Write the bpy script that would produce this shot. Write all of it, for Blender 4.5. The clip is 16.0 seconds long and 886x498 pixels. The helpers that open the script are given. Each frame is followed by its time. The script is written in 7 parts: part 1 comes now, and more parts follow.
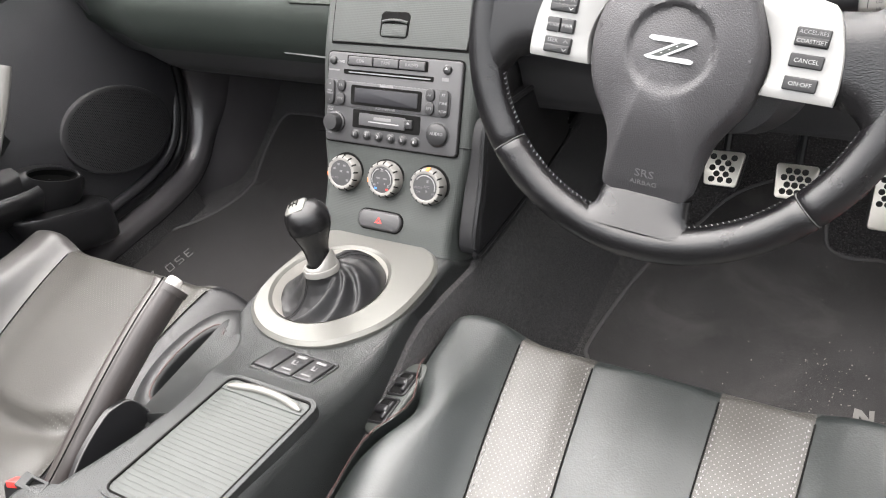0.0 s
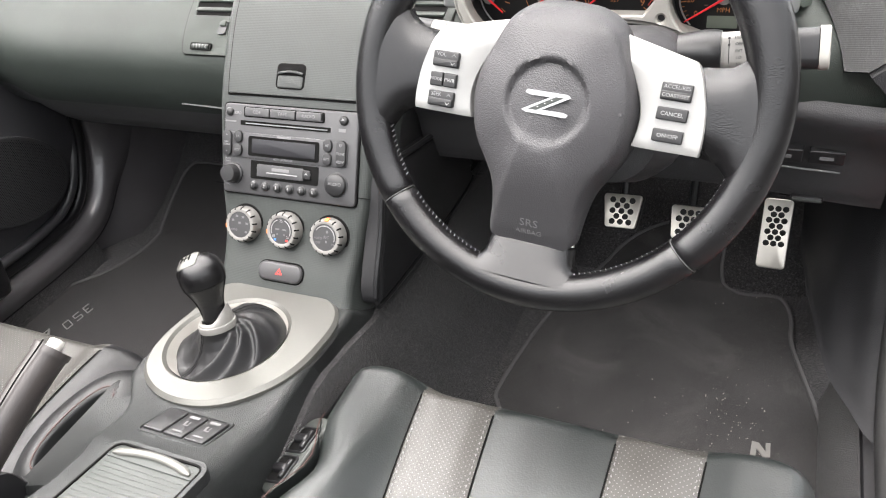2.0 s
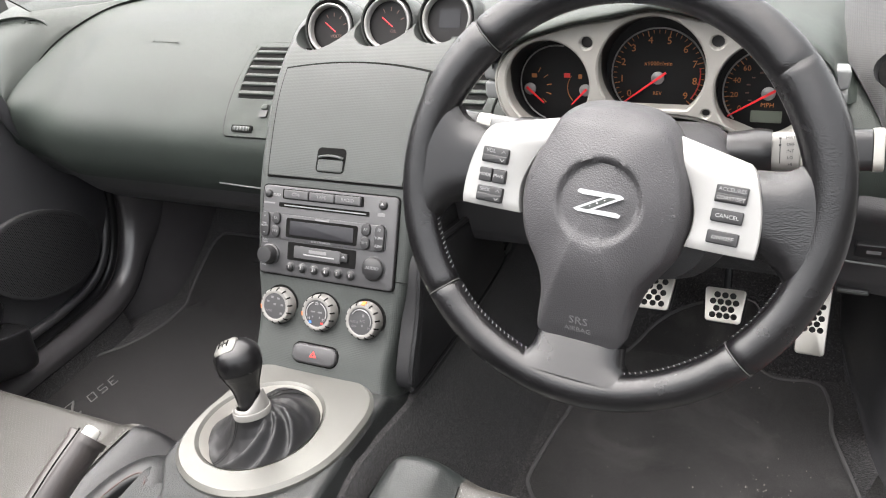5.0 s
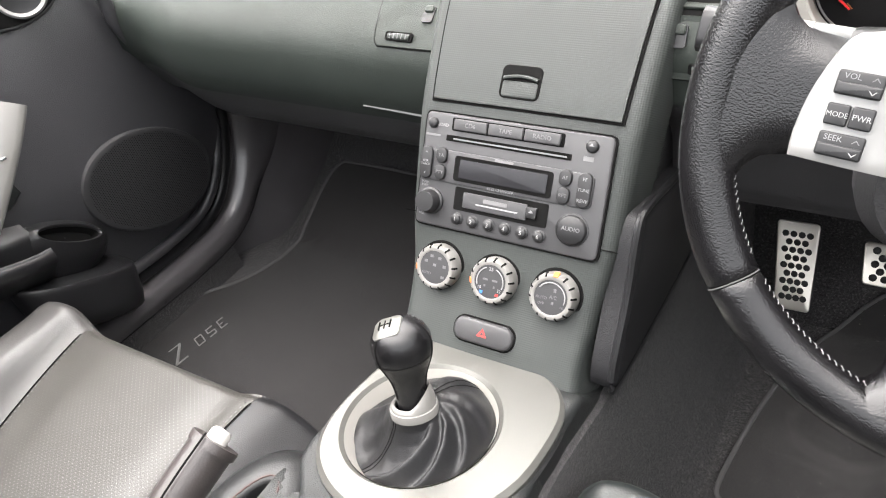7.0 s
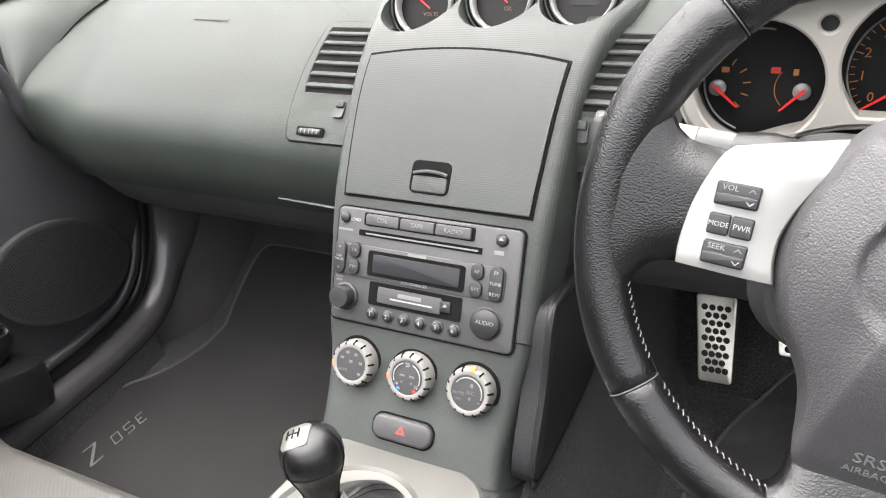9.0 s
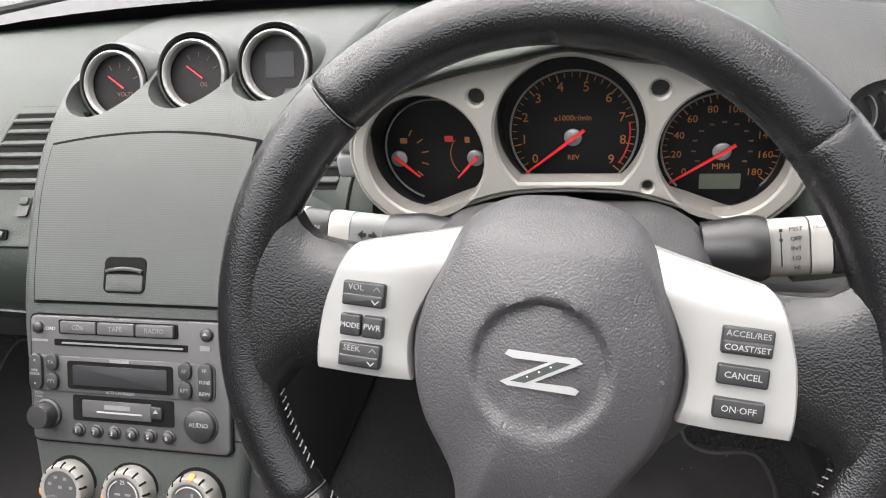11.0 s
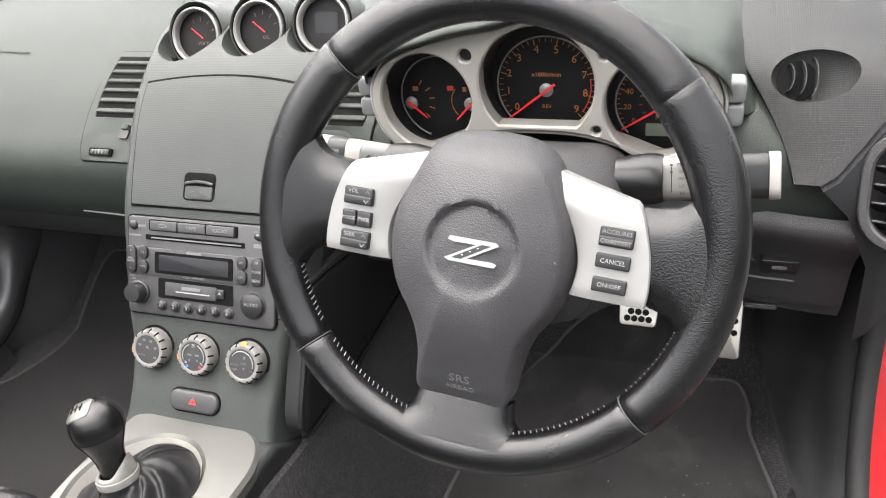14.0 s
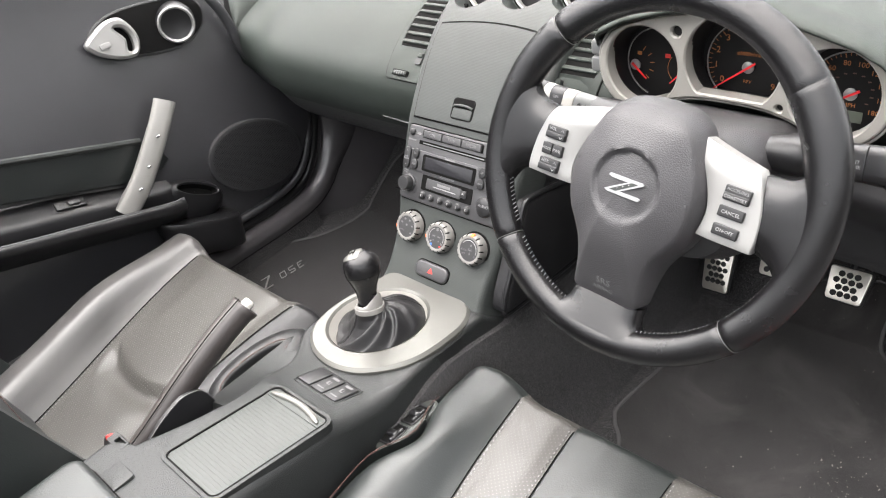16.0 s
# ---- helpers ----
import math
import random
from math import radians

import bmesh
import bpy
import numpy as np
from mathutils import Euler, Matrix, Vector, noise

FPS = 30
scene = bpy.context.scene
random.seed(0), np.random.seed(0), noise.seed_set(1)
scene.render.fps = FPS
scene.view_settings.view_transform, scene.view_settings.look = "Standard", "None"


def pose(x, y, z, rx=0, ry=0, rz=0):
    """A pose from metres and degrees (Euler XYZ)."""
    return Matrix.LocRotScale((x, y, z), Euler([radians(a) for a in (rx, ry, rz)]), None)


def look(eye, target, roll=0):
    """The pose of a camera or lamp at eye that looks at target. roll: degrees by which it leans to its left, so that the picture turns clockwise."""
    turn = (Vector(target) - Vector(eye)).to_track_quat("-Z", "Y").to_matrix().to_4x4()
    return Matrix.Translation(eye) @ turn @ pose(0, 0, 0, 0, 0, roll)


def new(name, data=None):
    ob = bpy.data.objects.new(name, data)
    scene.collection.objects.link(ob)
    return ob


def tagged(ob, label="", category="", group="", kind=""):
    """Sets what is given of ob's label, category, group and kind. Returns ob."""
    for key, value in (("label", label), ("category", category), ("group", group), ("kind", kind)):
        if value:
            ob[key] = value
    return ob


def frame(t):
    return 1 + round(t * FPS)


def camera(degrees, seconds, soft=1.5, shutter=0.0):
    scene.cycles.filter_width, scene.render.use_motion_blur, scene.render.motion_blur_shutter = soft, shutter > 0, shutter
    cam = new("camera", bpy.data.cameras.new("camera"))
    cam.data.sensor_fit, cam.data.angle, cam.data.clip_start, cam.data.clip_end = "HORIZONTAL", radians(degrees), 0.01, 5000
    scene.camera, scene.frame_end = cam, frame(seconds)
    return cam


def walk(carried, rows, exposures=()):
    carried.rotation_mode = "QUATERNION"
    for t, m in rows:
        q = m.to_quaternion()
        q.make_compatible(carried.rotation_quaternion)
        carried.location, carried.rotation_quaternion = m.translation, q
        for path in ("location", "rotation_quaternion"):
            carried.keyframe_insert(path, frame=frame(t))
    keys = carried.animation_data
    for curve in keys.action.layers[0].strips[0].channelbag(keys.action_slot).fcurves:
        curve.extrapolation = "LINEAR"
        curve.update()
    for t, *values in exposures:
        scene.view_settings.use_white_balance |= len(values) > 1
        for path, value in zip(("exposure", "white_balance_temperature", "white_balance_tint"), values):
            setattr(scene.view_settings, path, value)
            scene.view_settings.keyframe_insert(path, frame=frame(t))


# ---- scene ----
cam = camera(60.95, 16.0, soft=1.1)
EXPOSURE, SKY, SUN = 2.8, 0.110, 1.7
PATH = [
    (0, (0.5226, -0.6419, 0.9056), (-0.1951, 0.3750, -0.0999), -12.09),
    (0.5, (0.5327, -0.6334, 0.9012), (-0.1351, 0.3972, -0.1244), -11.68),
    (1, (0.5447, -0.6235, 0.8983), (-0.0759, 0.4340, -0.1296), -10.85),
    (1.5, (0.5522, -0.6170, 0.8990), (-0.0402, 0.4796, -0.1043), -9.82),
    (2, (0.5511, -0.6216, 0.9072), (-0.0442, 0.5123, -0.0519), -9.04),
    (2.5, (0.5501, -0.6212, 0.9176), (-0.0650, 0.5474, 0.0142), -8.89),
    (3, (0.5452, -0.6194, 0.9285), (-0.0857, 0.5753, 0.0713), -8.96),
    (3.2, (0.5437, -0.6185, 0.9321), (-0.0870, 0.5845, 0.0865), -8.90),
    (5.3, (0.5021, -0.6065, 0.9317), (-0.1399, 0.5841, 0.0771), -8.24),
    (5.5, (0.4707, -0.5877, 0.9181), (-0.1981, 0.5781, 0.0501), -8.40),
    (6, (0.3747, -0.5435, 0.8926), (-0.3587, 0.5541, -0.0116), -9.41),
    (6.5, (0.3185, -0.5038, 0.8695), (-0.4500, 0.5446, -0.0633), -10.18),
    (7, (0.3078, -0.4884, 0.8517), (-0.4523, 0.5438, -0.1057), -10.00),
    (7.5, (0.3079, -0.4820, 0.8448), (-0.4360, 0.5658, -0.1085), -9.21),
    (8, (0.3120, -0.4713, 0.8559), (-0.4165, 0.6103, -0.0711), -8.85),
    (8.5, (0.3161, -0.4614, 0.8666), (-0.3954, 0.6607, -0.0248), -8.54),
    (9, (0.3244, -0.4523, 0.8687), (-0.3556, 0.7094, 0.0039), -8.40),
    (9.5, (0.3436, -0.4207, 0.8803), (-0.2758, 0.7893, 0.0364), -8.86),
    (10, (0.3775, -0.3891, 0.8768), (-0.1534, 0.8680, 0.0414), -8.64),
    (10.2, (0.3922, -0.3769, 0.8768), (-0.1011, 0.8944, 0.0399), -8.41),
    (12.3, (0.4366, -0.3679, 0.8814), (0.1423, 0.9523, 0.0267), -6.74),
    (12.5, (0.4390, -0.3707, 0.8834), (0.1439, 0.9469, 0.0249), -6.72),
    (13, (0.4591, -0.4017, 0.8896), (0.1332, 0.9035, 0.0234), -6.90),
    (13.5, (0.4955, -0.4549, 0.9112), (0.0952, 0.8189, 0.0297), -7.59),
    (14, (0.5374, -0.4998, 0.9334), (0.0250, 0.7112, 0.0220), -8.47),
    (14.5, (0.5719, -0.5459, 0.9778), (-0.0935, 0.5762, 0.0514), -9.29),
    (15, (0.6208, -0.5744, 0.9956), (-0.1600, 0.4617, 0.0592), -9.47),
    (15.5, (0.6563, -0.5838, 1.0010), (-0.2127, 0.3724, 0.0574), -10.39),
    (16, (0.7154, -0.6105, 1.0228), (-0.2723, 0.2365, 0.0916), -12.68),
]
walk(cam, [(t, look(eye, target, roll)) for t, eye, target, roll in PATH], exposures=[(t, EXPOSURE + d) for t, d in ((0.0, 0.26), (3.0, 0.22), (5.5, 0.15), (6.5, 0.30), (7.5, 0.43), (8.5, 0.40), (9.5, 0.31), (10.0, 0.18), (12.5, -0.07), (14.0, 0.07), (15.0, 0.06), (16.0, 0.18))])

# ---- light ----
world = bpy.data.worlds.new("overcast_sky")
scene.world = world
world.use_nodes = True
wn = world.node_tree
wn.nodes.clear()
sky = wn.nodes.new("ShaderNodeTexSky")
sky.sky_type, sky.sun_disc = "NISHITA", False
sky.sun_elevation, sky.sun_rotation = radians(68), radians(-60)
sky.air_density, sky.dust_density = 1.0, 2.0
hsv = wn.nodes.new("ShaderNodeHueSaturation")
hsv.inputs["Saturation"].default_value = 0.08
bg = wn.nodes.new("ShaderNodeBackground")
bg.inputs["Strength"].default_value = SKY
wout = wn.nodes.new("ShaderNodeOutputWorld")
wn.links.new(sky.outputs[0], hsv.inputs["Color"])
wn.links.new(hsv.outputs[0], bg.inputs["Color"])
wn.links.new(bg.outputs[0], wout.inputs["Surface"])
sun_data = bpy.data.lights.new("sun", "SUN")
sun_data.energy, sun_data.angle, sun_data.color = SUN, radians(100), (1.0, 0.935, 0.892)
sun = new("sun", sun_data)
sun.matrix_world = look((-0.9, 0.30, 4.0), (0.1, 0.0, 0.4))


# ---- materials ----
def material(name, base, rough=0.5, metal=0.0, coat=0.0, sheen=0.0, grain=None, bump=0.0, stain=0.0, kind="noise", stain_scale=9.0, spec=0.5, rough_var=0.0, fold=0.0, fold_scale=16.0):
    """A surface with fine relief (grain: cells per metre, bump: its height in metres) and broad uneven tone (stain)."""
    m = bpy.data.materials.new(name)
    m.use_nodes = True
    nt = m.node_tree
    b = nt.nodes["Principled BSDF"]
    b.inputs["Base Color"].default_value = (*base, 1)
    b.inputs["Roughness"].default_value = rough
    b.inputs["Metallic"].default_value = metal
    b.inputs["Specular IOR Level"].default_value = spec
    b.inputs["Coat Weight"].default_value = coat
    b.inputs["Coat Roughness"].default_value = 0.15
    b.inputs["Sheen Weight"].default_value = sheen
    tc = nt.nodes.new("ShaderNodeTexCoord")
    if stain or rough_var:
        n1 = nt.nodes.new("ShaderNodeTexNoise")
        n1.inputs["Scale"].default_value, n1.inputs["Detail"].default_value = stain_scale, 6
        nt.links.new(tc.outputs["Object"], n1.inputs["Vector"])
        if stain:
            ramp = nt.nodes.new("ShaderNodeMapRange")
            ramp.inputs["From Min"].default_value, ramp.inputs["From Max"].default_value = 0.3, 0.7
            ramp.inputs["To Min"].default_value, ramp.inputs["To Max"].default_value = 1 - stain, 1 + stain
            nt.links.new(n1.outputs["Fac"], ramp.inputs["Value"])
            mul = nt.nodes.new("ShaderNodeVectorMath")
            mul.operation = "SCALE"
            mul.inputs[0].default_value = base
            nt.links.new(ramp.outputs[0], mul.inputs["Scale"])
            nt.links.new(mul.outputs[0], b.inputs["Base Color"])
        if rough_var:
            rr = nt.nodes.new("ShaderNodeMapRange")
            rr.inputs["From Min"].default_value, rr.inputs["From Max"].default_value = 0.3, 0.7
            rr.inputs["To Min"].default_value, rr.inputs["To Max"].default_value = max(0.02, rough - rough_var), rough + rough_var
            nt.links.new(n1.outputs["Fac"], rr.inputs["Value"])
            nt.links.new(rr.outputs[0], b.inputs["Roughness"])
    if grain:
        if kind == "leather":
            tx = nt.nodes.new("ShaderNodeTexVoronoi")
            tx.feature = "SMOOTH_F1"
            tx.inputs["Scale"].default_value = grain
            tx.inputs["Smoothness"].default_value = 0.35
            warp = nt.nodes.new("ShaderNodeTexNoise")
            warp.inputs["Scale"].default_value = grain * 0.6
            add = nt.nodes.new("ShaderNodeVectorMath")
            add.operation = "MULTIPLY_ADD"
            add.inputs[1].default_value = (0.7 / grain,) * 3
            nt.links.new(tc.outputs["Object"], warp.inputs["Vector"])
            nt.links.new(warp.outputs["Color"], add.inputs[0])
            nt.links.new(tc.outputs["Object"], add.inputs[2])
            nt.links.new(add.outputs[0], tx.inputs["Vector"])
            height = tx.outputs["Distance"]
        elif kind == "weave":
            waves = []
            for way in ((1.0, 0.53, 0.85), (1.0, -0.53, -0.85)):
                dot = nt.nodes.new("ShaderNodeVectorMath")
                dot.operation = "DOT_PRODUCT"
                dot.inputs[1].default_value = way
                nt.links.new(tc.outputs["Object"], dot.inputs[0])
                big = nt.nodes.new("ShaderNodeMath")
                big.operation = "MULTIPLY"
                big.inputs[1].default_value = grain
                nt.links.new(dot.outputs["Value"], big.inputs[0])
                sn = nt.nodes.new("ShaderNodeMath")
                sn.operation = "SINE"
                nt.links.new(big.outputs[0], sn.inputs[0])
                waves.append(sn)
            both = nt.nodes.new("ShaderNodeMath")
            both.operation = "MULTIPLY"
            nt.links.new(waves[0].outputs[0], both.inputs[0])
            nt.links.new(waves[1].outputs[0], both.inputs[1])
            mx = nt.nodes.new("ShaderNodeMath")
            mx.operation = "MULTIPLY_ADD"
            mx.inputs[1].default_value, mx.inputs[2].default_value = 0.5, 0.5
            nt.links.new(both.outputs[0], mx.inputs[0])
            height = mx.outputs[0]
            pit = nt.nodes.new("ShaderNodeMapRange")
            pit.inputs["To Min"].default_value, pit.inputs["To Max"].default_value = 1.07, 0.92
            tint = nt.nodes.new("ShaderNodeVectorMath")
            tint.operation = "SCALE"
            old = b.inputs["Base Color"].links[0].from_socket
            nt.links.new(mx.outputs[0], pit.inputs["Value"])
            nt.links.new(old, tint.inputs[0])
            nt.links.new(pit.outputs[0], tint.inputs["Scale"])
            nt.links.new(tint.outputs[0], b.inputs["Base Color"])
        else:
            tx = nt.nodes.new("ShaderNodeTexNoise")
            tx.inputs["Scale"].default_value, tx.inputs["Detail"].default_value = grain, 3
            nt.links.new(tc.outputs["Object"], tx.inputs["Vector"])
            height = tx.outputs["Fac"]
        bp = nt.nodes.new("ShaderNodeBump")
        bp.inputs["Strength"].default_value = 1.0
        bp.inputs["Distance"].default_value = bump
        if kind == "leather":
            bp.invert = True
        nt.links.new(height, bp.inputs["Height"])
        nt.links.new(bp.outputs[0], b.inputs["Normal"])
        if fold:
            fn = nt.nodes.new("ShaderNodeTexNoise")
            fn.inputs["Scale"].default_value, fn.inputs["Detail"].default_value, fn.inputs["Distortion"].default_value = fold_scale, 1.5, 0.3
            fb = nt.nodes.new("ShaderNodeBump")
            fb.inputs["Distance"].default_value = fold
            nt.links.new(tc.outputs["Object"], fn.inputs["Vector"])
            nt.links.new(fn.outputs["Fac"], fb.inputs["Height"])
            nt.links.new(fb.outputs[0], bp.inputs["Normal"])
    return m


def perforated(name, base, hole, rough, pitch):
    """Leather pierced by a staggered grid of small holes, in plan."""
    m = material(name, base, rough, grain=900, bump=0.0002, kind="leather", spec=0.5, fold=0.004, fold_scale=7)
    nt = m.node_tree
    b = nt.nodes["Principled BSDF"]
    tc = nt.nodes.new("ShaderNodeTexCoord")
    mp = nt.nodes.new("ShaderNodeMapping")
    mp.inputs["Rotation"].default_value = (0, 0, radians(45))
    mp.inputs["Scale"].default_value = (1 / pitch, 1 / pitch, 0)
    fr = nt.nodes.new("ShaderNodeVectorMath")
    fr.operation = "FRACTION"
    su = nt.nodes.new("ShaderNodeVectorMath")
    su.operation = "SUBTRACT"
    su.inputs[1].default_value = (0.5, 0.5, 0)
    ln = nt.nodes.new("ShaderNodeVectorMath")
    ln.operation = "LENGTH"
    lt = nt.nodes.new("ShaderNodeMapRange")
    lt.inputs["From Min"].default_value, lt.inputs["From Max"].default_value = 0.140, 0.09
    mix = nt.nodes.new("ShaderNodeMix")
    mix.data_type = "RGBA"
    mix.inputs["A"].default_value = (*base, 1)
    mix.inputs["B"].default_value = (*hole, 1)
    nt.links.new(tc.outputs["Object"], mp.inputs["Vector"])
    nt.links.new(mp.outputs[0], fr.inputs[0])
    nt.links.new(fr.outputs[0], su.inputs[0])
    nt.links.new(su.outputs[0], ln.inputs[0])
    nt.links.new(ln.outputs["Value"], lt.inputs["Value"])
    nt.links.new(lt.outputs[0], mix.inputs["Factor"])
    nt.links.new(mix.outputs["Result"], b.inputs["Base Color"])
    return m


DASH = material("dash_soft_black", (0.0272, 0.0330, 0.0292), 0.48, grain=1100, bump=0.00025, stain=0.10, kind="leather", spec=0.25)
DASH_LOW = material("dash_lower_black", (0.035, 0.0345, 0.0365), 0.42, grain=1000, bump=0.0003, stain=0.15, kind="leather")
CORNER = material("woven_dark_plastic", (0.019, 0.0197, 0.0200), 0.47, grain=1500, bump=0.00016, stain=0.06, kind="weave", spec=0.24)
FASCIA = material("woven_grey_plastic", (0.0378, 0.0420, 0.0402), 0.46, grain=1500, bump=0.00013, stain=0.06, kind="weave", spec=0.28)
CONSOLE = material("console_grained_black", (0.017, 0.0185, 0.0185), 0.40, grain=900, bump=0.0004, stain=0.1, kind="leather", spec=0.42)
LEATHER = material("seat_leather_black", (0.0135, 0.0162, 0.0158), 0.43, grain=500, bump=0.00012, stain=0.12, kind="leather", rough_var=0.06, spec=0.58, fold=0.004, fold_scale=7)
# seat leather made paler: sky light painted into the passenger's outer bolster
LEATHER_LIT = material("seat_leather_lit_grey", (0.062, 0.060, 0.059), 0.40, grain=500, bump=0.00012, stain=0.12, kind="leather", rough_var=0.06, spec=0.7, fold=0.004, fold_scale=7)
GRIP = material("grip_brown_black_leather", (0.027, 0.022, 0.021), 0.42, grain=700, bump=0.00008, stain=0.15, kind="leather", stain_scale=25, spec=0.8)
DOOR = material("door_grained_black", (0.030, 0.030, 0.033), 0.33, grain=900, bump=0.00022, stain=0.1, kind="leather", spec=0.80)
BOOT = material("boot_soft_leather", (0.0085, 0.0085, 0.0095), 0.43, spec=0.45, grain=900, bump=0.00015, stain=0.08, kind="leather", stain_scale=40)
RIM = material("wheel_leather_worn", (0.0055, 0.0052, 0.0058), 0.23, grain=800, bump=0.00020, stain=0.2, kind="leather", rough_var=0.06, stain_scale=30, spec=0.52, coat=0.10)
PAD = material("wheel_pad_grained", (0.041, 0.040, 0.0425), 0.44, grain=800, bump=0.00030, stain=0.05, kind="leather")
PLASTIC = material("smooth_black_plastic", (0.010, 0.010, 0.011), 0.36, grain=1500, bump=0.0001)
RADIO = material("radio_grey_plastic", (0.041, 0.041, 0.043), 0.40, grain=1800, bump=0.0001)
BUTTON = material("button_dark_plastic", (0.014, 0.014, 0.015), 0.4)
# black for seams, print and the shade painted into gaps and hollows
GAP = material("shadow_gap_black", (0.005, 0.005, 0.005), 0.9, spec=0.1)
SILVER = material("satin_silver_paint", (0.30, 0.297, 0.290), 0.34, metal=0.45, grain=2500, bump=0.00005, rough_var=0.04)
PLATE = material("satin_silver_plate", (0.115, 0.1145, 0.106), 0.36, metal=0.45, grain=2500, bump=0.00005, rough_var=0.05, stain=0.03)
RING = material("knob_ring_grey", (0.21, 0.205, 0.195), 0.42, metal=0.3, grain=2500, bump=0.00005)
PILLAR = material("pillar_black_plastic", (0.014, 0.014, 0.0155), 0.54, spec=0.38, grain=900, bump=0.0003, stain=0.15, kind="leather")
SILVER2 = material("matt_silver_bezel", (0.34, 0.33, 0.305), 0.42, metal=0.3, grain=2500, bump=0.00005)
CHROME = material("chrome", (0.72, 0.72, 0.73), 0.27, metal=1.0)
EMBLEM = material("bright_emblem_metal", (0.50, 0.50, 0.50), 0.30, metal=0.75)
ALU = material("brushed_aluminium", (0.56, 0.53, 0.48), 0.3, metal=0.9, grain=900, bump=0.00008, stain=0.1)
LIDGREY = material("lid_grey_plastic", (0.029, 0.033, 0.0305), 0.5, grain=900, bump=0.0001)
KICK = material("kick_satin_black", (0.078, 0.074, 0.078), 0.24, grain=1200, bump=0.0001, stain=0.1, kind="leather", spec=0.9)
HOODGREY = material("satin_grey_hood", (0.056, 0.060, 0.058), 0.36, grain=1100, bump=0.00012, stain=0.06, kind="leather", spec=0.5)
GRILLE = material("speaker_cloth_black", (0.022, 0.022, 0.024), 0.62, grain=1200, bump=0.0003)
COLLAR = material("collar_matt_leather", (0.010, 0.0105, 0.0108), 0.42, spec=0.40, grain=600, bump=0.00015, stain=0.12, kind="leather")
RUBBER = material("black_rubber", (0.012, 0.012, 0.012), 0.7)
CARPET = material("black_carpet", (0.0205, 0.0188, 0.0205), 0.95, sheen=0.14, grain=700, bump=0.005, stain=0.98, stain_scale=300)
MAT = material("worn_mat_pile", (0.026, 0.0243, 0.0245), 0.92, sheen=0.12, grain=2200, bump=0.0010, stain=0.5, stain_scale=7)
# darker copy of the mat pile, with the passenger footwell's shade painted in
MAT_SHADED = material("shaded_mat_pile", (0.017, 0.0158, 0.0163), 0.92, sheen=0.10, grain=2200, bump=0.0010, stain=0.2, stain_scale=9)
BINDING_PALE = material("pale_grit", (0.30, 0.28, 0.25), 0.8)
BINDING = material("mat_binding_cloth", (0.082, 0.080, 0.081), 0.7, grain=1500, bump=0.0003)
# lighter tufts in the loop carpet
_nt = CARPET.node_tree
_tc, _dn, _dr, _dm = _nt.nodes.new("ShaderNodeTexCoord"), _nt.nodes.new("ShaderNodeTexNoise"), _nt.nodes.new("ShaderNodeMapRange"), _nt.nodes.new("ShaderNodeMix")
_dn.inputs["Scale"].default_value, _dn.inputs["Detail"].default_value = 330, 1
_dr.inputs["From Min"].default_value, _dr.inputs["From Max"].default_value = 0.56, 0.70
_dm.data_type = "RGBA"
_dm.inputs["B"].default_value = (0.085, 0.079, 0.082, 1)
_nt.links.new(_nt.nodes["Principled BSDF"].inputs["Base Color"].links[0].from_socket, _dm.inputs["A"])
_nt.links.new(_tc.outputs["Object"], _dn.inputs["Vector"])
_nt.links.new(_dn.outputs["Fac"], _dr.inputs["Value"])
_nt.links.new(_dr.outputs[0], _dm.inputs["Factor"])
_nt.links.new(_dm.outputs["Result"], _nt.nodes["Principled BSDF"].inputs["Base Color"])
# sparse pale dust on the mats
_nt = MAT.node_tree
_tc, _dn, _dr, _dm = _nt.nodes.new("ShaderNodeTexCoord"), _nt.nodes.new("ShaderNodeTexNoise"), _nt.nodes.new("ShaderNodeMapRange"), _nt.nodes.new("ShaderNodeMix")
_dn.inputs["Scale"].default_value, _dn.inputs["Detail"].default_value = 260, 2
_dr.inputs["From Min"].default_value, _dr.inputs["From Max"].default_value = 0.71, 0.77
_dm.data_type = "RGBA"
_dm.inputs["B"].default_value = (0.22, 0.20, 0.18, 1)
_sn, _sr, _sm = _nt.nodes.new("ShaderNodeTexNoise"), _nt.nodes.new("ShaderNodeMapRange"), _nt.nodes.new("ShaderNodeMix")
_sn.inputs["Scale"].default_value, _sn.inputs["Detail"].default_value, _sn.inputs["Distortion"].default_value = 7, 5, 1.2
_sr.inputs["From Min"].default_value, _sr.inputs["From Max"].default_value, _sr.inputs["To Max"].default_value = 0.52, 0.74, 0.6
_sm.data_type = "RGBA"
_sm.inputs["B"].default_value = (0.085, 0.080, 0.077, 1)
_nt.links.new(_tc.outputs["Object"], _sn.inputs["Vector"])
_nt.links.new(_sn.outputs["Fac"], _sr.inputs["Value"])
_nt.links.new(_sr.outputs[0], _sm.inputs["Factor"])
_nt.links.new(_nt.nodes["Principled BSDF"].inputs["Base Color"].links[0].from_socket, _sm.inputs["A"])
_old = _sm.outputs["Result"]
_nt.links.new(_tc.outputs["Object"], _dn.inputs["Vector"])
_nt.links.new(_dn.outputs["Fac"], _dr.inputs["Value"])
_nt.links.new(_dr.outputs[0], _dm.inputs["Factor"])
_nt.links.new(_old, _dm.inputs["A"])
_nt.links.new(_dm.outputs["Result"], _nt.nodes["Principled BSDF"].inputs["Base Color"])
PERF = perforated("perforated_leather", (0.043, 0.041, 0.0375), (0.155, 0.155, 0.147), 0.36, 0.0047)
STITCH_RED = material("red_brown_thread", (0.045, 0.015, 0.012), 0.7)
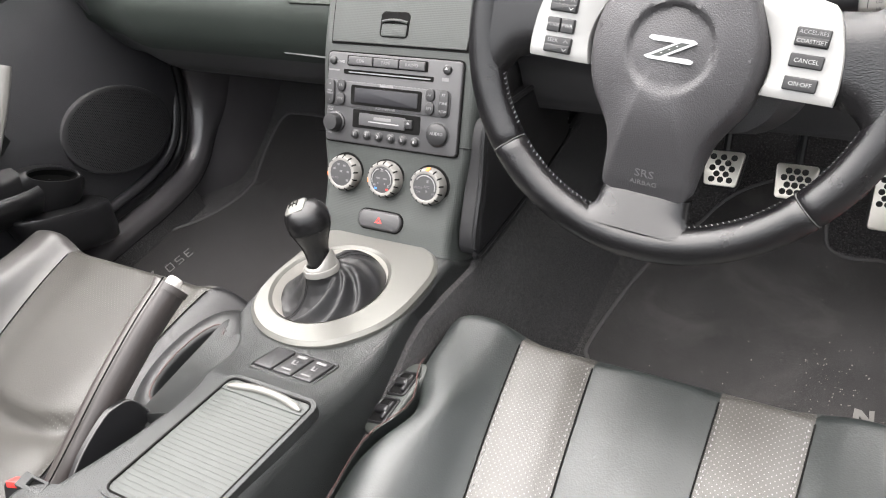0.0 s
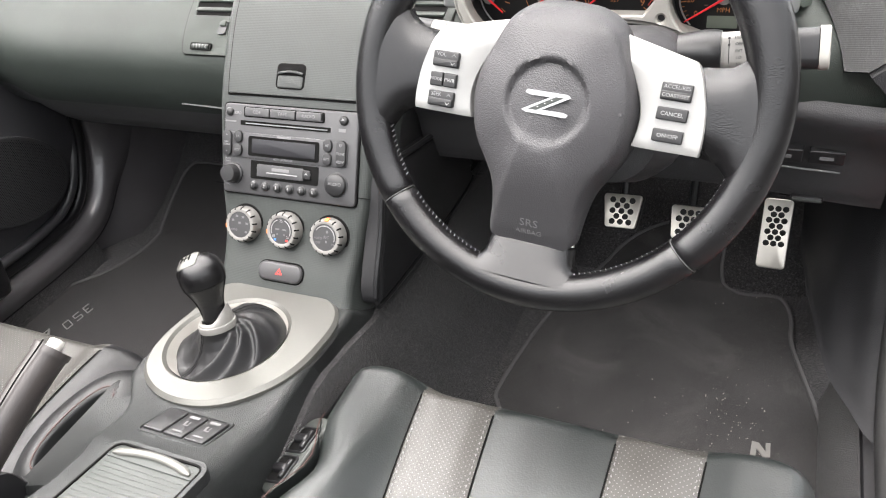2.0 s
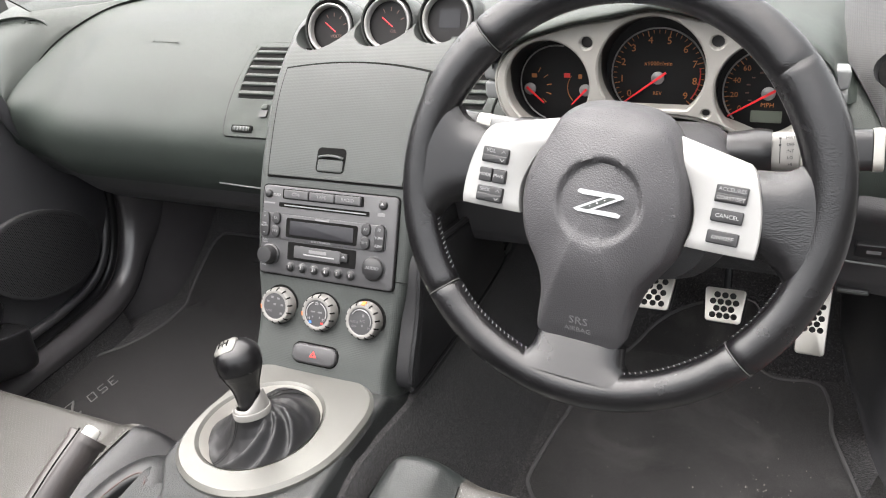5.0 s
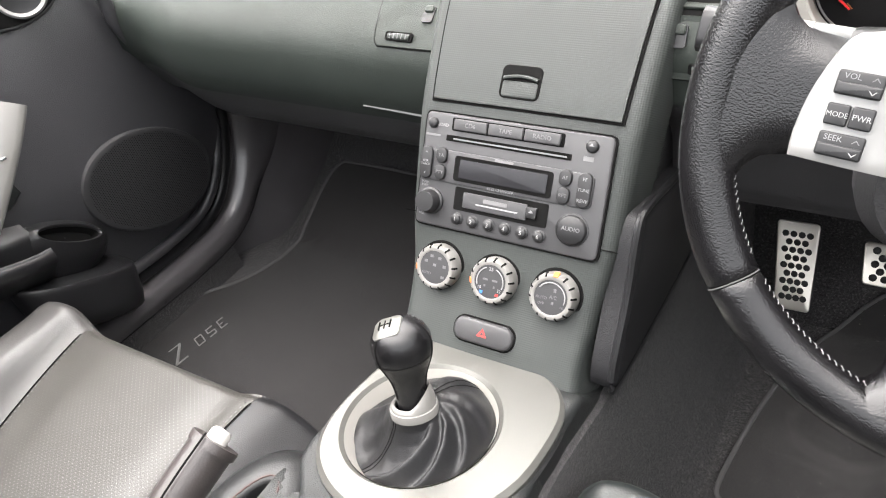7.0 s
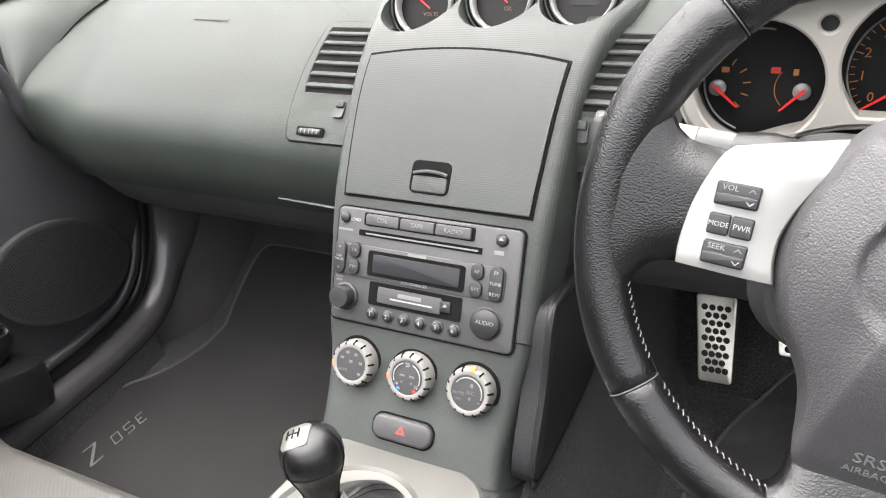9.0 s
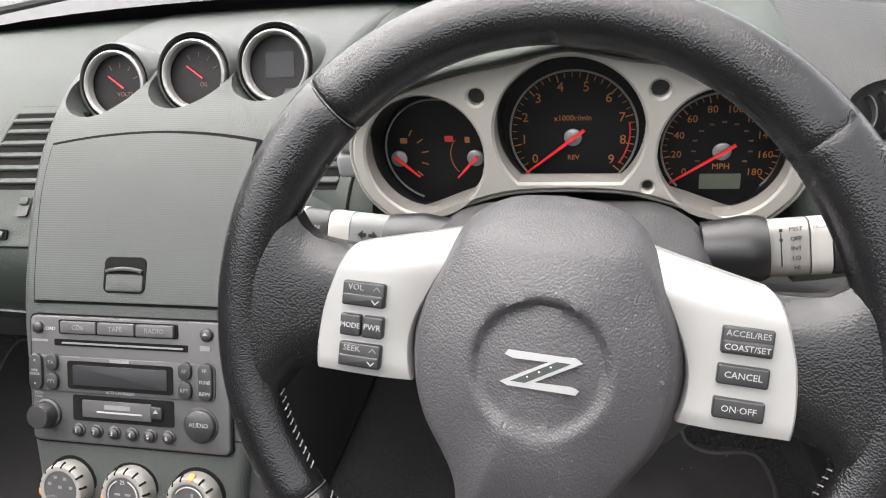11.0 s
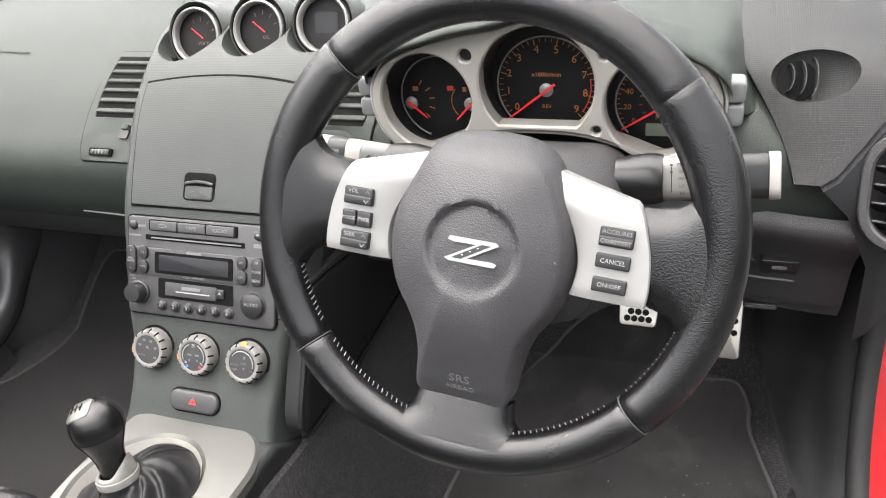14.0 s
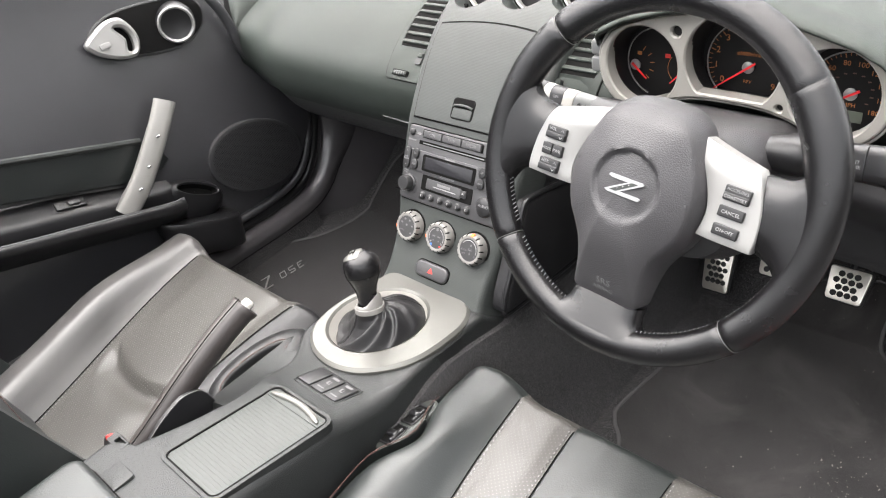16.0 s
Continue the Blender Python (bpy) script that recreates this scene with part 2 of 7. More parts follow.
STITCH = material("grey_thread", (0.17, 0.17, 0.17), 0.7)
STITCH_DARK = material("dark_grey_thread", (0.07, 0.07, 0.07), 0.7)
WHITE = material("white_print", (0.27, 0.27, 0.27), 0.5)
KNOBPRINT = material("faded_grey_print", (0.13, 0.13, 0.132), 0.5)
GREYPRINT = material("grey_print", (0.2, 0.2, 0.205), 0.5)
ORANGE = material("orange_print", (0.70, 0.17, 0.03), 0.5)
DIMPRINT = material("unlit_gauge_print", (0.11, 0.06, 0.045), 0.6)
AMBER = material("amber_dial_print", (0.40, 0.15, 0.045), 0.6)
RED = material("red_print", (0.55, 0.04, 0.035), 0.45)
BLUE = material("blue_print", (0.05, 0.2, 0.7), 0.5)
DIAL = material("gauge_black_face", (0.009, 0.0085, 0.009), 0.55, spec=0.25)
LCD = material("grey_green_lcd", (0.13, 0.145, 0.12), 0.25)
DISPLAY = material("dark_display_glass", (0.017, 0.017, 0.019), 0.22, spec=0.3)
BUTTON_WHITE = material("white_plastic", (0.42, 0.41, 0.39), 0.35)
PAINT = material("red_car_paint", (0.42, 0.012, 0.016), 0.25, coat=1.0)
ASPHALT = material("asphalt", (0.05, 0.05, 0.05), 0.9, grain=200, bump=0.004, stain=0.2, stain_scale=3)
WALL = material("rendered_wall", (0.055, 0.055, 0.052), 0.9, grain=60, bump=0.004, stain=0.25, stain_scale=1.5)
NEEDLE = material("red_needle", (0.85, 0.03, 0.04), 0.4)
GREYTRIM = material("grey_trim_plastic", (0.13, 0.135, 0.135), 0.5, grain=1200, bump=0.0002)
GLASS = bpy.data.materials.new("windscreen_glass")
GLASS.use_nodes = True
_g = GLASS.node_tree.nodes["Principled BSDF"]
_g.inputs["Transmission Weight"].default_value, _g.inputs["Roughness"].default_value, _g.inputs["IOR"].default_value = 1.0, 0.0, 1.45


# ---- mesh helpers ----
def world_of(ob):
    m = ob.matrix_basis.copy()
    while ob.parent:
        m = ob.parent.matrix_basis @ ob.matrix_parent_inverse @ m
        ob = ob.parent
    return m


def thing(name, at, label, category, group="", kind=""):
    ob = new(name)
    ob.empty_display_size = 0.02
    ob.matrix_basis = Matrix.Translation(at)
    return tagged(ob, label, category, group, kind)


def to_mesh(name, bm, mat, smooth=40):
    me = bpy.data.meshes.new(name)
    bmesh.ops.recalc_face_normals(bm, faces=bm.faces[:])
    bm.to_mesh(me)
    bm.free()
    if smooth:
        me.shade_smooth()
        me.set_sharp_from_angle(angle=radians(smooth))
    me.materials.append(mat)
    return me


def part(name, bm, mat, parent, label="", smooth=40):
    """One mesh, given in world metres, under a thing or under a part."""
    ob = new(name, to_mesh(name, bm, mat, smooth) if isinstance(bm, bmesh.types.BMesh) else bm)
    if parent is not None:
        ob.parent = parent
        ob.matrix_parent_inverse = world_of(parent).inverted()
    return tagged(ob, label)


def lone(name, bm, mat, label, category, group="", kind="", smooth=40):
    return tagged(part(name, bm, mat, None, smooth=smooth), label, category, group, kind)


def frame_of(origin, x, y):
    """A local frame: columns x, y and their cross product."""
    x, y = Vector(x).normalized(), Vector(y).normalized()
    z = x.cross(y)
    m = Matrix((x, y, z)).transposed().to_4x4()
    m.translation = Vector(origin)
    return m


def spline(pts, n):
    """A Catmull-Rom curve through the points, n steps a span."""
    p = [Vector(q) for q in pts]
    p = [2 * p[0] - p[1], *p, 2 * p[-1] - p[-2]]
    out = []
    for i in range(1, len(p) - 2):
        for k in range(n):
            t = k / n
            a, b, c, d = p[i - 1 : i + 3]
            out.append(0.5 * (2 * b + (c - a) * t + (2 * a - 5 * b + 4 * c - d) * t * t + (3 * b - a - 3 * c + d) * t**3))
    return out + [p[-2].copy()]


def ring_spline(pts, n):
    p = [Vector(q) for q in pts]
    out = []
    for i in range(len(p)):
        a, b, c, d = (p[(i + k) % len(p)] for k in (-1, 0, 1, 2))
        for k in range(n):
            t = k / n
            out.append(0.5 * (2 * b + (c - a) * t + (2 * a - 5 * b + 4 * c - d) * t * t + (3 * b - a - 3 * c + d) * t**3))
    return out


def loft(rows, closed=False, caps=False, bm=None):
    """A skin over rows of points; closed: each row is a loop."""
    bm = bm or bmesh.new()
    vs = [[bm.verts.new(q) for q in row] for row in rows]
    n = len(rows[0])
    for a, b in zip(vs, vs[1:]):
        for i in range(n if closed else n - 1):
            j = (i + 1) % n
            bm.faces.new((a[i], a[j], b[j], b[i]))
    if caps:
        bm.faces.new(vs[0][::-1])
        bm.faces.new(vs[-1])
    return bm


def thick(rows, depth, bm=None):
    """A closed shell: the skin over the rows and a second one, moved by depth."""
    d = Vector(depth)
    loops = [list(r) + [q + d for q in reversed(r)] for r in ([Vector(q) for q in row] for row in rows)]
    return loft(loops, closed=True, caps=True, bm=bm)


def tube(path, radii, n=12, flat=1.0, up=(0, 0, 1), caps=True, closed=False, bm=None):
    path = [Vector(p) for p in path]
    rows = []
    for i, p in enumerate(path):
        if closed:
            d = path[(i + 1) % len(path)] - path[i - 1]
        else:
            d = path[min(i + 1, len(path) - 1)] - path[max(i - 1, 0)]
        d.normalize()
        s = d.cross(Vector(up))
        s = s.normalized() if s.length > 1e-6 else Vector((1, 0, 0))
        u = s.cross(d)
        r = radii[i] if isinstance(radii, (list, tuple)) else radii
        rows.append([p + s * (r * math.cos(2 * math.pi * k / n)) + u * (r * flat * math.sin(2 * math.pi * k / n)) for k in range(n)])
    if closed:
        rows.append(rows[0])
        bm = loft(rows, closed=True, bm=bm)
        bmesh.ops.remove_doubles(bm, verts=bm.verts[:], dist=1e-7)
        return bm
    return loft(rows, closed=True, caps=caps, bm=bm)


def lathe(profile, m, n=32, bm=None, caps=True):
    rows = [[m @ Vector((r * math.cos(2 * math.pi * k / n), r * math.sin(2 * math.pi * k / n), h)) for k in range(n)] for r, h in profile]
    return loft(rows, closed=True, caps=caps, bm=bm)


def rrect(cx, cy, w, h, r, n=4):
    r = min(r, w / 2 - 1e-5, h / 2 - 1e-5)
    out = []
    for sx, sy, a0 in ((1, 1, 0), (-1, 1, 90), (-1, -1, 180), (1, -1, 270)):
        for k in range(n + 1):
            a = radians(a0 + 90 * k / n)
            out.append((cx + sx * (w / 2 - r) + r * math.cos(a), cy + sy * (h / 2 - r) + r * math.sin(a)))
    return out


def disc(cx, cy, rx, ry=None, n=28, a0=0.0, a1=360.0):
    ry = ry or rx
    full = abs(a1 - a0 - 360) < 1e-6
    m = n if full else n - 1
    return [(cx + rx * math.cos(radians(a0 + (a1 - a0) * k / m)), cy + ry * math.sin(radians(a0 + (a1 - a0) * k / m))) for k in range(n)]


def inset(outline, d):
    """The outline (anticlockwise) drawn in by d."""
    out = []
    n = len(outline)
    for i in range(n):
        p0, p1, p2 = (Vector(outline[(i + k) % n]) for k in (-1, 0, 1))
        e1, e2 = (p1 - p0), (p2 - p1)
        e1, e2 = (e1.normalized() if e1.length > 1e-9 else e2.normalized()), (e2.normalized() if e2.length > 1e-9 else e1.normalized())
        n1, n2 = Vector((-e1.y, e1.x)), Vector((-e2.y, e2.x))
        b = n1 + n2
        b = b.normalized() if b.length > 1e-6 else n1
        out.append(p1 + b * (d / max(0.5, b.dot(n1))))
    return [tuple(p) for p in out]


def prism(outline, h0, h1, m, bevel=0.0, bm=None, bulge=0.0):
    """An outline (anticlockwise) raised from h0 to h1 in the frame m, its upper edge rounded."""
    bm = bm or bmesh.new()
    loops = [(outline, h0)]
    if bevel:
        for k in range(4):
            a = radians(90 * k / 3)
            loops.append((inset(outline, bevel * (1 - math.cos(a))), h1 - bevel + bevel * math.sin(a)))
    else:
        loops.append((outline, h1))
    rows = [[bm.verts.new(m @ Vector((x, y, h))) for x, y in o] for o, h in loops]
    n = len(outline)
    for a, b in zip(rows, rows[1:]):
        for i in range(n):
            bm.faces.new((a[i], a[(i + 1) % n], b[(i + 1) % n], b[i]))
    bm.faces.new(rows[0][::-1])
    bm.faces.new(rows[-1])
    return bm


def plate(outline, holes, h0, h1, m, bevel=0.0):
    """A flat plate with holes through it."""
    bm = bmesh.new()
    loops = [outline, *holes]
    if bevel:
        loops = [inset(outline, bevel), *[inset(h[::-1], bevel)[::-1] for h in holes]]
    edges = []
    tops = []
    for o in loops:
        vs = [bm.verts.new(Vector((x, y, h1))) for x, y in o]
        tops.append(vs)
        edges += [bm.edges.new((vs[i], vs[(i + 1) % len(vs)])) for i in range(len(vs))]
    bmesh.ops.triangle_fill(bm, use_beauty=True, use_dissolve=False, edges=edges)
    for o, vs in zip([outline, *holes], tops):
        n = len(vs)
        rows = [vs]
        if bevel:
            rows.append([bm.verts.new(Vector((x, y, h1 - bevel))) for x, y in o])
        rows.append([bm.verts.new(Vector((x, y, h0))) for x, y in o])
        for a, b in zip(rows, rows[1:]):
            for i in range(n):
                bm.faces.new((a[i], a[(i + 1) % n], b[(i + 1) % n], b[i]))
    bmesh.ops.transform(bm, matrix=m, verts=bm.verts[:])
    return bm


def box(cx, cy, cz, sx, sy, sz, bevel=0.002, m=Matrix.Identity(4), bm=None):
    return prism(rrect(cx, cy, sx, sy, bevel * 1.5, 3), cz - sz / 2, cz + sz / 2, m, min(bevel, sz * 0.4), bm)


def words(text, size, m, mat, parent, label="", name="lettering", bold=0.0):
    """Raised lettering, centred on the frame m."""
    cu = bpy.data.curves.new(name, "FONT")
    cu.body, cu.size, cu.align_x, cu.align_y, cu.extrude, cu.offset = text, size, "CENTER", "CENTER", 0.00012, bold
    cu.resolution_u = 2
    tmp = bpy.data.objects.new(name, cu)
    me = bpy.data.meshes.new_from_object(tmp)
    bpy.data.objects.remove(tmp)
    me.transform(m)
    me.materials.clear()
    me.materials.append(mat)
    return part(name, me, mat, parent, label)


def bent(ob_bm, cutter_bm):
    """The first solid less the second, by an exact boolean."""
    a = new("solid", to_mesh("solid", ob_bm, GAP, 0))
    b = new("cutter", to_mesh("cutter", cutter_bm, GAP, 0))
    md = a.modifiers.new("cut", "BOOLEAN")
    md.operation, md.object, md.solver = "DIFFERENCE", b, "EXACT"
    bpy.context.view_layer.update()
    me = bpy.data.meshes.new_from_object(a.evaluated_get(bpy.context.evaluated_depsgraph_get()))
    bm = bmesh.new()
    bm.from_mesh(me)
    for o in (a, b):
        bpy.data.objects.remove(o)
    bpy.data.meshes.remove(me)
    return bm


def smoothstep(a, b, x):
    t = min(1.0, max(0.0, (x - a) / (b - a)))
    return t * t * (3 - 2 * t)


def lerp_table(table, x):
    """Piecewise-linear look-up in rows (x, v, ...), rising in x."""
    if x <= table[0][0]:
        return table[0][1:]
    for a, b in zip(table, table[1:]):
        if x <= b[0]:
            t = (x - a[0]) / (b[0] - a[0])
            return tuple(u + (v - u) * t for u, v in zip(a[1:], b[1:]))
    return table[-1][1:]


# ---- cabin shell ----
def floor_z(x, y):
    base = -0.008 if x > 0 else 0.02
    start, slope = (0.47, 0.95) if x > 0 else (0.33, 0.75)
    return base + max(0.0, y - start) * slope + 0.02 * smoothstep(0.62, 0.72, abs(x))


xs = [-0.74 + 1.48 * i / 60 for i in range(61)]
ys = [-1.3 + 2.1 * j / 70 for j in range(71)]
lone("floor", loft([[(x, y, floor_z(x, y)) for x in xs] for y in ys]), CARPET, "black carpet over the cabin floor and toe board", "floor", kind="structure")
ground = bmesh.new()
for q in ((-400, -400), (400, -400), (400, 400), (-400, 400)):
    ground.verts.new((*q, -0.33))
ground.faces.new(ground.verts[:])
lone("ground", ground, ASPHALT, "grey asphalt ground outside the car", "ground", kind="structure")

# an added, unseen wall behind and beside the car, blocking the low sky
ring = [(4.6 * math.cos(radians(a)), -0.2 + 5.2 * math.sin(radians(a))) for a in range(148, 393, 7)]
lone("added_wall", thick([[(x, y, -0.33), (x, y, 2.1)] for x, y in ring], (0, -0.2, 0)), WALL, "plain grey wall added out of view behind the car", "wall", kind="structure")

# windscreen and what lies under it
ws_low = spline([(-0.75, 0.40, 0.60), (-0.4, 0.50, 0.645), (0, 0.53, 0.655), (0.4, 0.50, 0.645), (0.75, 0.40, 0.60)], 6)
ws_high = [p + Vector((-0.1 * p.x, -0.62, 0.46)) for p in ws_low]
glass = lone("windscreen", thick([ws_low, [a.lerp(b, 0.5) + Vector((0, 0.02, 0.02)) for a, b in zip(ws_low, ws_high)], ws_high], (0, 0.004, 0.003)), GLASS, "clear raked windscreen above the dashboard", "windscreen", kind="structure")
glass.visible_shadow = False
band = [[a.lerp(b, t) + Vector((0, -0.003, -0.002)) for a, b in zip(ws_low, ws_high)] for t in (-0.01, 0.05)]
part("frit_band", loft(band), GAP, glass, "black printed border of the glass")
bonnet = [[(x, y, 0.64 + 0.03 * (1 - (x / 0.8) ** 2) - 0.12 * ((y - 0.5) / 1.1) ** 2 - 0.07 * smoothstep(0.55, 0.8, abs(x))) for x in [-0.85 + 1.7 * i / 20 for i in range(21)]] for y in [0.70 + 0.95 * j / 12 for j in range(13)]]
bonnet = [[Vector(q) - Vector((0, 0, 0.03)) for q in r] for r in bonnet]
lone("bonnet", thick(bonnet, (0, 0, -0.02)), PAINT, "glossy red bonnet beyond the windscreen", "bonnet", kind="structure")
cowl = [[(x, y, 0.620 + 0.01 * (1 - (x / 0.8) ** 2) + 0.16 * (y - 0.5)) for x in [-0.8 + 1.3 * i / 12 for i in range(13)]] for y in (0.53, 0.6, 0.70, 0.85, 1.0)]
lone("cowl_panel", thick(cowl, (0, 0, -0.02)), DASH_LOW, "grey plastic cowl panel under the wipers", "cowl", kind="structure")

# ---- dashboard ----
dash = thing("dashboard", (0, 0.3, 0.4), "black soft-grained dashboard with a bulging passenger side", "dashboard")
PADP = [(0.54, 0.652), (0.43, 0.658), (0.34, 0.650), (0.27, 0.632), (0.20, 0.603), (0.155, 0.5755), (0.132, 0.556), (0.121, 0.536), (0.119, 0.514), (0.122, 0.490), (0.129, 0.470), (0.137, 0.454)]
padp = spline([(0, *q) for q in PADP], 4)
rows = []
for i in range(45):
    row = []
    for p in padp:
        x0 = -0.104 - 0.024 * smoothstep(0.56, 0.61, p.z)
        x = x0 + (-0.74 - x0) * i / 44
        row.append((x, p.y + smoothstep(-0.50, -0.69, x) * (0.050 + 0.018 * smoothstep(0.54, 0.60, p.z)), p.z))
    rows.append(row)
part("passenger_pad", loft(rows), DASH, dash, "bulging padded passenger side")
glove = spline([(0, 0.1375, 0.4545), (0, 0.147, 0.437), (0, 0.161, 0.413), (0, 0.183, 0.391), (0, 0.225, 0.372), (0, 0.30, 0.360), (0, 0.42, 0.352)], 4)
part("glovebox_panel", loft([[(x, p.y + 0.050 * smoothstep(-0.5, -0.69, x), p.z) for p in glove] for x in [-0.10 - 0.64 * i / 20 for i in range(21)]]), DASH_LOW, dash, "dark lower panel under the pad")
part("trim_line", tube([(-0.10, 0.1270, 0.4680), (-0.162, 0.1275, 0.4700), (-0.223, 0.1285, 0.4715)], 0.0014, 6), GREYTRIM, dash)
part("trim_line", tube([(-0.10, 0.1400, 0.4480), (-0.14, 0.1405, 0.4490), (-0.175, 0.1415, 0.4500)], 0.0010, 6), GREYTRIM, dash)

# small pressed airbag notice on the pad
for k, w in enumerate((0.006, 0.009, 0.007, 0.010, 0.008)):
    part("notice_bar", box(0, 0, 0, w, 0.0036, 0.0004, 0.0001, frame_of((-0.408 + 0.0125 * k, 0.268 - 0.0006 * k, 0.6325), (1, 0, 0), (0, 0.92, 0.38))), DASH, dash)

# driver's side: a pad, the hood over the dials and the lower panel
DRVP = [(0.54, 0.652), (0.43, 0.658), (0.34, 0.650), (0.27, 0.632), (0.20, 0.603), (0.168, 0.583), (0.155, 0.562), (0.152, 0.540), (0.156, 0.505)]
drvp = spline([(0, *q) for q in DRVP], 4)


def drv_z(y):
    return lerp_table([(p.y, p.z) for p in reversed(drvp[:20])], y)[0]


rows = []
for i in range(61):
    x = 0.10 + 0.58 * i / 60
    sink = 0.07 * smoothstep(0.165, 0.145, abs(x - 0.384))
    rows.append([(x, p.y + (sink if p.y < 0.25 else 0.0), p.z) for p in drvp])
part("driver_pad", loft(rows), DASH, dash, "soft grey top and front on the driver's side")
HOOD = [(-0.2, 0.650), (-0.172, 0.666), (-0.125, 0.692), (-0.077, 0.706), (-0.039, 0.713), (0.0, 0.721), (0.036, 0.715), (0.077, 0.704), (0.125, 0.690), (0.150, 0.677), (0.172, 0.658), (0.2, 0.642)]
rows = []
for i in range(77):
    u = -0.195 + 0.39 * i / 76
    (zt,) = lerp_table(HOOD, u)
    inside = smoothstep(0.195, 0.160, abs(u))
    y0 = 0.200 - 0.083 * inside
    crown = [(y0 + 0.006, zt - 0.006), (y0, zt - 0.001), (y0 + 0.012, zt + 0.004), (y0 + 0.05, zt + 0.001), (y0 + 0.10, 0.30 * 0.655 + 0.70 * zt), (0.29, 0.65 * 0.652 + 0.35 * zt), (0.37, 0.659), (0.45, 0.660), (0.54, 0.650)]
    row = []
    for y, z in crown:
        zp = drv_z(y) - 0.0015
        row.append((0.384 + u, y, zp + (max(z, zp + 0.002) - zp) * inside + 0.002 * inside))
    rows.append(spline(row, 3))
part("dial_hood", loft(rows), DASH, dash, "arched hood over the dials", smooth=70)
low = spline([(0, 0.165, 0.520), (0, 0.158, 0.50), (0, 0.185, 0.455), (0, 0.192, 0.42), (0, 0.20, 0.386), (0, 0.225, 0.375), (0, 0.40, 0.37)], 4)
part("knee_panel", loft([[(x, p.y - 0.02 * smoothstep(0.5, 0.68, x), p.z) for p in low] for x in [0.12 + 0.56 * i / 20 for i in range(21)]]), DASH_LOW, dash, "dark panel under the steering column")
# driver's corner: woven panel with a scooped vent, and the darker trim below it
ENDS = [(0.47, 0.655, 0.515), (0.40, 0.654, 0.524), (0.30, 0.645, 0.541), (0.23, 0.629, 0.567), (0.185, 0.601, 0.592), (0.160, 0.580, 0.605), (0.138, 0.560, 0.613)]
EDGE = [(0.12, 0.632), (0.138, 0.634), (0.145, 0.646), (0.166, 0.664), (0.185, 0.679), (0.23, 0.715), (0.27, 0.735), (0.5, 0.735)]
rows, border = [], []
for y, z, x0 in spline(ENDS, 6):
    (xe,) = lerp_table(EDGE, y)
    row = []
    for k in range(15):
        x = x0 + (xe - x0) * k / 14
        row.append(Vector((x, y - 0.22 * (x - x0) * smoothstep(0.45, 0.2, y), z + 0.012 * math.sin(math.pi * k / 14) * smoothstep(0.14, 0.22, y) + 0.10 * (x - x0) * smoothstep(0.28, 0.2, y))))
    rows.append(row)
    border.append(row[-1])
solid = thick(rows, (0, 0.07, -0.04))
n = Vector((-0.30, -0.66, 0.69)).normalized()
xa = Vector((1, 0, 0)) - n * n.x
m = frame_of((0.623, 0.207, 0.636), xa, n.cross(xa))
cut = bmesh.new()
bmesh.ops.create_uvsphere(cut, u_segments=40, v_segments=20, radius=1.0)
bmesh.ops.transform(cut, matrix=m @ Matrix.Rotation(radians(-6), 4, "Z") @ Matrix.Diagonal((0.037, 0.029, 0.024, 1)), verts=cut.verts[:])
corner = part("end_panel", bent(solid, cut), CORNER, dash, "woven grey corner panel with a scooped vent", smooth=35)
part("vent_mouth", prism(disc(0, 0, 0.0175, 0.0195, 24), -0.004, 0.0, m @ Matrix.Translation((-0.017, 0, -0.0125)) @ Matrix.Rotation(radians(22), 4, "Y")), GAP, corner)
for k in range(3):
    a = -0.027 + 0.0095 * k
    pts = [m @ Vector((a + 0.006 * math.cos(radians(t)), (0.0135 + 0.003 * k) * math.sin(radians(t)), -0.0100 - 0.0028 * k)) for t in range(-80, 81, 10)]
    part("vane", thick([pts, [p + m.to_3x3() @ Vector((0.003, 0, 0.007)) for p in pts]], m.to_3x3() @ Vector((0.0012, 0, 0))), CORNER, corner, smooth=50)
trim_rows = [[p + Vector(d) for d in ((0, 0.004, -0.003), (0.003, 0.000, -0.006), (0.026, 0.000, -0.030), (0.050, 0.002, -0.085), (0.058, 0.02, -0.19))] for p in border]
part("corner_trim", loft(trim_rows), PILLAR, dash, "dark trim round the side vent")
# passenger corner: a plain skin from the pad to the door, with an oval vent
A = spline([(-0.500, 0.455, 0.662), (-0.560, 0.41, 0.660), (-0.599, 0.39, 0.655), (-0.625, 0.356, 0.646), (-0.65, 0.319, 0.631), (-0.669, 0.281, 0.612), (-0.683, 0.235, 0.582), (-0.692, 0.185, 0.548)], 5)
Bc = spline([(-0.62, 0.50, 0.660), (-0.70, 0.46, 0.664), (-0.78, 0.42, 0.668), (-0.80, 0.36, 0.668), (-0.80, 0.30, 0.660), (-0.775, 0.245, 0.635), (-0.735, 0.205, 0.590), (-0.697, 0.178, 0.545)], 5)
cap_rows = [[a.lerp(b, k / 10) + Vector((0, -0.006, 0.008)) * math.sin(math.pi * k / 10) for k in range(11)] for a, b in zip(A, Bc)]
cap_rows = [[r[0] + Vector((0.006, 0.004, -0.012))] + r for r in cap_rows]
cap = part("end_panel", loft(cap_rows), DASH, dash, "grey corner panel by the door")
part("end_seam", tube([p + Vector((0.002, -0.001, 0.0)) for p in A], 0.0011, 6), GAP, dash)
MV = frame_of((-0.741, 0.285, 0.6375), (0.86, 0.38, -0.03), (-0.12, 0.47, 0.85))
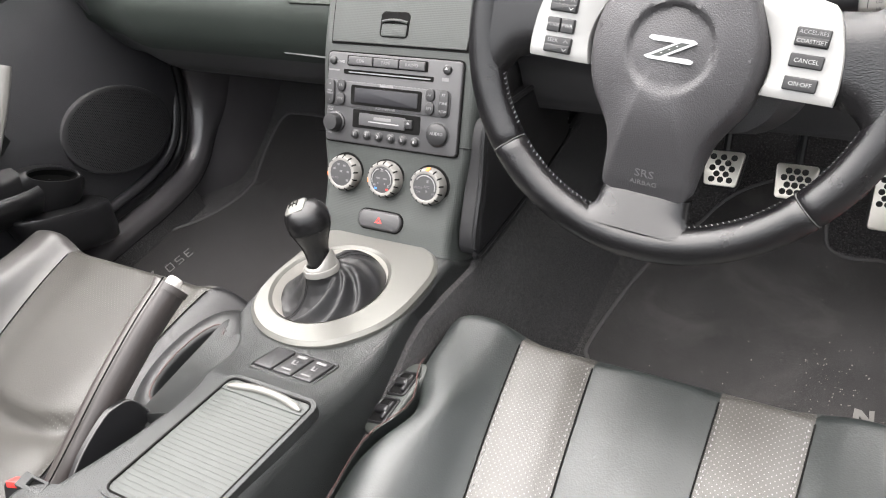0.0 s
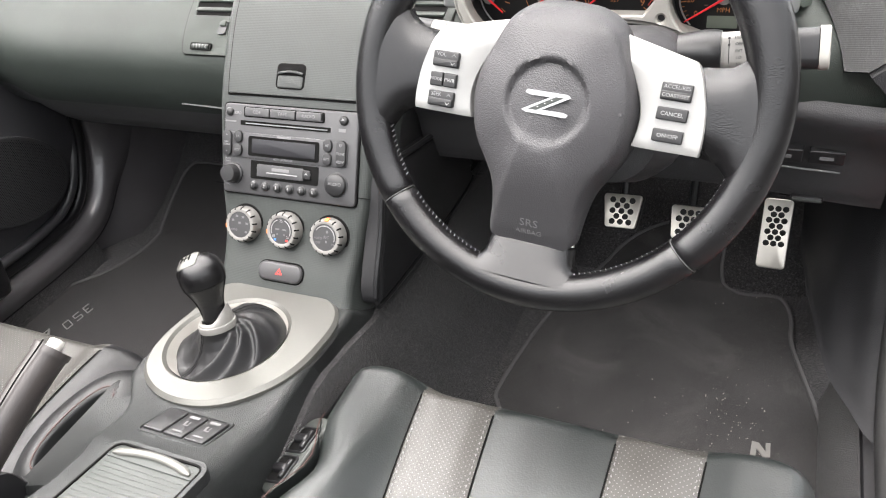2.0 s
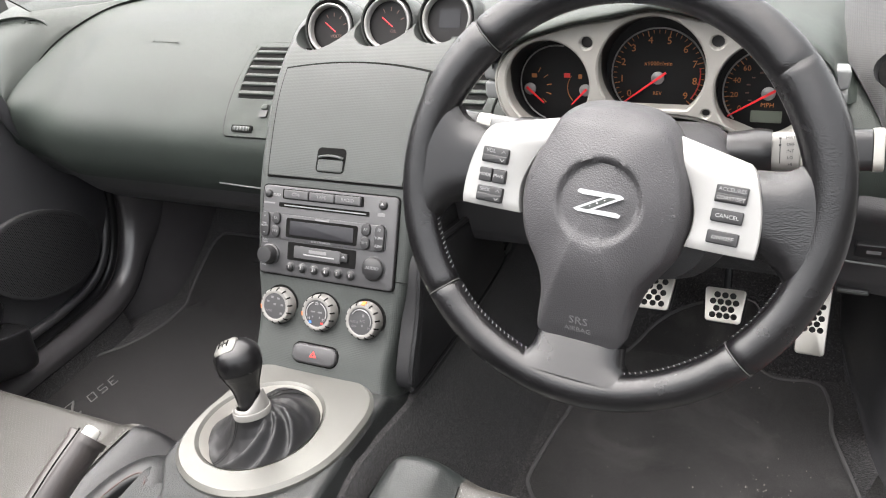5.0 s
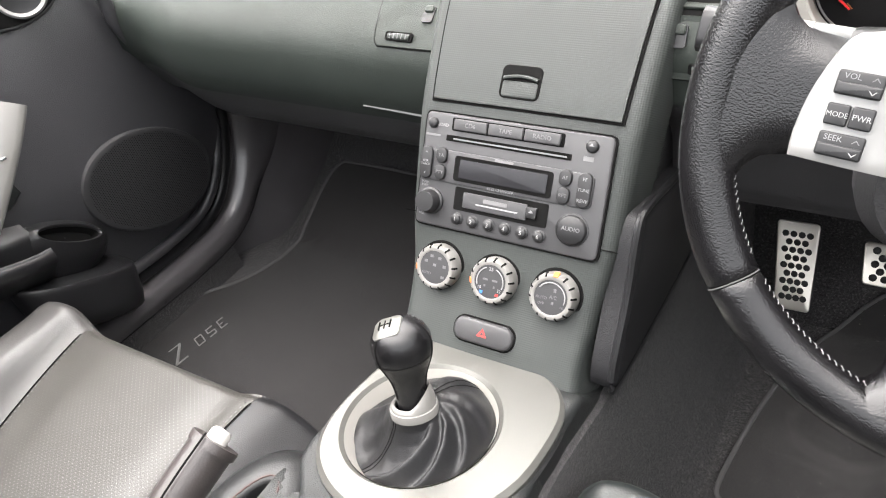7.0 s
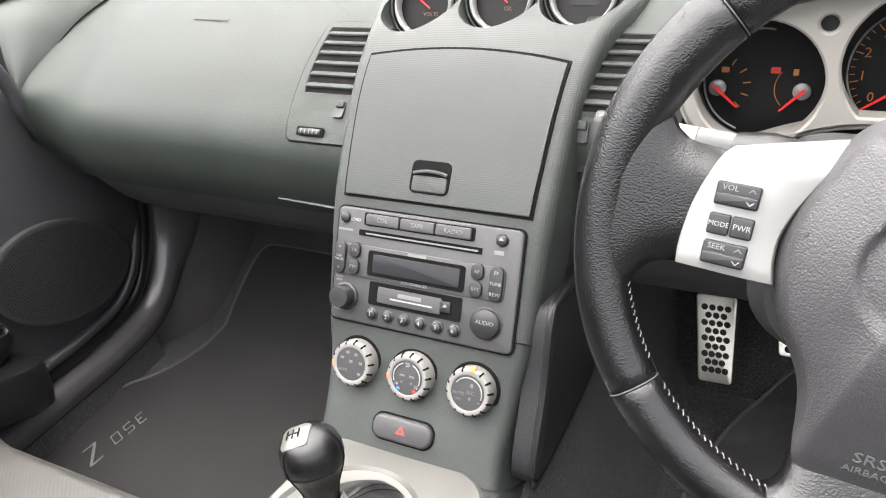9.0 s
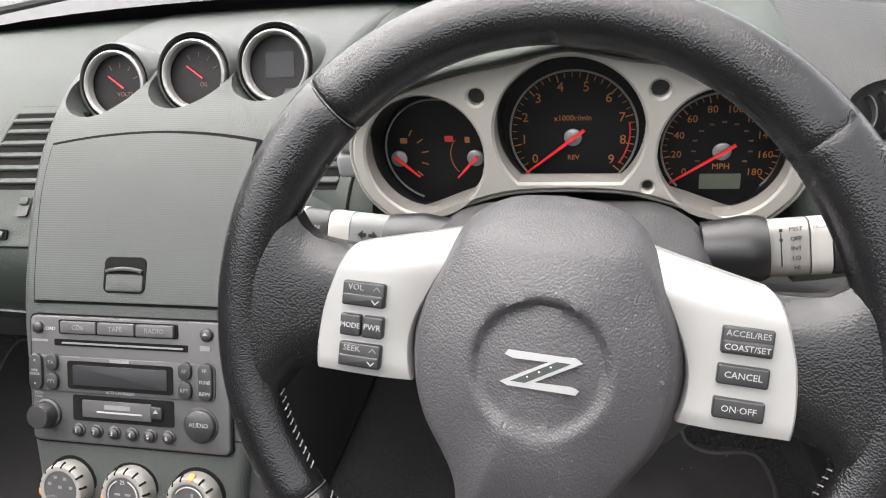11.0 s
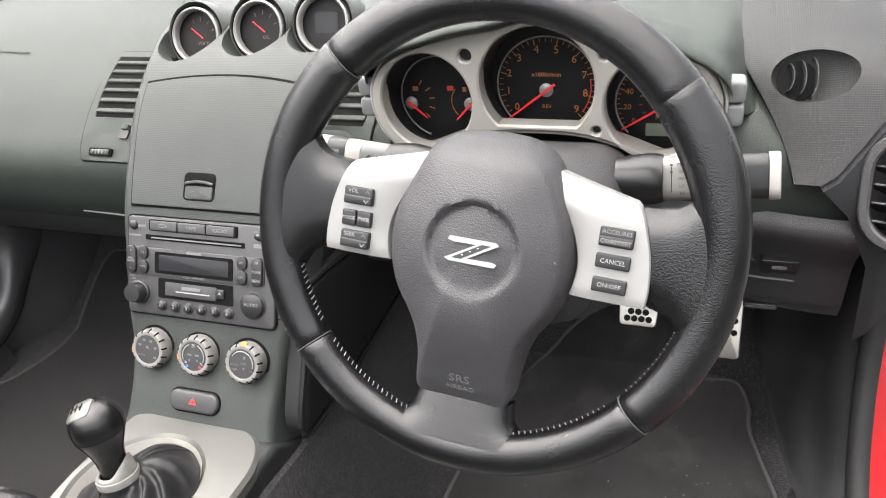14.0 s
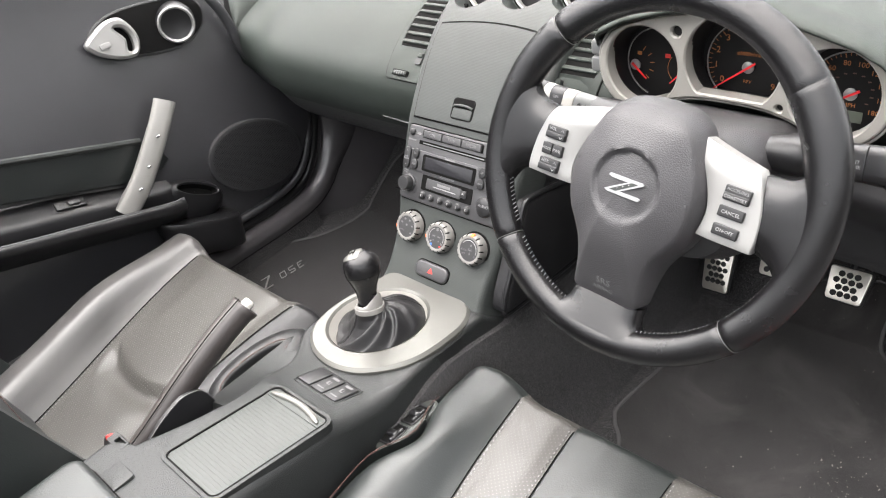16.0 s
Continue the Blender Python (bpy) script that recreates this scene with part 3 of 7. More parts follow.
part("vent_lip", plate(disc(0, 0, 0.064, 0.030, 40), [disc(0, 0, 0.058, 0.025, 40)], -0.008, 0.004, MV, 0.003), DASH, cap)
part("vent_bed", prism(disc(0, 0, 0.059, 0.026, 40), -0.006, -0.0015, MV), DASH, cap)
part("vent_mouth", prism(disc(0.030, 0, 0.026, 0.0215, 28), -0.004, -0.0008, MV), GAP, cap)
for k in range(3):
    pts = [MV @ Vector((0.014 + 0.013 * k + 0.005 * math.cos(radians(t)), (0.0205 - 0.0035 * k) * math.sin(radians(t)), -0.0008)) for t in range(-80, 81, 10)]
    part("vane", thick([pts, [p + MV.to_3x3() @ Vector((-0.003, 0, 0.004)) for p in pts]], MV.to_3x3() @ Vector((0.005, 0, 0))), DASH, cap, smooth=50)
# black sheets, painted-in shade, close the gap towards the pillar behind the door's edge
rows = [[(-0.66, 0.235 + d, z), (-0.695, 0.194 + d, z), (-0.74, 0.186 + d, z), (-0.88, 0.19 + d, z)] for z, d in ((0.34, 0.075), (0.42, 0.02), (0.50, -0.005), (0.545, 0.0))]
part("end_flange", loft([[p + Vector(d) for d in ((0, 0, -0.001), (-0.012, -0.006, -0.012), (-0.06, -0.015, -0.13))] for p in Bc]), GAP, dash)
part("gap_shade", loft(rows), GAP, dash, "black sheet painted as the shade between dashboard and door")
# side vent at the dash end
mv = frame_of((0.706, 0.128, 0.562), (0.93, -0.36, 0.12), (0.0, 0.40, 0.92))
sv = thing("side_vent", (0.70, 0.15, 0.56), "black oval side air vent with horizontal slats", "air vent")
part("housing", loft([[mv @ Vector((x * q, y * q, h)) for x, y in rrect(0, 0, 0.086, 0.106, 0.035, 6)] for q, h in ((1.0, 0.002), (1.05, -0.02), (1.1, -0.06))], closed=True), DASH_LOW, sv)
part("frame", plate(rrect(0, 0, 0.085, 0.105, 0.035, 6), [rrect(0, 0, 0.066, 0.086, 0.027, 6)], -0.006, 0.005, mv, 0.002), DASH_LOW, sv)
part("backing", prism(rrect(0, 0, 0.066, 0.086, 0.027, 6), -0.03, -0.024, mv), GAP, sv)
for k in range(5):
    part("slat", box(0, 0, 0, 0.066, 0.020, 0.0022, 0.0008, mv @ Matrix.Translation((0, -0.032 + 0.016 * k, -0.008)) @ Matrix.Rotation(radians(62), 4, "X")), PLASTIC, sv)

# ---- centre fascia ----
UP = Vector((0, 0.487, 0.873))
MS = frame_of((0, 0.0072, 0.3709), (1, 0, 0), UP)
MH = frame_of((0.002, -0.0275, 0.3285), (1, 0, 0), (0, 0.62, 0.785))
PROF = [(-0.068, 0.290, 0.1075), (-0.056, 0.296, 0.1045), (-0.044, 0.3085, 0.1010), (-0.027, 0.329, 0.1000), (-0.010, 0.348, 0.102), (0.0072, 0.371, 0.105), (0.0304, 0.4125, 0.112), (0.0537, 0.4543, 0.115), (0.0852, 0.51, 0.118), (0.118, 0.553, 0.120), (0.155, 0.594, 0.1225), (0.192, 0.623, 0.126), (0.235, 0.644, 0.132), (0.30, 0.657, 0.148), (0.40, 0.664, 0.158), (0.52, 0.655, 0.165)]
prof = spline(PROF, 4)


def fascia_at(k):
    """Place (y, z), outward normal and half width at step k of the profile."""
    a, b = prof[max(k - 1, 0)], prof[min(k + 1, len(prof) - 1)]
    d = Vector((0, b.x - a.x, b.y - a.y)).normalized()
    return Vector((0.0045, prof[k].x, prof[k].y)), Vector((0, -d.z, d.y)), prof[k].z


rows = []
for k in range(len(prof)):
    p, n, hw = fascia_at(k)
    r = 0.012
    arc = [(hw - r + r * math.sin(radians(a)), -r + r * math.cos(radians(a))) for a in (0, 22, 45, 67, 90)]
    across = [(-x, h) for x, h in [(hw + 0.004, -0.06)] + arc[::-1]] + [(-hw * 0.5, 0.001), (0, 0.0015), (hw * 0.5, 0.001)] + arc + [(hw + 0.004, -0.06)]
    rows.append([p + Vector((x, 0, 0)) + n * h for x, h in across])
solid = loft(rows, closed=True, caps=True)
PODS = [(-0.0820, 0.274, 0.6520), (0.0080, 0.278, 0.6580), (0.0945, 0.283, 0.6620)]



def pod_cutter():
    """The three round sinks of the gauges on top."""
    cut = bmesh.new()
    for c in PODS:
        lathe([(0.0432, -0.022), (0.0432, 0.004), (0.0400, 0.024), (0.0340, 0.048), (0.020, 0.10)], frame_of(c, (1, 0, 0), Vector((0, 0.423, 0.906))), 40, bm=cut)
    return cut


fascia = thing("centre_fascia", (0.003, 0.0, 0.3), "woven-texture grey plastic centre fascia down to the console", "fascia")
part("panel", bent(solid, pod_cutter()), FASCIA, fascia, smooth=35)


# the lid of the cubby, over the same profile
def on_profile(z):
    for k in range(len(prof) - 1):
        if prof[k].y <= z <= prof[k + 1].y:
            t = (z - prof[k].y) / (prof[k + 1].y - prof[k].y)
            p0, n0, _ = fascia_at(k)
            p1, n1, _ = fascia_at(k + 1)
            return p0.lerp(p1, t), n0.lerp(n1, t).normalized()
    return fascia_at(len(prof) - 1)[:2]


def lid_rows(grow, h):
    rows = []
    for j in range(15):
        t = j / 14
        row = []
        for i in range(17):
            u = -1 + 2 * i / 16
            z = 0.5165 - grow + (0.1045 + 2 * grow + 0.006 * (1 - u * u)) * t
            p, n = on_profile(z)
            hw = 0.098 + 0.007 * t + grow * 1.2
            row.append(p + Vector((u * hw, 0, 0)) + n * h)
        rows.append(row)
    return rows


part("lid_gap", thick(lid_rows(0.0022, 0.0021), (0, 0.003, -0.003)), GAP, fascia)
lid = part("cubby_lid", thick(lid_rows(0.0, 0.0042), (0, 0.004, -0.004)), FASCIA, fascia, "flap of the cubby, closed")
pl, nl = on_profile(0.5350)
ML = frame_of(pl + Vector((-0.0060, 0, 0)) + nl * 0.0042, (1, 0, 0), nl.cross(Vector((1, 0, 0))))
part("latch_recess", prism(rrect(0, 0.001, 0.042, 0.032, 0.006), -0.002, 0.0006, ML, 0.0003), GAP, lid)
part("latch", prism(rrect(0, -0.0058, 0.037, 0.0155, 0.003), 0, 0.0012, ML, 0.001), FASCIA, lid, "push latch")
lip = [ML @ Vector((x, 0.0040 + 0.0026 * (1 - (x / 0.018) ** 2), 0.0016)) for x in [-0.018 + 0.036 * k / 10 for k in range(11)]]
part("latch_lip", tube(lip, 0.0020, 8, flat=0.8), FASCIA, lid)
part("seam", box(0.1045, 0.051, 0.0, 0.028, 0.0009, 0.002, 0.0002, MS), GAP, fascia)
part("seam", box(-0.104, 0.049, 0.0, 0.018, 0.0009, 0.002, 0.0002, MS), GAP, fascia)


# ---- gauges on top ----
def gauge_pod(c, title, dial):
    m = frame_of(c, (1, 0, 0), Vector((0, 0.423, 0.906)))
    g = thing("gauge_pod", c, dial, "gauge", "gauges on top of the dashboard")
    part("hood", lathe([(0.0388, -0.03), (0.0388, -0.006), (0.0391, -0.0035), (0.0400, -0.0020), (0.0412, -0.0045), (0.0422, -0.014), (0.0424, -0.030), (0.0400, -0.055), (0.031, -0.08), (0.012, -0.096), (0.001, -0.098)], m, 48), HOODGREY, g, "domed grey hood")
    part("groove", lathe([(0.0340, -0.010), (0.0362, -0.0045), (0.0392, -0.0045), (0.0392, -0.012)], m, 48, caps=False), GAP, g)
    m = m @ Matrix.Translation((0, -0.0012, 0)) @ Matrix.Diagonal((0.95, 0.95, 1, 1))
    part("ring", lathe([(0.0318, -0.010), (0.0322, -0.0035), (0.0328, -0.0015), (0.0346, 0.0), (0.0364, -0.0015), (0.0366, -0.010)], m, 48, caps=False), SILVER, g, "silver bezel ring")
    dl = part("dial", lathe([(0.0005, -0.0125), (0.033, -0.0125), (0.033, -0.016), (0.0005, -0.016)], m, 36), DIAL, g)
    if title:
        md = m @ Matrix.Translation((0, 0, -0.0122))
        part("needle", prism([(-0.0125, 0.0105), (-0.0132, 0.0097), (0.0045, -0.0035), (0.0052, -0.0024)], 0.0006, 0.0018, md), NEEDLE, g, "red needle")
        words(title, 0.0064, md @ Matrix.Translation((0.006, -0.0095, 0.0004)), DIMPRINT, dl)
        for k in range(4):
            a = radians(118 - 32 * k)
            part("tick", box(0, 0, 0, 0.0012, 0.0055, 0.0004, 0.0001, md @ Matrix.Rotation(a - radians(90), 4, "Z") @ Matrix.Translation((0, 0.0215, 0.0003))), DIMPRINT, dl)
    else:
        part("screen", prism(rrect(0.001, 0.002, 0.032, 0.026, 0.001), -0.0124, -0.0118, m), DISPLAY, g, "dark square trip screen")
    return g


gauge_pod(PODS[0], "VOLTS", "silver-ringed volt gauge sunk in a dash pod")
gauge_pod(PODS[1], "OIL", "silver-ringed oil gauge sunk in a dash pod")
gauge_pod(PODS[2], "", "silver-ringed trip computer sunk in a dash pod")


# ---- slatted vents beside the fascia ----
def dense(outline, step=0.005):
    out = []
    for p, q in zip(outline, outline[1:] + outline[:1]):
        k = max(1, int((Vector(q) - Vector(p)).length / step))
        out += [(p[0] + (q[0] - p[0]) * i / k, p[1] + (q[1] - p[1]) * i / k) for i in range(k)]
    return out


def pad_frame(line, y0, reach):
    """Point and outward normal on the pad's profile, reach metres up from y0."""
    at = min(range(24), key=lambda i: abs(line[i].y - y0))
    step, left, p = (-1 if reach > 0 else 1), abs(reach), line[at].copy()
    p.y, p.z = y0, lerp_table([(q.y, q.z) for q in reversed(line[:24])], y0)[0]
    i = at + step
    while 0 < i < len(line) - 1 and (line[i] - p).length < left:
        left -= (line[i] - p).length
        p = line[i].copy()
        i += step
    d = (line[i] - p).normalized()
    up = d if reach > 0 else -d
    return p + d * left, Vector((0, -up.z, up.y))


def slat_vent(s):
    line = padp if s < 0 else drvp

    def lay(bm):
        """Bends a flat piece over the pad."""
        for v in bm.verts:
            p, n = pad_frame(line, 0.1815, v.co.y)
            v.co = Vector((s * 0.151 + v.co.x, p.y, p.z)) + n * v.co.z
        return bm

    m = Matrix.Identity(4)
    v = thing("air_vent", (s * 0.151, 0.18, 0.59), "black dash air vent with six slats and a thumbwheel", "air vent", "centre air vents")
    out = [(s * -0.05, -0.071), (s * 0.033, -0.071), (s * 0.037, -0.067), (s * 0.0425, -0.025), (s * 0.0465, 0.020), (s * 0.0485, 0.065), (s * 0.0485, 0.088), (s * 0.044, 0.094), (s * -0.05, 0.094)]
    win = [(s * -0.045, -0.014), (s * 0.031, -0.014), (s * 0.0355, 0.010), (s * 0.0395, 0.045), (s * 0.0415, 0.083), (s * -0.045, 0.083)]
    if s < 0:
        out, win = out[::-1], win[::-1]
    part("gap", bent(lay(plate(dense(inset(out, -0.0012)), [dense(inset(out, 0.0020))], -0.004, 0.0010, m)), pod_cutter()), GAP, v)
    part("frame", bent(lay(plate(dense(out), [dense(win)], -0.004, 0.0022, m, 0.0007)), pod_cutter()), DASH, v)
    well_rows = []
    for i in range(25):
        y = -0.0145 + 0.098 * i / 24
        edge_x = lerp_table([(-0.0145, 0.031), (0.010, 0.0355), (0.045, 0.0395), (0.0835, 0.0415)], y)[0] + 0.0005
        well_rows.append([(s * (-0.0455 + (edge_x + 0.0455) * k / 4), y, 0.0014) for k in range(5)])
    part("backing", lay(thick(well_rows, (0, 0, -0.004))), GAP, v)
    for k in range(6):
        y = -0.0045 + 0.0154 * k
        w = 0.0775 + 0.0075 * k / 5
        part("slat", lay(box(s * (-0.045 + w / 2), 0, 0, w, 0.0072, 0.0024, 0.001, m @ Matrix.Translation((0, y, 0.0022)) @ Matrix.Rotation(radians(-20), 4, "X"))), DASH, v)
    part("tab_recess", lay(prism(dense(rrect(s * -0.021, -0.032, 0.013, 0.020, 0.003), 0.003), -0.004, 0.0026, m)), PLASTIC, v)
    part("tab", lay(prism(dense(rrect(s * -0.021, -0.027, 0.010, 0.008, 0.002), 0.003), -0.003, 0.0050, m, 0.0015)), DASH, v, "slider tab")
    part("wheel_slot", lay(prism(dense(rrect(s * 0.007, -0.0600, 0.034, 0.0095, 0.002), 0.003), -0.004, 0.0026, m)), GAP, v)
    tw = part("thumbwheel", lay(lathe([(0.0001, -0.0135), (0.0036, -0.0135), (0.0040, -0.004), (0.0040, 0.004), (0.0036, 0.0135), (0.0001, 0.0135)], m @ Matrix.Translation((s * 0.007, -0.0600, 0.0008)) @ Matrix.Rotation(radians(90), 4, "Y"), 16)), LIDGREY, v, "ribbed thumbwheel")
    for k in range(5):
        part("rib", lay(box(s * 0.007 - 0.010 + 0.005 * k, -0.060, 0.0040, 0.0010, 0.0055, 0.0020, 0.0003, m)), GREYTRIM, tw)
    return v


slat_vent(-1)
slat_vent(1)

# ---- instrument cluster ----
MC = frame_of((0.384, 0.13, 0.63), (1, 0, 0), (0, math.sin(radians(5)), math.cos(radians(5))))
cluster = thing("instrument_cluster", (0.384, 0.14, 0.58), "silver-framed instrument cluster with three dark dials and red needles", "instrument cluster")
left = [(-0.001, 0.083), (-0.039, 0.075), (-0.077, 0.069), (-0.122, 0.056), (-0.150, 0.040), (-0.163, 0.012), (-0.158, -0.020), (-0.142, -0.040), (-0.127, -0.048), (-0.108, -0.043), (-0.076, -0.031), (-0.035, -0.021)]
outline = [tuple(p) for p in (v.to_2d() for v in ring_spline([(x, y, 0) for x, y in left] + [(-x, y, 0) for x, y in left[:0:-1]], 4))]
o_fuel = disc(-0.107, 0.006, 0.046, 0.0475, 40)
o_speed = disc(0.107, 0.006, 0.0445, 0.0475, 40)
a0 = 314.0
o_tach = disc(0.001, 0.024, 0.0535, 0.0535, 44, a0 - 360, 226)
holes = [disc(-0.064, 0.0515, 0.0062, n=16), disc(0.063, 0.0535, 0.0062, n=16), disc(0.0565, -0.0175, 0.004, n=14)]
part("bezel", plate(outline, [o_fuel, o_speed, o_tach, *holes], -0.014, 0.004, MC, 0.0018), SILVER2, cluster, "matt silver bezel with three openings")
part("edge_band", plate(inset(outline, -0.004), [inset(outline, -0.001)], -0.03, 0.0, MC, 0.001), SILVER2, cluster)
for (cx, cy), r in (((-0.064, 0.0515), 0.0065), ((0.063, 0.0535), 0.0065), ((0.0565, -0.0175), 0.0042)):
    part("button_well", prism(disc(cx, cy, r, n=18), -0.012, -0.003, MC), PLASTIC, cluster, "black round cap")


def well(o, name):
    rows = [[MC @ Vector((x, y, 0.0005)) for x, y in inset(o, -0.0005)], [MC @ Vector((x, y - 0.011, -0.045)) for x, y in inset(o, -0.001)]]
    part(name, loft(rows, closed=True), PLASTIC, cluster, "dark tunnel of the dial")
    return part("dial_face", prism([(x, y - 0.011) for x, y in inset(o, -0.002)], -0.047, -0.045, MC), DIAL, cluster, "black dial face")


d_fuel, d_speed, d_tach = well(o_fuel, "dial_tunnel"), well(o_speed, "dial_tunnel"), well(o_tach, "dial_tunnel")
MD = MC @ Matrix.Translation((0, 0, -0.0446))


def needle(hub, tip, tail, parent):
    h, t = Vector(hub), Vector(tip)
    d = (t - h).normalized()
    n = Vector((-d.y, d.x))
    part("needle", prism([tuple(h - d * tail + n * 0.0013), tuple(h - d * tail - n * 0.0013), tuple(t - n * 0.0006), tuple(t + n * 0.0006)], 0.004, 0.0055, MD), NEEDLE, parent, "red needle")
    part("needle_cap", lathe([(0.0068, 0.0008), (0.0068, 0.0025), (0.005, 0.0036), (0.0004, 0.0038)], MD @ Matrix.Translation((*hub, 0)), 22), SILVER, parent, "pale round hub")


needle((-0.141, -0.012), (-0.124, -0.027), 0.004, d_fuel)
needle((-0.077, -0.012), (-0.092, -0.028), 0.003, d_fuel)
needle((0.001, 0.004), (-0.037, -0.025), 0.011, d_tach)
needle((0.111, -0.009), (0.074, -0.033), 0.011, d_speed)


def ticks(parent, c, r, a_from, a_to, n, major, size, mat):
    for k in range(n + 1):
        a = radians(a_from + (a_to - a_from) * k / n)
        l = size * (1.0 if k % major == 0 else 0.6)
        m = MD @ Matrix.Translation((*c, 0.0004)) @ Matrix.Rotation(a, 4, "Z") @ Matrix.Translation((r - l / 2, 0, 0))
        part("tick", box(0, 0, 0, l, 0.0009 if k % major == 0 else 0.0006, 0.0003, 0.0001, m), mat, parent)


def dial_ring(parent, c, r, a_from, a_to, mat, w=0.0009):
    pts = [MD @ Vector((c[0] + r * math.cos(radians(a)), c[1] + r * math.sin(radians(a)), 0.0004)) for a in [a_from + (a_to - a_from) * k / 40 for k in range(41)]]
    part("dial_ring", tube(pts, w / 2, 6), mat, parent)


TC, SC = (0.001, 0.0075), (0.110, -0.007)
dial_ring(d_tach, TC, 0.0487, -44, 224, SILVER, 0.0018)
ticks(d_tach, TC, 0.047, 222, -42, 36, 4, 0.006, AMBER)
for k in range(10):
    a = radians(219 - 28.9 * k)
    words(str(k), 0.0105, MD @ Matrix.Translation((0.001 + 0.0385 * math.cos(a), 0.0085 + 0.0358 * math.sin(a), 0.0004)), AMBER, d_tach, name="numeral")
words("x1000r/min", 0.0062, MD @ Matrix.Translation((0.001, 0.019, 0.0004)), AMBER, d_tach)
words("REV", 0.0055, MD @ Matrix.Translation((0.001, -0.013, 0.0004)), AMBER, d_tach)
dial_ring(d_tach, TC, 0.043, -36, 10, RED, 0.0013)
dial_ring(d_speed, SC, 0.0428, -45, 225, SILVER, 0.0018)
ticks(d_speed, SC, 0.0415, 218, -38, 36, 4, 0.005, AMBER)
for k, v in enumerate(("0", "20", "40", "60", "80", "100", "120", "140", "160", "180")):
    a = radians(217 - 28.4 * k)
    words(v, 0.0078, MD @ Matrix.Translation((0.110 + 0.0320 * math.cos(a), -0.007 + 0.0310 * math.sin(a), 0.0004)), AMBER, d_speed, name="numeral")
for k in range(11):
    a = radians(214 - 25 * k)
    part("fine_mark", box(0, 0, 0, 0.0034, 0.0013, 0.0003, 0.0001, MD @ Matrix.Translation((0.111 + 0.0205 * math.cos(a), -0.006 + 0.0195 * math.sin(a), 0.0004))), DIMPRINT, d_speed)
words("MPH", 0.0065, MD @ Matrix.Translation((0.111, -0.0215, 0.0004)), AMBER, d_speed)
part("lcd", prism(rrect(0.111, -0.0335, 0.030, 0.0125, 0.001), 0.0002, 0.0009, MD), LCD, d_speed, "pale green odometer screen")
dial_ring(d_fuel, (-0.109, -0.006), 0.043, 80, 250, SILVER, 0.0018)
for k in range(5):
    a = radians(60 - 26 * k)
    m = MD @ Matrix.Translation((-0.141, -0.010, 0.0004)) @ Matrix.Rotation(a, 4, "Z") @ Matrix.Translation((0.0225, 0, 0))
    part("tick", box(0, 0, 0, 0.006, 0.001, 0.0003, 0.0001, m), AMBER, d_fuel)
dial_ring(d_fuel, (-0.077, -0.010), 0.0205, 140, 225, AMBER, 0.0008)
part("symbol", prism(rrect(-0.098, 0.004, 0.007, 0.005, 0.0006), 0.0002, 0.0005, MD), RED, d_fuel)
part("symbol", prism(rrect(-0.136, 0.003, 0.006, 0.0045, 0.0006), 0.0002, 0.0005, MD), AMBER, d_fuel)
part("symbol", prism(rrect(-0.083, 0.003, 0.004, 0.005, 0.0006), 0.0002, 0.0005, MD), AMBER, d_fuel)
for s in (-1, 1):
    for k in range(2):
        part("trim_button", box(s * 0.171, 0.018 - 0.021 * k, -0.014, 0.019, 0.0195, 0.022, 0.003, MC), GREYTRIM, cluster, "silver-grey adjuster button")
# ---- radio ----
MR = MS @ Matrix.Translation((0, 0.0390, 0)) @ Matrix.Diagonal((1, 0.95, 1, 1)) @ Matrix.Translation((0, -0.0395, 0))
radio = thing("car_radio", (0, 0.05, 0.46), "grey double-height car radio with cassette slot and round buttons", "radio")
part("faceplate", prism(rrect(0.0015, 0.100, 0.199, 0.121, 0.006), -0.01, 0.0045, MR, 0.0018), RADIO, radio)
part("surround", plate(rrect(0.0015, 0.100, 0.202, 0.124, 0.007), [rrect(0.0015, 0.100, 0.1995, 0.1215, 0.006)], -0.01, 0.0026, MR), GAP, radio)
FR = MR @ Matrix.Translation((0, 0, 0.0045))


def key(x, y, w, h, r, text="", size=0.005, raise_=0.003, mat=BUTTON, tmat=KNOBPRINT, parent=None, m=None, name="button"):
    m = m or FR
    b = part(name, prism(rrect(x, y, w, h, r), -0.001, raise_, m, min(0.001, raise_ * 0.4)), mat, parent or radio)
    if text:
        words(text, size, m @ Matrix.Translation((x, y, raise_ + 0.0001)), tmat, b)
    return b


part("button_bank", prism(rrect(-0.007, 0.1505, 0.120, 0.0135, 0.002), -0.001, 0.0009, FR), GAP, radio)
for x, s in ((-0.0455, "CD6"), (-0.007, "TAPE"), (0.0315, "RADIO")):
    key(x, 0.1505, 0.037, 0.0115, 0.0015, s, 0.0062, 0.0035, RADIO)
part("disc_slot", prism(rrect(-0.005, 0.1355, 0.134, 0.0062, 0.001), -0.001, 0.0008, FR), GAP, radio)
part("slot_lip", prism(rrect(-0.003, 0.1352, 0.122, 0.0016, 0.0006), 0, 0.0014, FR), GREYTRIM, radio)
for x, y, r in ((-0.089, 0.149, 0.0048), (0.0805, 0.149, 0.0052)):
    part("round_button", lathe([(r + 0.001, -0.001), (r + 0.001, 0.0012), (r, 0.0028), (r * 0.7, 0.0034), (0.0003, 0.0036)], FR @ Matrix.Translation((x, y, 0)), 20), BUTTON, radio)
words("LOAD", 0.0046, FR @ Matrix.Translation((-0.0775, 0.148, 0.0002)), WHITE, radio)
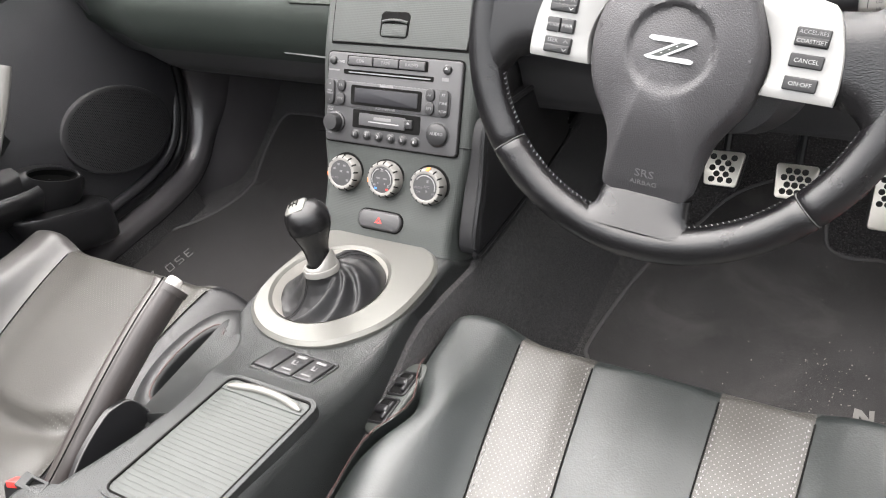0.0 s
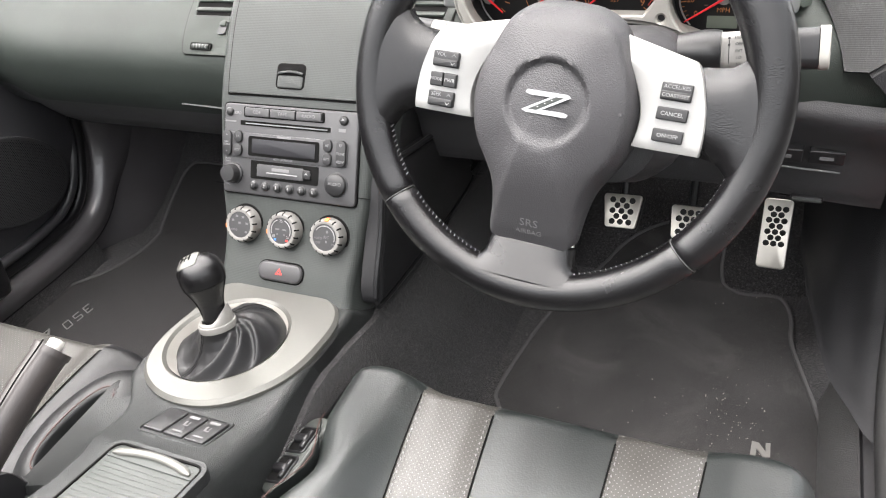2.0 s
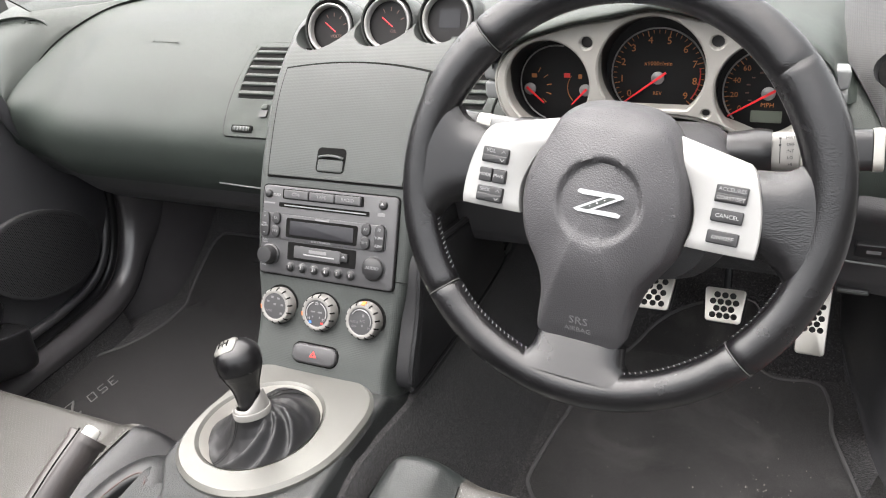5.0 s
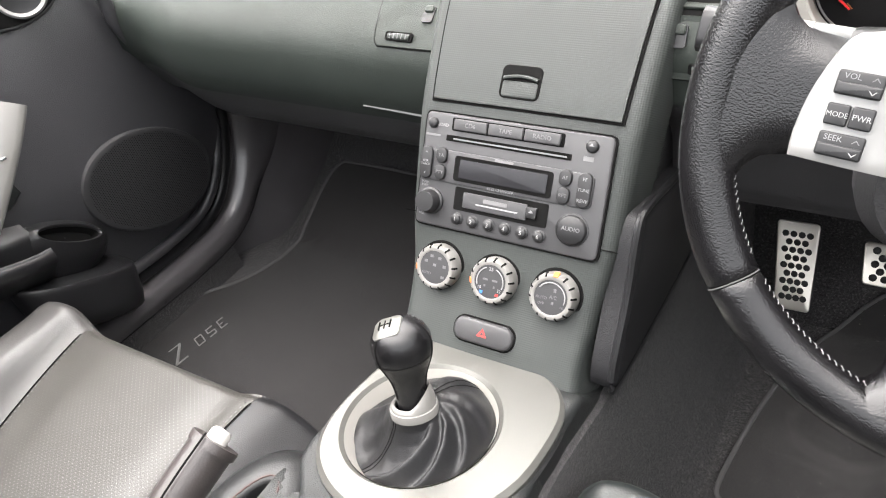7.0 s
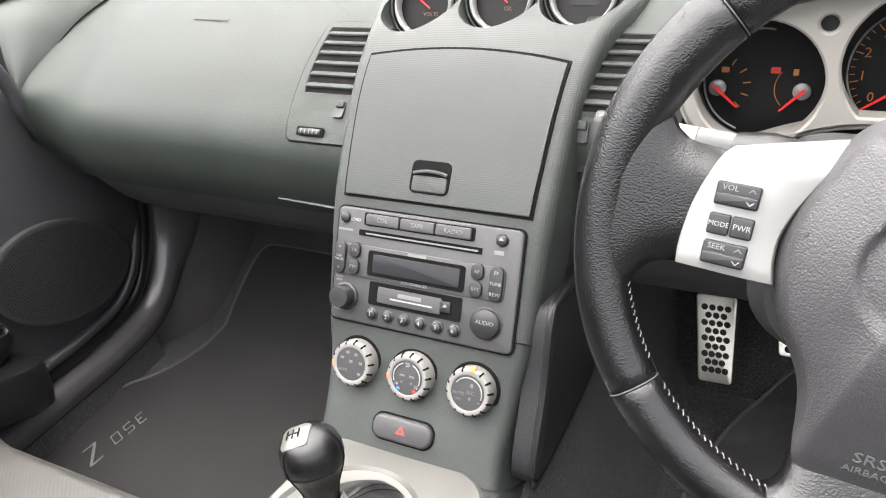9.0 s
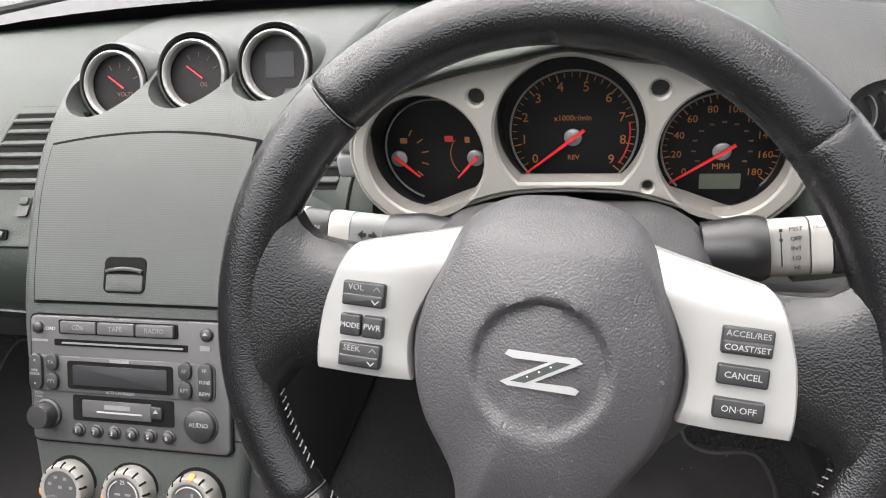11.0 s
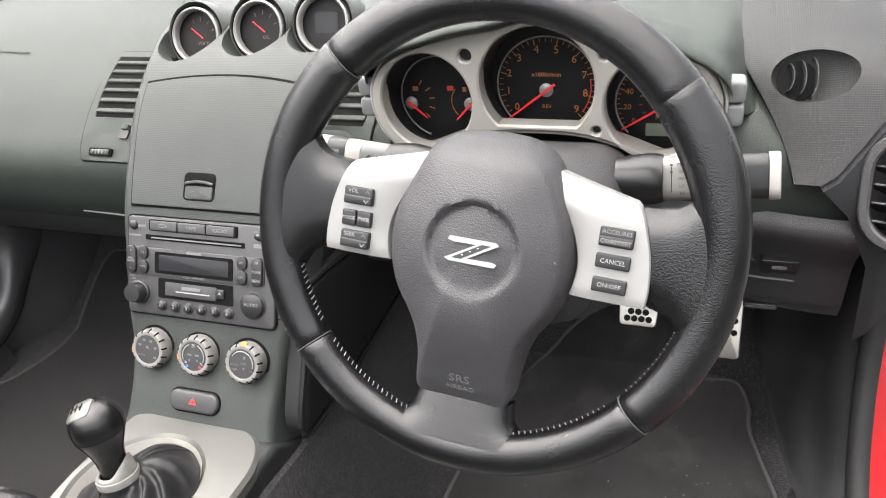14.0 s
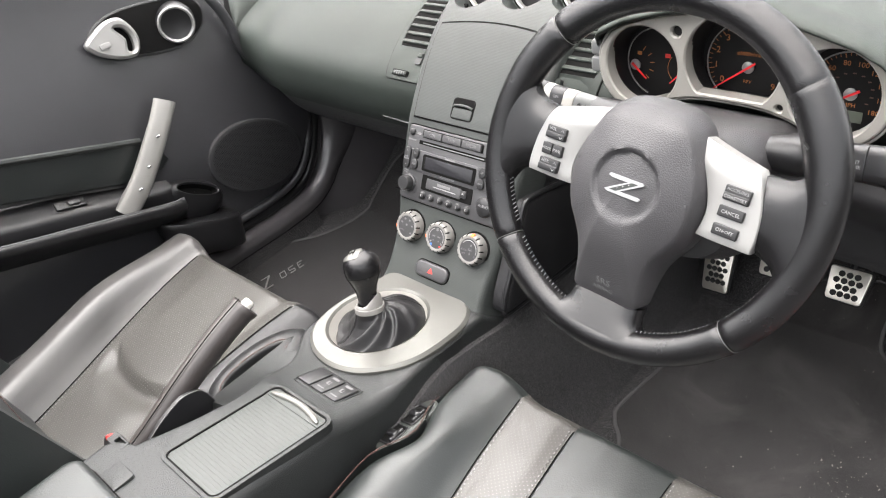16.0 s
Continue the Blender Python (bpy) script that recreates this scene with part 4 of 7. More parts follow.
part("logo_bar", prism(rrect(-0.088, 0.1365, 0.017, 0.0022, 0.0005), 0, 0.0003, FR), KNOBPRINT, radio)
part("logo_bar", prism(rrect(0.0785, 0.1365, 0.010, 0.0045, 0.0005), 0, 0.0003, FR), KNOBPRINT, radio)
part("panel_step", prism(rrect(-0.004, 0.1055, 0.184, 0.034, 0.006), -0.001, 0.0016, FR, 0.0008), RADIO, radio)
FP = FR @ Matrix.Translation((0, 0, 0.0016))
part("display_frame", prism(rrect(-0.005, 0.1055, 0.106, 0.0265, 0.003), -0.001, 0.0008, FP), GAP, radio)
part("display", prism(rrect(-0.0045, 0.1055, 0.095, 0.0195, 0.0015), 0, 0.0016, FP, 0.0004), DISPLAY, radio, "dark glossy display")
part("maker_bar", prism(rrect(-0.0045, 0.1202, 0.020, 0.0028, 0.0005), 0, 0.0004, FP), KNOBPRINT, radio)
words("6CD CHANGER", 0.0042, FP @ Matrix.Translation((-0.0045, 0.0905, 0.0002)), GREYPRINT, radio)
for x, y, t in ((-0.0735, 0.1165, "TA"), (-0.0735, 0.0985, "PTY"), (0.0605, 0.1155, "AF"), (0.0605, 0.098, "RPT")):
    key(x, y, 0.0125, 0.0165, 0.006, t, 0.005, m=FP)
for x, a, b, c in ((-0.0905, "^", "SEEK\nTRACK", "v"), (0.0800, "FF", "TUNE", "REW")):
    k = key(x, 0.1065, 0.0135, 0.0345, 0.0065, m=FP)
    for dy, s, z in ((0.0105, a, 0.005), (0.0, b, 0.0034 if x < 0 else 0.0046), (-0.0105, c, 0.005)):
        words(s, z, FP @ Matrix.Translation((x, 0.1065 + dy, 0.0031)), GREYPRINT, k)
words("PUSH\nPWR", 0.0036, FR @ Matrix.Translation((-0.0905, 0.0835, 0.0002)), GREYPRINT, radio)
words("VOL", 0.0036, FR @ Matrix.Translation((-0.0905, 0.0505, 0.0002)), GREYPRINT, radio)
part("volume_knob", lathe([(0.0145, -0.001), (0.0145, 0.002), (0.0125, 0.003), (0.0115, 0.0125), (0.0105, 0.0142), (0.0003, 0.0146)], FR @ Matrix.Translation((-0.0815, 0.066, 0)), 32), BUTTON, radio, "ribbed round volume knob")
part("cassette_recess", prism(rrect(-0.0035, 0.074, 0.102, 0.0245, 0.002), -0.001, 0.0006, FR), GAP, radio)
part("cassette_flap", prism(rrect(-0.009, 0.0738, 0.070, 0.0165, 0.0012), 0, 0.0018, FR, 0.0005), RADIO, radio)
part("maker_bar", prism(rrect(-0.008, 0.0765, 0.026, 0.0042, 0.0005), 0.0016, 0.0022, FR), KNOBPRINT, radio)
part("maker_bar", prism(rrect(-0.006, 0.0715, 0.046, 0.0014, 0.0004), 0.0016, 0.0022, FR), WHITE, radio)
key(0.031, 0.0745, 0.0115, 0.0115, 0.001, raise_=0.0028)
part("eject_mark", prism([(0.0285, 0.0745), (0.0335, 0.0745), (0.031, 0.0775)], 0.0028, 0.0031, FR), GREYPRINT, radio)
part("eject_mark", prism([(0.078, 0.149), (0.083, 0.149), (0.0805, 0.152)], 0.0035, 0.0039, FR), GREYPRINT, radio)
for k in range(6):
    x = -0.049 + 0.0182 * k
    b = part("preset_button", lathe([(0.0066, -0.001), (0.0066, 0.001), (0.0052, 0.0016), (0.0050, 0.0034), (0.004, 0.0042), (0.0003, 0.0045)], FR @ Matrix.Translation((x, 0.0525, 0)), 20), BUTTON, radio)
    words(str(k + 1), 0.0062, FR @ Matrix.Translation((x, 0.0525, 0.0046)), WHITE, b, name="numeral")
b = part("audio_button", lathe([(0.0165, -0.001), (0.0165, 0.0008), (0.0150, 0.0012), (0.0142, 0.0034), (0.013, 0.0042), (0.0003, 0.0046)], FR @ Matrix.Translation((0.0735, 0.066, 0)), 32), BUTTON, radio)
words("AUDIO", 0.0058, FR @ Matrix.Translation((0.0735, 0.067, 0.0047)), GREYPRINT, b)


# ---- climate knobs ----
def climate_knob(x, y, which, label, marker):
    m = MS @ Matrix.Translation((x, y, 0)) @ Matrix.Scale(0.87, 4)
    k = thing("climate_knob", m.translation, label, "control knob", "climate control knobs")
    part("well", lathe([(0.0305, -0.004), (0.0305, 0.0012), (0.0285, 0.0016), (0.0003, 0.0016)], m, 36), GAP, k)
    part("grip_ring", lathe([(0.0268, 0.0005), (0.0272, 0.010), (0.0262, 0.0165), (0.0245, 0.0192), (0.0215, 0.0198), (0.0195, 0.0190), (0.0195, 0.014)], m, 44, caps=False), RING, k, "silver grip ring")
    f = part("face", lathe([(0.0197, 0.014), (0.0197, 0.0186), (0.0003, 0.0192)], m, 36), RADIO, k, "dark marked face")
    for i in range(14):
        a = 360 / 14 * i + 8
        mm = m @ Matrix.Rotation(radians(a), 4, "Z") @ Matrix.Translation((0.0256, 0, 0.0165)) @ Matrix.Rotation(radians(58), 4, "Y")
        part("grip_notch", box(0, 0, 0.0004 * (i == marker), 0.0080, 0.0024 if i != marker else 0.0062, 0.0014, 0.0006, mm), GAP if i != marker else ORANGE, k)
    mf = m @ Matrix.Translation((0, 0, 0.0193))
    if which == 0:
        for px, py in ((-0.012, 0.006), (-0.005, 0.013), (0.006, 0.012), (0.013, 0.003), (0.0, 0.003), (0.012, -0.010)):
            part("symbol", box(px, py, 0, 0.0042, 0.0030, 0.0003, 0.0001, mf), KNOBPRINT, f)
        words("AUTO", 0.0045, mf @ Matrix.Translation((-0.010, -0.008, 0)), KNOBPRINT, f)
    elif which == 1:
        words("25", 0.006, mf @ Matrix.Translation((0, 0.0145, 0)), WHITE, f)
        words("18", 0.005, mf @ Matrix.Translation((-0.0125, -0.0085, 0)), WHITE, f)
        words("32", 0.005, mf @ Matrix.Translation((0.0125, -0.0085, 0)), WHITE, f)
        part("blue_mark", box(-0.0095, -0.0135, 0, 0.004, 0.003, 0.0003, 0.0001, mf), BLUE, f)
        part("red_mark", box(0.0105, -0.0135, 0, 0.004, 0.003, 0.0003, 0.0001, mf), RED, f)
        for px in (-0.006, 0.006):
            part("symbol", box(px, 0.002, 0, 0.0064, 0.0022, 0.0003, 0.0001, mf), KNOBPRINT, f)
            part("lamp", box(px, -0.0055, 0, 0.002, 0.0024, 0.0003, 0.0001, mf), KNOBPRINT, f)
        arc = [mf @ Vector((0.0165 * math.cos(radians(a)), 0.0165 * math.sin(radians(a)), 0)) for a in range(-20, 70, 8)]
        part("scale_arc", tube(arc, 0.0006, 6), WHITE, f)
        arc = [mf @ Vector((0.0165 * math.cos(radians(a)), 0.0165 * math.sin(radians(a)), 0)) for a in range(112, 202, 8)]
        part("scale_arc", tube(arc, 0.0006, 6), WHITE, f)
    else:
        words("AUTO", 0.0048, mf @ Matrix.Translation((-0.0105, -0.002, 0)), KNOBPRINT, f)
        words("OFF", 0.0045, mf @ Matrix.Translation((-0.0105, -0.0085, 0)), KNOBPRINT, f)
        words("A/C", 0.0055, mf @ Matrix.Translation((0.003, 0.0005, 0)), KNOBPRINT, f)
        words("HI", 0.0042, mf @ Matrix.Translation((0.014, -0.0085, 0)), KNOBPRINT, f)
        part("symbol", box(0.004, 0.0085, 0, 0.003, 0.004, 0.0003, 0.0001, mf), KNOBPRINT, f)
        part("lamp", box(0.003, -0.006, 0, 0.0024, 0.003, 0.0003, 0.0001, mf), KNOBPRINT, f)
        arc = [mf @ Vector((0.0165 * math.cos(radians(a)), 0.0165 * math.sin(radians(a)), 0)) for a in range(-15, 150, 9)]
        part("scale_arc", tube(arc, 0.0006, 6), WHITE, f)
    return k


climate_knob(-0.0610, -0.001, 0, "silver-ringed air direction knob with white symbols", 7)
climate_knob(0.0030, -0.001, 1, "silver-ringed temperature knob with blue and red marks", 7)
climate_knob(0.0675, -0.001, 2, "silver-ringed fan knob with an orange pointer on top", 3)

hz = thing("hazard_switch", MH.translation, "black pill-shaped hazard switch with a red triangle", "switch")
part("surround", prism(rrect(0, -0.002, 0.0695, 0.0280, 0.0125, 6), -0.004, 0.0022, MH, 0.001), GAP, hz)
part("button", prism(rrect(0, -0.002, 0.066, 0.0245, 0.011, 6), -0.002, 0.0062, MH, 0.0035), RADIO, hz)
part("triangle", plate([(-0.0055, -0.0055), (0.0055, -0.0055), (0, 0.0030)], [[(-0.0024, -0.0038), (0.0024, -0.0038), (0, -0.0002)]], 0.0058, 0.0066, MH), RED, hz, "red warning triangle")

# ---- steering wheel ----
WA, WR = radians(26.4), radians(-5.5)
WN, WV = Vector((0, -math.cos(WA), math.sin(WA))), Vector((0, math.sin(WA), math.cos(WA)))
WC = Vector((0.3826, -0.0594, 0.6176))
MW = frame_of(WC, Vector((1, 0, 0)) * math.cos(WR) + WV * math.sin(WR), WV * math.cos(WR) - Vector((1, 0, 0)) * math.sin(WR))
wheel = thing("steering_wheel", WC, "black leather three-spoke steering wheel with silver switch inserts", "steering wheel")
RR = 0.1713


def rim_row(a, pinch=0.0):
    """A cross-section of the rim at the angle a."""
    deg = math.degrees(a) % 360
    fat = 1.0
    for g, w in ((32, 22), (148, 22)):
        fat += 0.10 * math.exp(-(((deg - g + 180) % 360 - 180) / w) ** 2)
    row = []
    for k in range(22):
        t = 2 * math.pi * k / 22
        ru, rw = 0.0168 * fat * (1 - pinch), 0.0150 * fat * (1 - pinch)
        r = RR + ru * math.cos(t) - 0.002 * (fat - 1) * 10 * (math.cos(t) < 0)
        row.append(MW @ Vector((r * math.cos(a), r * math.sin(a), rw * math.sin(t))))
    return row


SEAMS = [43, 137, 221, 320]
for a0, a1 in zip(SEAMS, SEAMS[1:] + [405]):
    n = int((a1 - a0) / 2.5)
    angles = [a0 + 0.15] + [a0 + 0.9 + (a1 - a0 - 1.8) * k / n for k in range(n + 1)] + [a1 - 0.15]
    part("rim_section", loft([rim_row(radians(a), 0.09 if i in (0, len(angles) - 1) else 0.0) for i, a in enumerate(angles)], closed=True, caps=True), RIM, wheel, "stitched leather rim section")
for a in SEAMS:
    pts = [p for p in rim_row(radians(a), 0.03)]
    part("seam_thread", tube(pts, 0.0005, 5, closed=True), STITCH_DARK, wheel)
stitches = bmesh.new()
for a0, a1 in ((141, 218), (224, 263), (277, 317), (323, 400)):
    steps = int((a1 - a0) / 1.7)
    for k in range(steps):
        a = radians(a0 + (a1 - a0) * k / steps)
        r = RR - 0.0166
        tube([MW @ Vector((r * math.cos(a + da), r * math.sin(a + da), w)) for da, w in ((-0.006, -0.0035), (0.0, -0.0005), (0.006, 0.0025))], 0.0005, 5, bm=stitches)
tagged(part("stitching", stitches, STITCH, wheel, "pale thread along the inner rim"), kind="stuff")

PX = 0.0025
EC = (0.0035, -0.0055)
# airbag cover: star-shaped outline, domed, with a round dish
half = [(0.0, 0.0775), (0.025, 0.0752), (0.040, 0.068), (0.050, 0.057), (0.060, 0.036), (0.0675, 0.018), (0.0715, -0.004), (0.0695, -0.028), (0.063, -0.048), (0.052, -0.066), (0.045, -0.080), (0.0412, -0.095), (0.0390, -0.110), (0.0370, -0.1245), (0.0300, -0.1285), (0.015, -0.1285), (0.0, -0.1285)]
half = [tuple(v.to_2d()) for v in spline([(x, y, 0) for x, y in half], 4)]
pad_out = [(x + PX, y) for x, y in half + [(-x, y) for x, y in half[-2:0:-1]]]
rows = []
for i in range(31):
    s = i / 30
    row = []
    for x, y in pad_out:
        px, py = x * s, y * s
        h = 0.0385 - 0.0225 * s**2 - 0.015 * smoothstep(0.88, 1.0, s) ** 1.5 * (1 - 0.85 * smoothstep(-0.085, -0.118, y))
        h -= 0.010 * smoothstep(0.052, 0.078, py) + 0.010 * smoothstep(-0.050, -0.125, py)
        h -= 0.0052 * smoothstep(0.0355, 0.0310, math.hypot(px - EC[0], py - EC[1])) * (1.0 + 0.35 * (py - EC[1]) / 0.036)
        row.append(MW @ Vector((px, py, h)))
    rows.append(row)
rows.append([MW @ Vector((x, y, -0.025)) for x, y in pad_out])
bm = loft(rows[1:], closed=True)
cv = bm.verts.new(MW @ Vector((0, 0, 0.0332)))
bm.verts.ensure_lookup_table()
nn = len(pad_out)
for i in range(nn):
    bm.faces.new((bm.verts[i], bm.verts[(i + 1) % nn], cv))
part("airbag_cover", bm, PAD, wheel, "grained grey airbag cover with a round dish", smooth=60)
ME = MW @ Matrix.Translation((EC[0] + 0.001, EC[1] - 0.0005, 0.0325)) @ Matrix.Diagonal((0.84, 0.80, 0.9, 1))
part("emblem", prism([(-0.0195, 0.0105), (-0.0205, 0.0088), (-0.0165, 0.0074), (0.0055, 0.0074), (-0.0215, -0.0090), (-0.0185, -0.0102), (0.0205, -0.0102), (0.0215, -0.0086), (0.0180, -0.0074), (-0.0050, -0.0074), (0.0215, 0.0090), (0.0190, 0.0105)][::-1], -0.002, 0.0028, ME, 0.0010), EMBLEM, wheel, "polished slanted emblem")
part("emblem_inlay", prism([(-0.0172, -0.0080), (-0.0085, -0.0080), (0.0168, 0.0078), (0.0085, 0.0078)], 0.0024, 0.0031, ME), LIDGREY, wheel, "grey slanted stroke")
for k in range(3):
    part("emblem_stud", lathe([(0.0009, 0.002), (0.0009, 0.003), (0.0002, 0.0033)], ME @ Matrix.Translation((-0.0075 + 0.0065 * k, -0.0042 + 0.004 * k, 0)), 8), CHROME, wheel)
for x, y in ((-0.057, 0.004), (0.062, -0.006)):
    part("cap_mark", lathe([(0.0016, 0.012), (0.0016, 0.0232), (0.0002, 0.0234)], MW @ Matrix.Translation((x, y, 0)), 10), PAD, wheel)
words("SRS", 0.0112, MW @ Matrix.Translation((0.002, -0.1095, 0.0140)) @ Matrix.Rotation(radians(27), 4, "X"), KNOBPRINT, wheel, "raised airbag lettering")
words("AIRBAG", 0.0068, MW @ Matrix.Translation((0.002, -0.1180, 0.0098)) @ Matrix.Rotation(radians(27), 4, "X"), KNOBPRINT, wheel, "raised airbag lettering")
# leather part of the lower spoke, and of the side spokes
low_rows = []
for k in range(9):
    t = k / 8
    v = -0.1283 - 0.032 * t
    w = 0.0385 + 0.004 * t + 0.020 * smoothstep(0.30, 1.0, t) ** 2
    low_rows.append([MW @ Vector((PX + w * math.sin(radians(a)) / math.sin(radians(80)), v, 0.0040 + 0.0105 * t - 0.012 * ((1 - math.cos(radians(a))) / (1 - math.cos(radians(80)))) ** 2)) for a in range(-80, 81, 10)])
part("lower_spoke", thick(low_rows, WN * -0.012), RIM, wheel, "leather lower spoke")
for s in (-1, 1):
    rows = []
    for k in range(9):
        t = k / 8
        x = 0.104 + 0.060 * t
        top, bot = 0.0385 + 0.006 * t + 0.036 * smoothstep(0.35, 1.0, t) ** 2, -0.0275 - 0.012 * t - 0.036 * smoothstep(0.35, 1.0, t) ** 2
        x0 = 0.108 + 0.012 * (1 - t) if k else 0.108
        row = []
        for j in range(13):
            q = j / 12
            y = bot + (top - bot) * q
            edge = (2 * q - 1) ** 4
            row.append(MW @ Vector((PX + s * (x + 0.010 * (1 - t) * (1 - q)), y, 0.0070 + 0.0060 * t - 0.014 * edge * (1 - 0.55 * t))))
        rows.append(row)
    part("side_spoke", thick(rows, WN * -0.014), RIM, wheel, "leather-covered side spoke")
    inner = spline([(0.0697, -0.0296, 0), (0.0722, -0.0170, 0), (0.0724, -0.0040, 0), (0.0690, 0.0090, 0), (0.0640, 0.0205, 0), (0.0575, 0.0335, 0), (0.0520, 0.0450, 0), (0.0500, 0.0565, 0)], 3)
    outer = spline([(0.1238, -0.0290, 0), (0.1245, -0.0180, 0), (0.1238, -0.0060, 0), (0.1220, 0.0070, 0), (0.1188, 0.0190, 0), (0.1150, 0.0300, 0), (0.1112, 0.0380, 0), (0.1065, 0.0428, 0)], 3)
    rows = []
    for k, (a, b) in enumerate(zip(inner, outer)):
        rows.append([])
        for q in (0.0, 0.02, 0.12, 0.3, 0.5, 0.7, 0.88, 0.98, 1.0):
            p = a.lerp(b, q)
            h = 0.0107 - 0.0012 * (q in (0.0, 1.0)) - 0.0010 * (k in (0, len(inner) - 1)) - 0.30 * max(0.0, p.y - 0.030 - 0.006 * (1 - q)) - 0.004 * (2 * q - 1) ** 2 * (q < 0.5)
            rows[-1].append(MW @ Vector((PX + s * p.x, p.y, h)))
    ins = part("switch_insert", thick(rows, WN * -0.020), SILVER, wheel, "satin silver switch insert", smooth=35)
    FB = MW @ Matrix.Translation((PX, 0, 0.0107))
    if s < 0:
        for y, t in ((0.0160, "VOL"), (-0.0180, "SEEK")):
            b = part("switch", prism(rrect(-0.0985, y, 0.0240, 0.0134, 0.0015), -0.001, 0.0032, FB, 0.001), BUTTON, ins)
            part("switch_rocker", prism(rrect(-0.0985, y - 0.0030, 0.0232, 0.0066, 0.001), 0.002, 0.0046, FB, 0.001), BUTTON, ins)
            words(t, 0.0046, FB @ Matrix.Translation((-0.1030, y + 0.0036, 0.0033)), GREYPRINT, b)
            for d, h in ((1, 0.0030), (-1, 0.0044)):
                yc = y + (0.0036 if d > 0 else -0.0034)
                part("arrow", prism([(-0.0935, yc - 0.0011 * d), (-0.0928, yc - 0.0011 * d), (-0.0912, yc + 0.0006 * d), (-0.0896, yc - 0.0011 * d), (-0.0889, yc - 0.0011 * d), (-0.0912, yc + 0.0014 * d)][::d], h, h + 0.0004, FB), KNOBPRINT if d > 0 else WHITE, b)
        for x, t in ((-0.1048, "MODE"), (-0.0922, "PWR")):
            b = part("switch", prism(rrect(x, -0.0016, 0.0118, 0.0120, 0.0012), -0.001, 0.0036, FB, 0.001), BUTTON, ins)
            words(t, 0.0040 if t == "MODE" else 0.0046, FB @ Matrix.Translation((x, -0.0016, 0.0037)), WHITE, b)
    else:
        for y, h, ts in ((0.0177, 0.0136, ("ACCEL/RES", "COAST/SET")), (0.0005, 0.0100, ("CANCEL",)), (-0.0166, 0.0102, ("ON·OFF",))):
            b = part("switch", prism(rrect(0.0975, y, 0.0240, h, 0.0012), -0.001, 0.0032, FB, 0.001), BUTTON, ins)
            if len(ts) == 2:
                part("switch_rocker", prism(rrect(0.0975, y - 0.003, 0.0234, 0.0066, 0.001), 0.002, 0.0046, FB, 0.001), BUTTON, ins)
                words(ts[0], 0.0042, FB @ Matrix.Translation((0.0975, y + 0.0036, 0.0033)), GREYPRINT, b)
                words(ts[1], 0.0042, FB @ Matrix.Translation((0.0975, y - 0.003, 0.0047)), WHITE, b)
            else:
                words(ts[0], 0.0046, FB @ Matrix.Translation((0.0975, y, 0.0033)), WHITE, b)
part("hub", lathe([(0.062, -0.02), (0.060, -0.03), (0.052, -0.05), (0.050, -0.06)], MW @ Matrix.Translation((0, 0.005, 0)), 28), PLASTIC, wheel)

# ---- column and stalks ----
MK = frame_of((0.387, -0.066, 0.611), (1, 0, 0), (0, 0.391, 0.921))
column = thing("steering_column", MK @ Vector((0, 0, -0.06)), "black plastic steering column shroud behind the wheel", "steering column")
rows = []
for w, hx, top, bot in ((-0.036, 0.066, 0.046, -0.060), (-0.042, 0.080, 0.058, -0.068), (-0.075, 0.092, 0.068, -0.072), (-0.12, 0.096, 0.069, -0.072), (-0.17, 0.094, 0.066, -0.06), (-0.22, 0.090, 0.062, -0.05)):
    o = rrect(0, (top + bot) / 2, 2 * hx, top - bot, 0.042, 7)
    rows.append([MK @ Vector((x, y, w)) for x, y in o])
part("shroud", loft(rows, closed=True, caps=True), DASH_LOW, column)


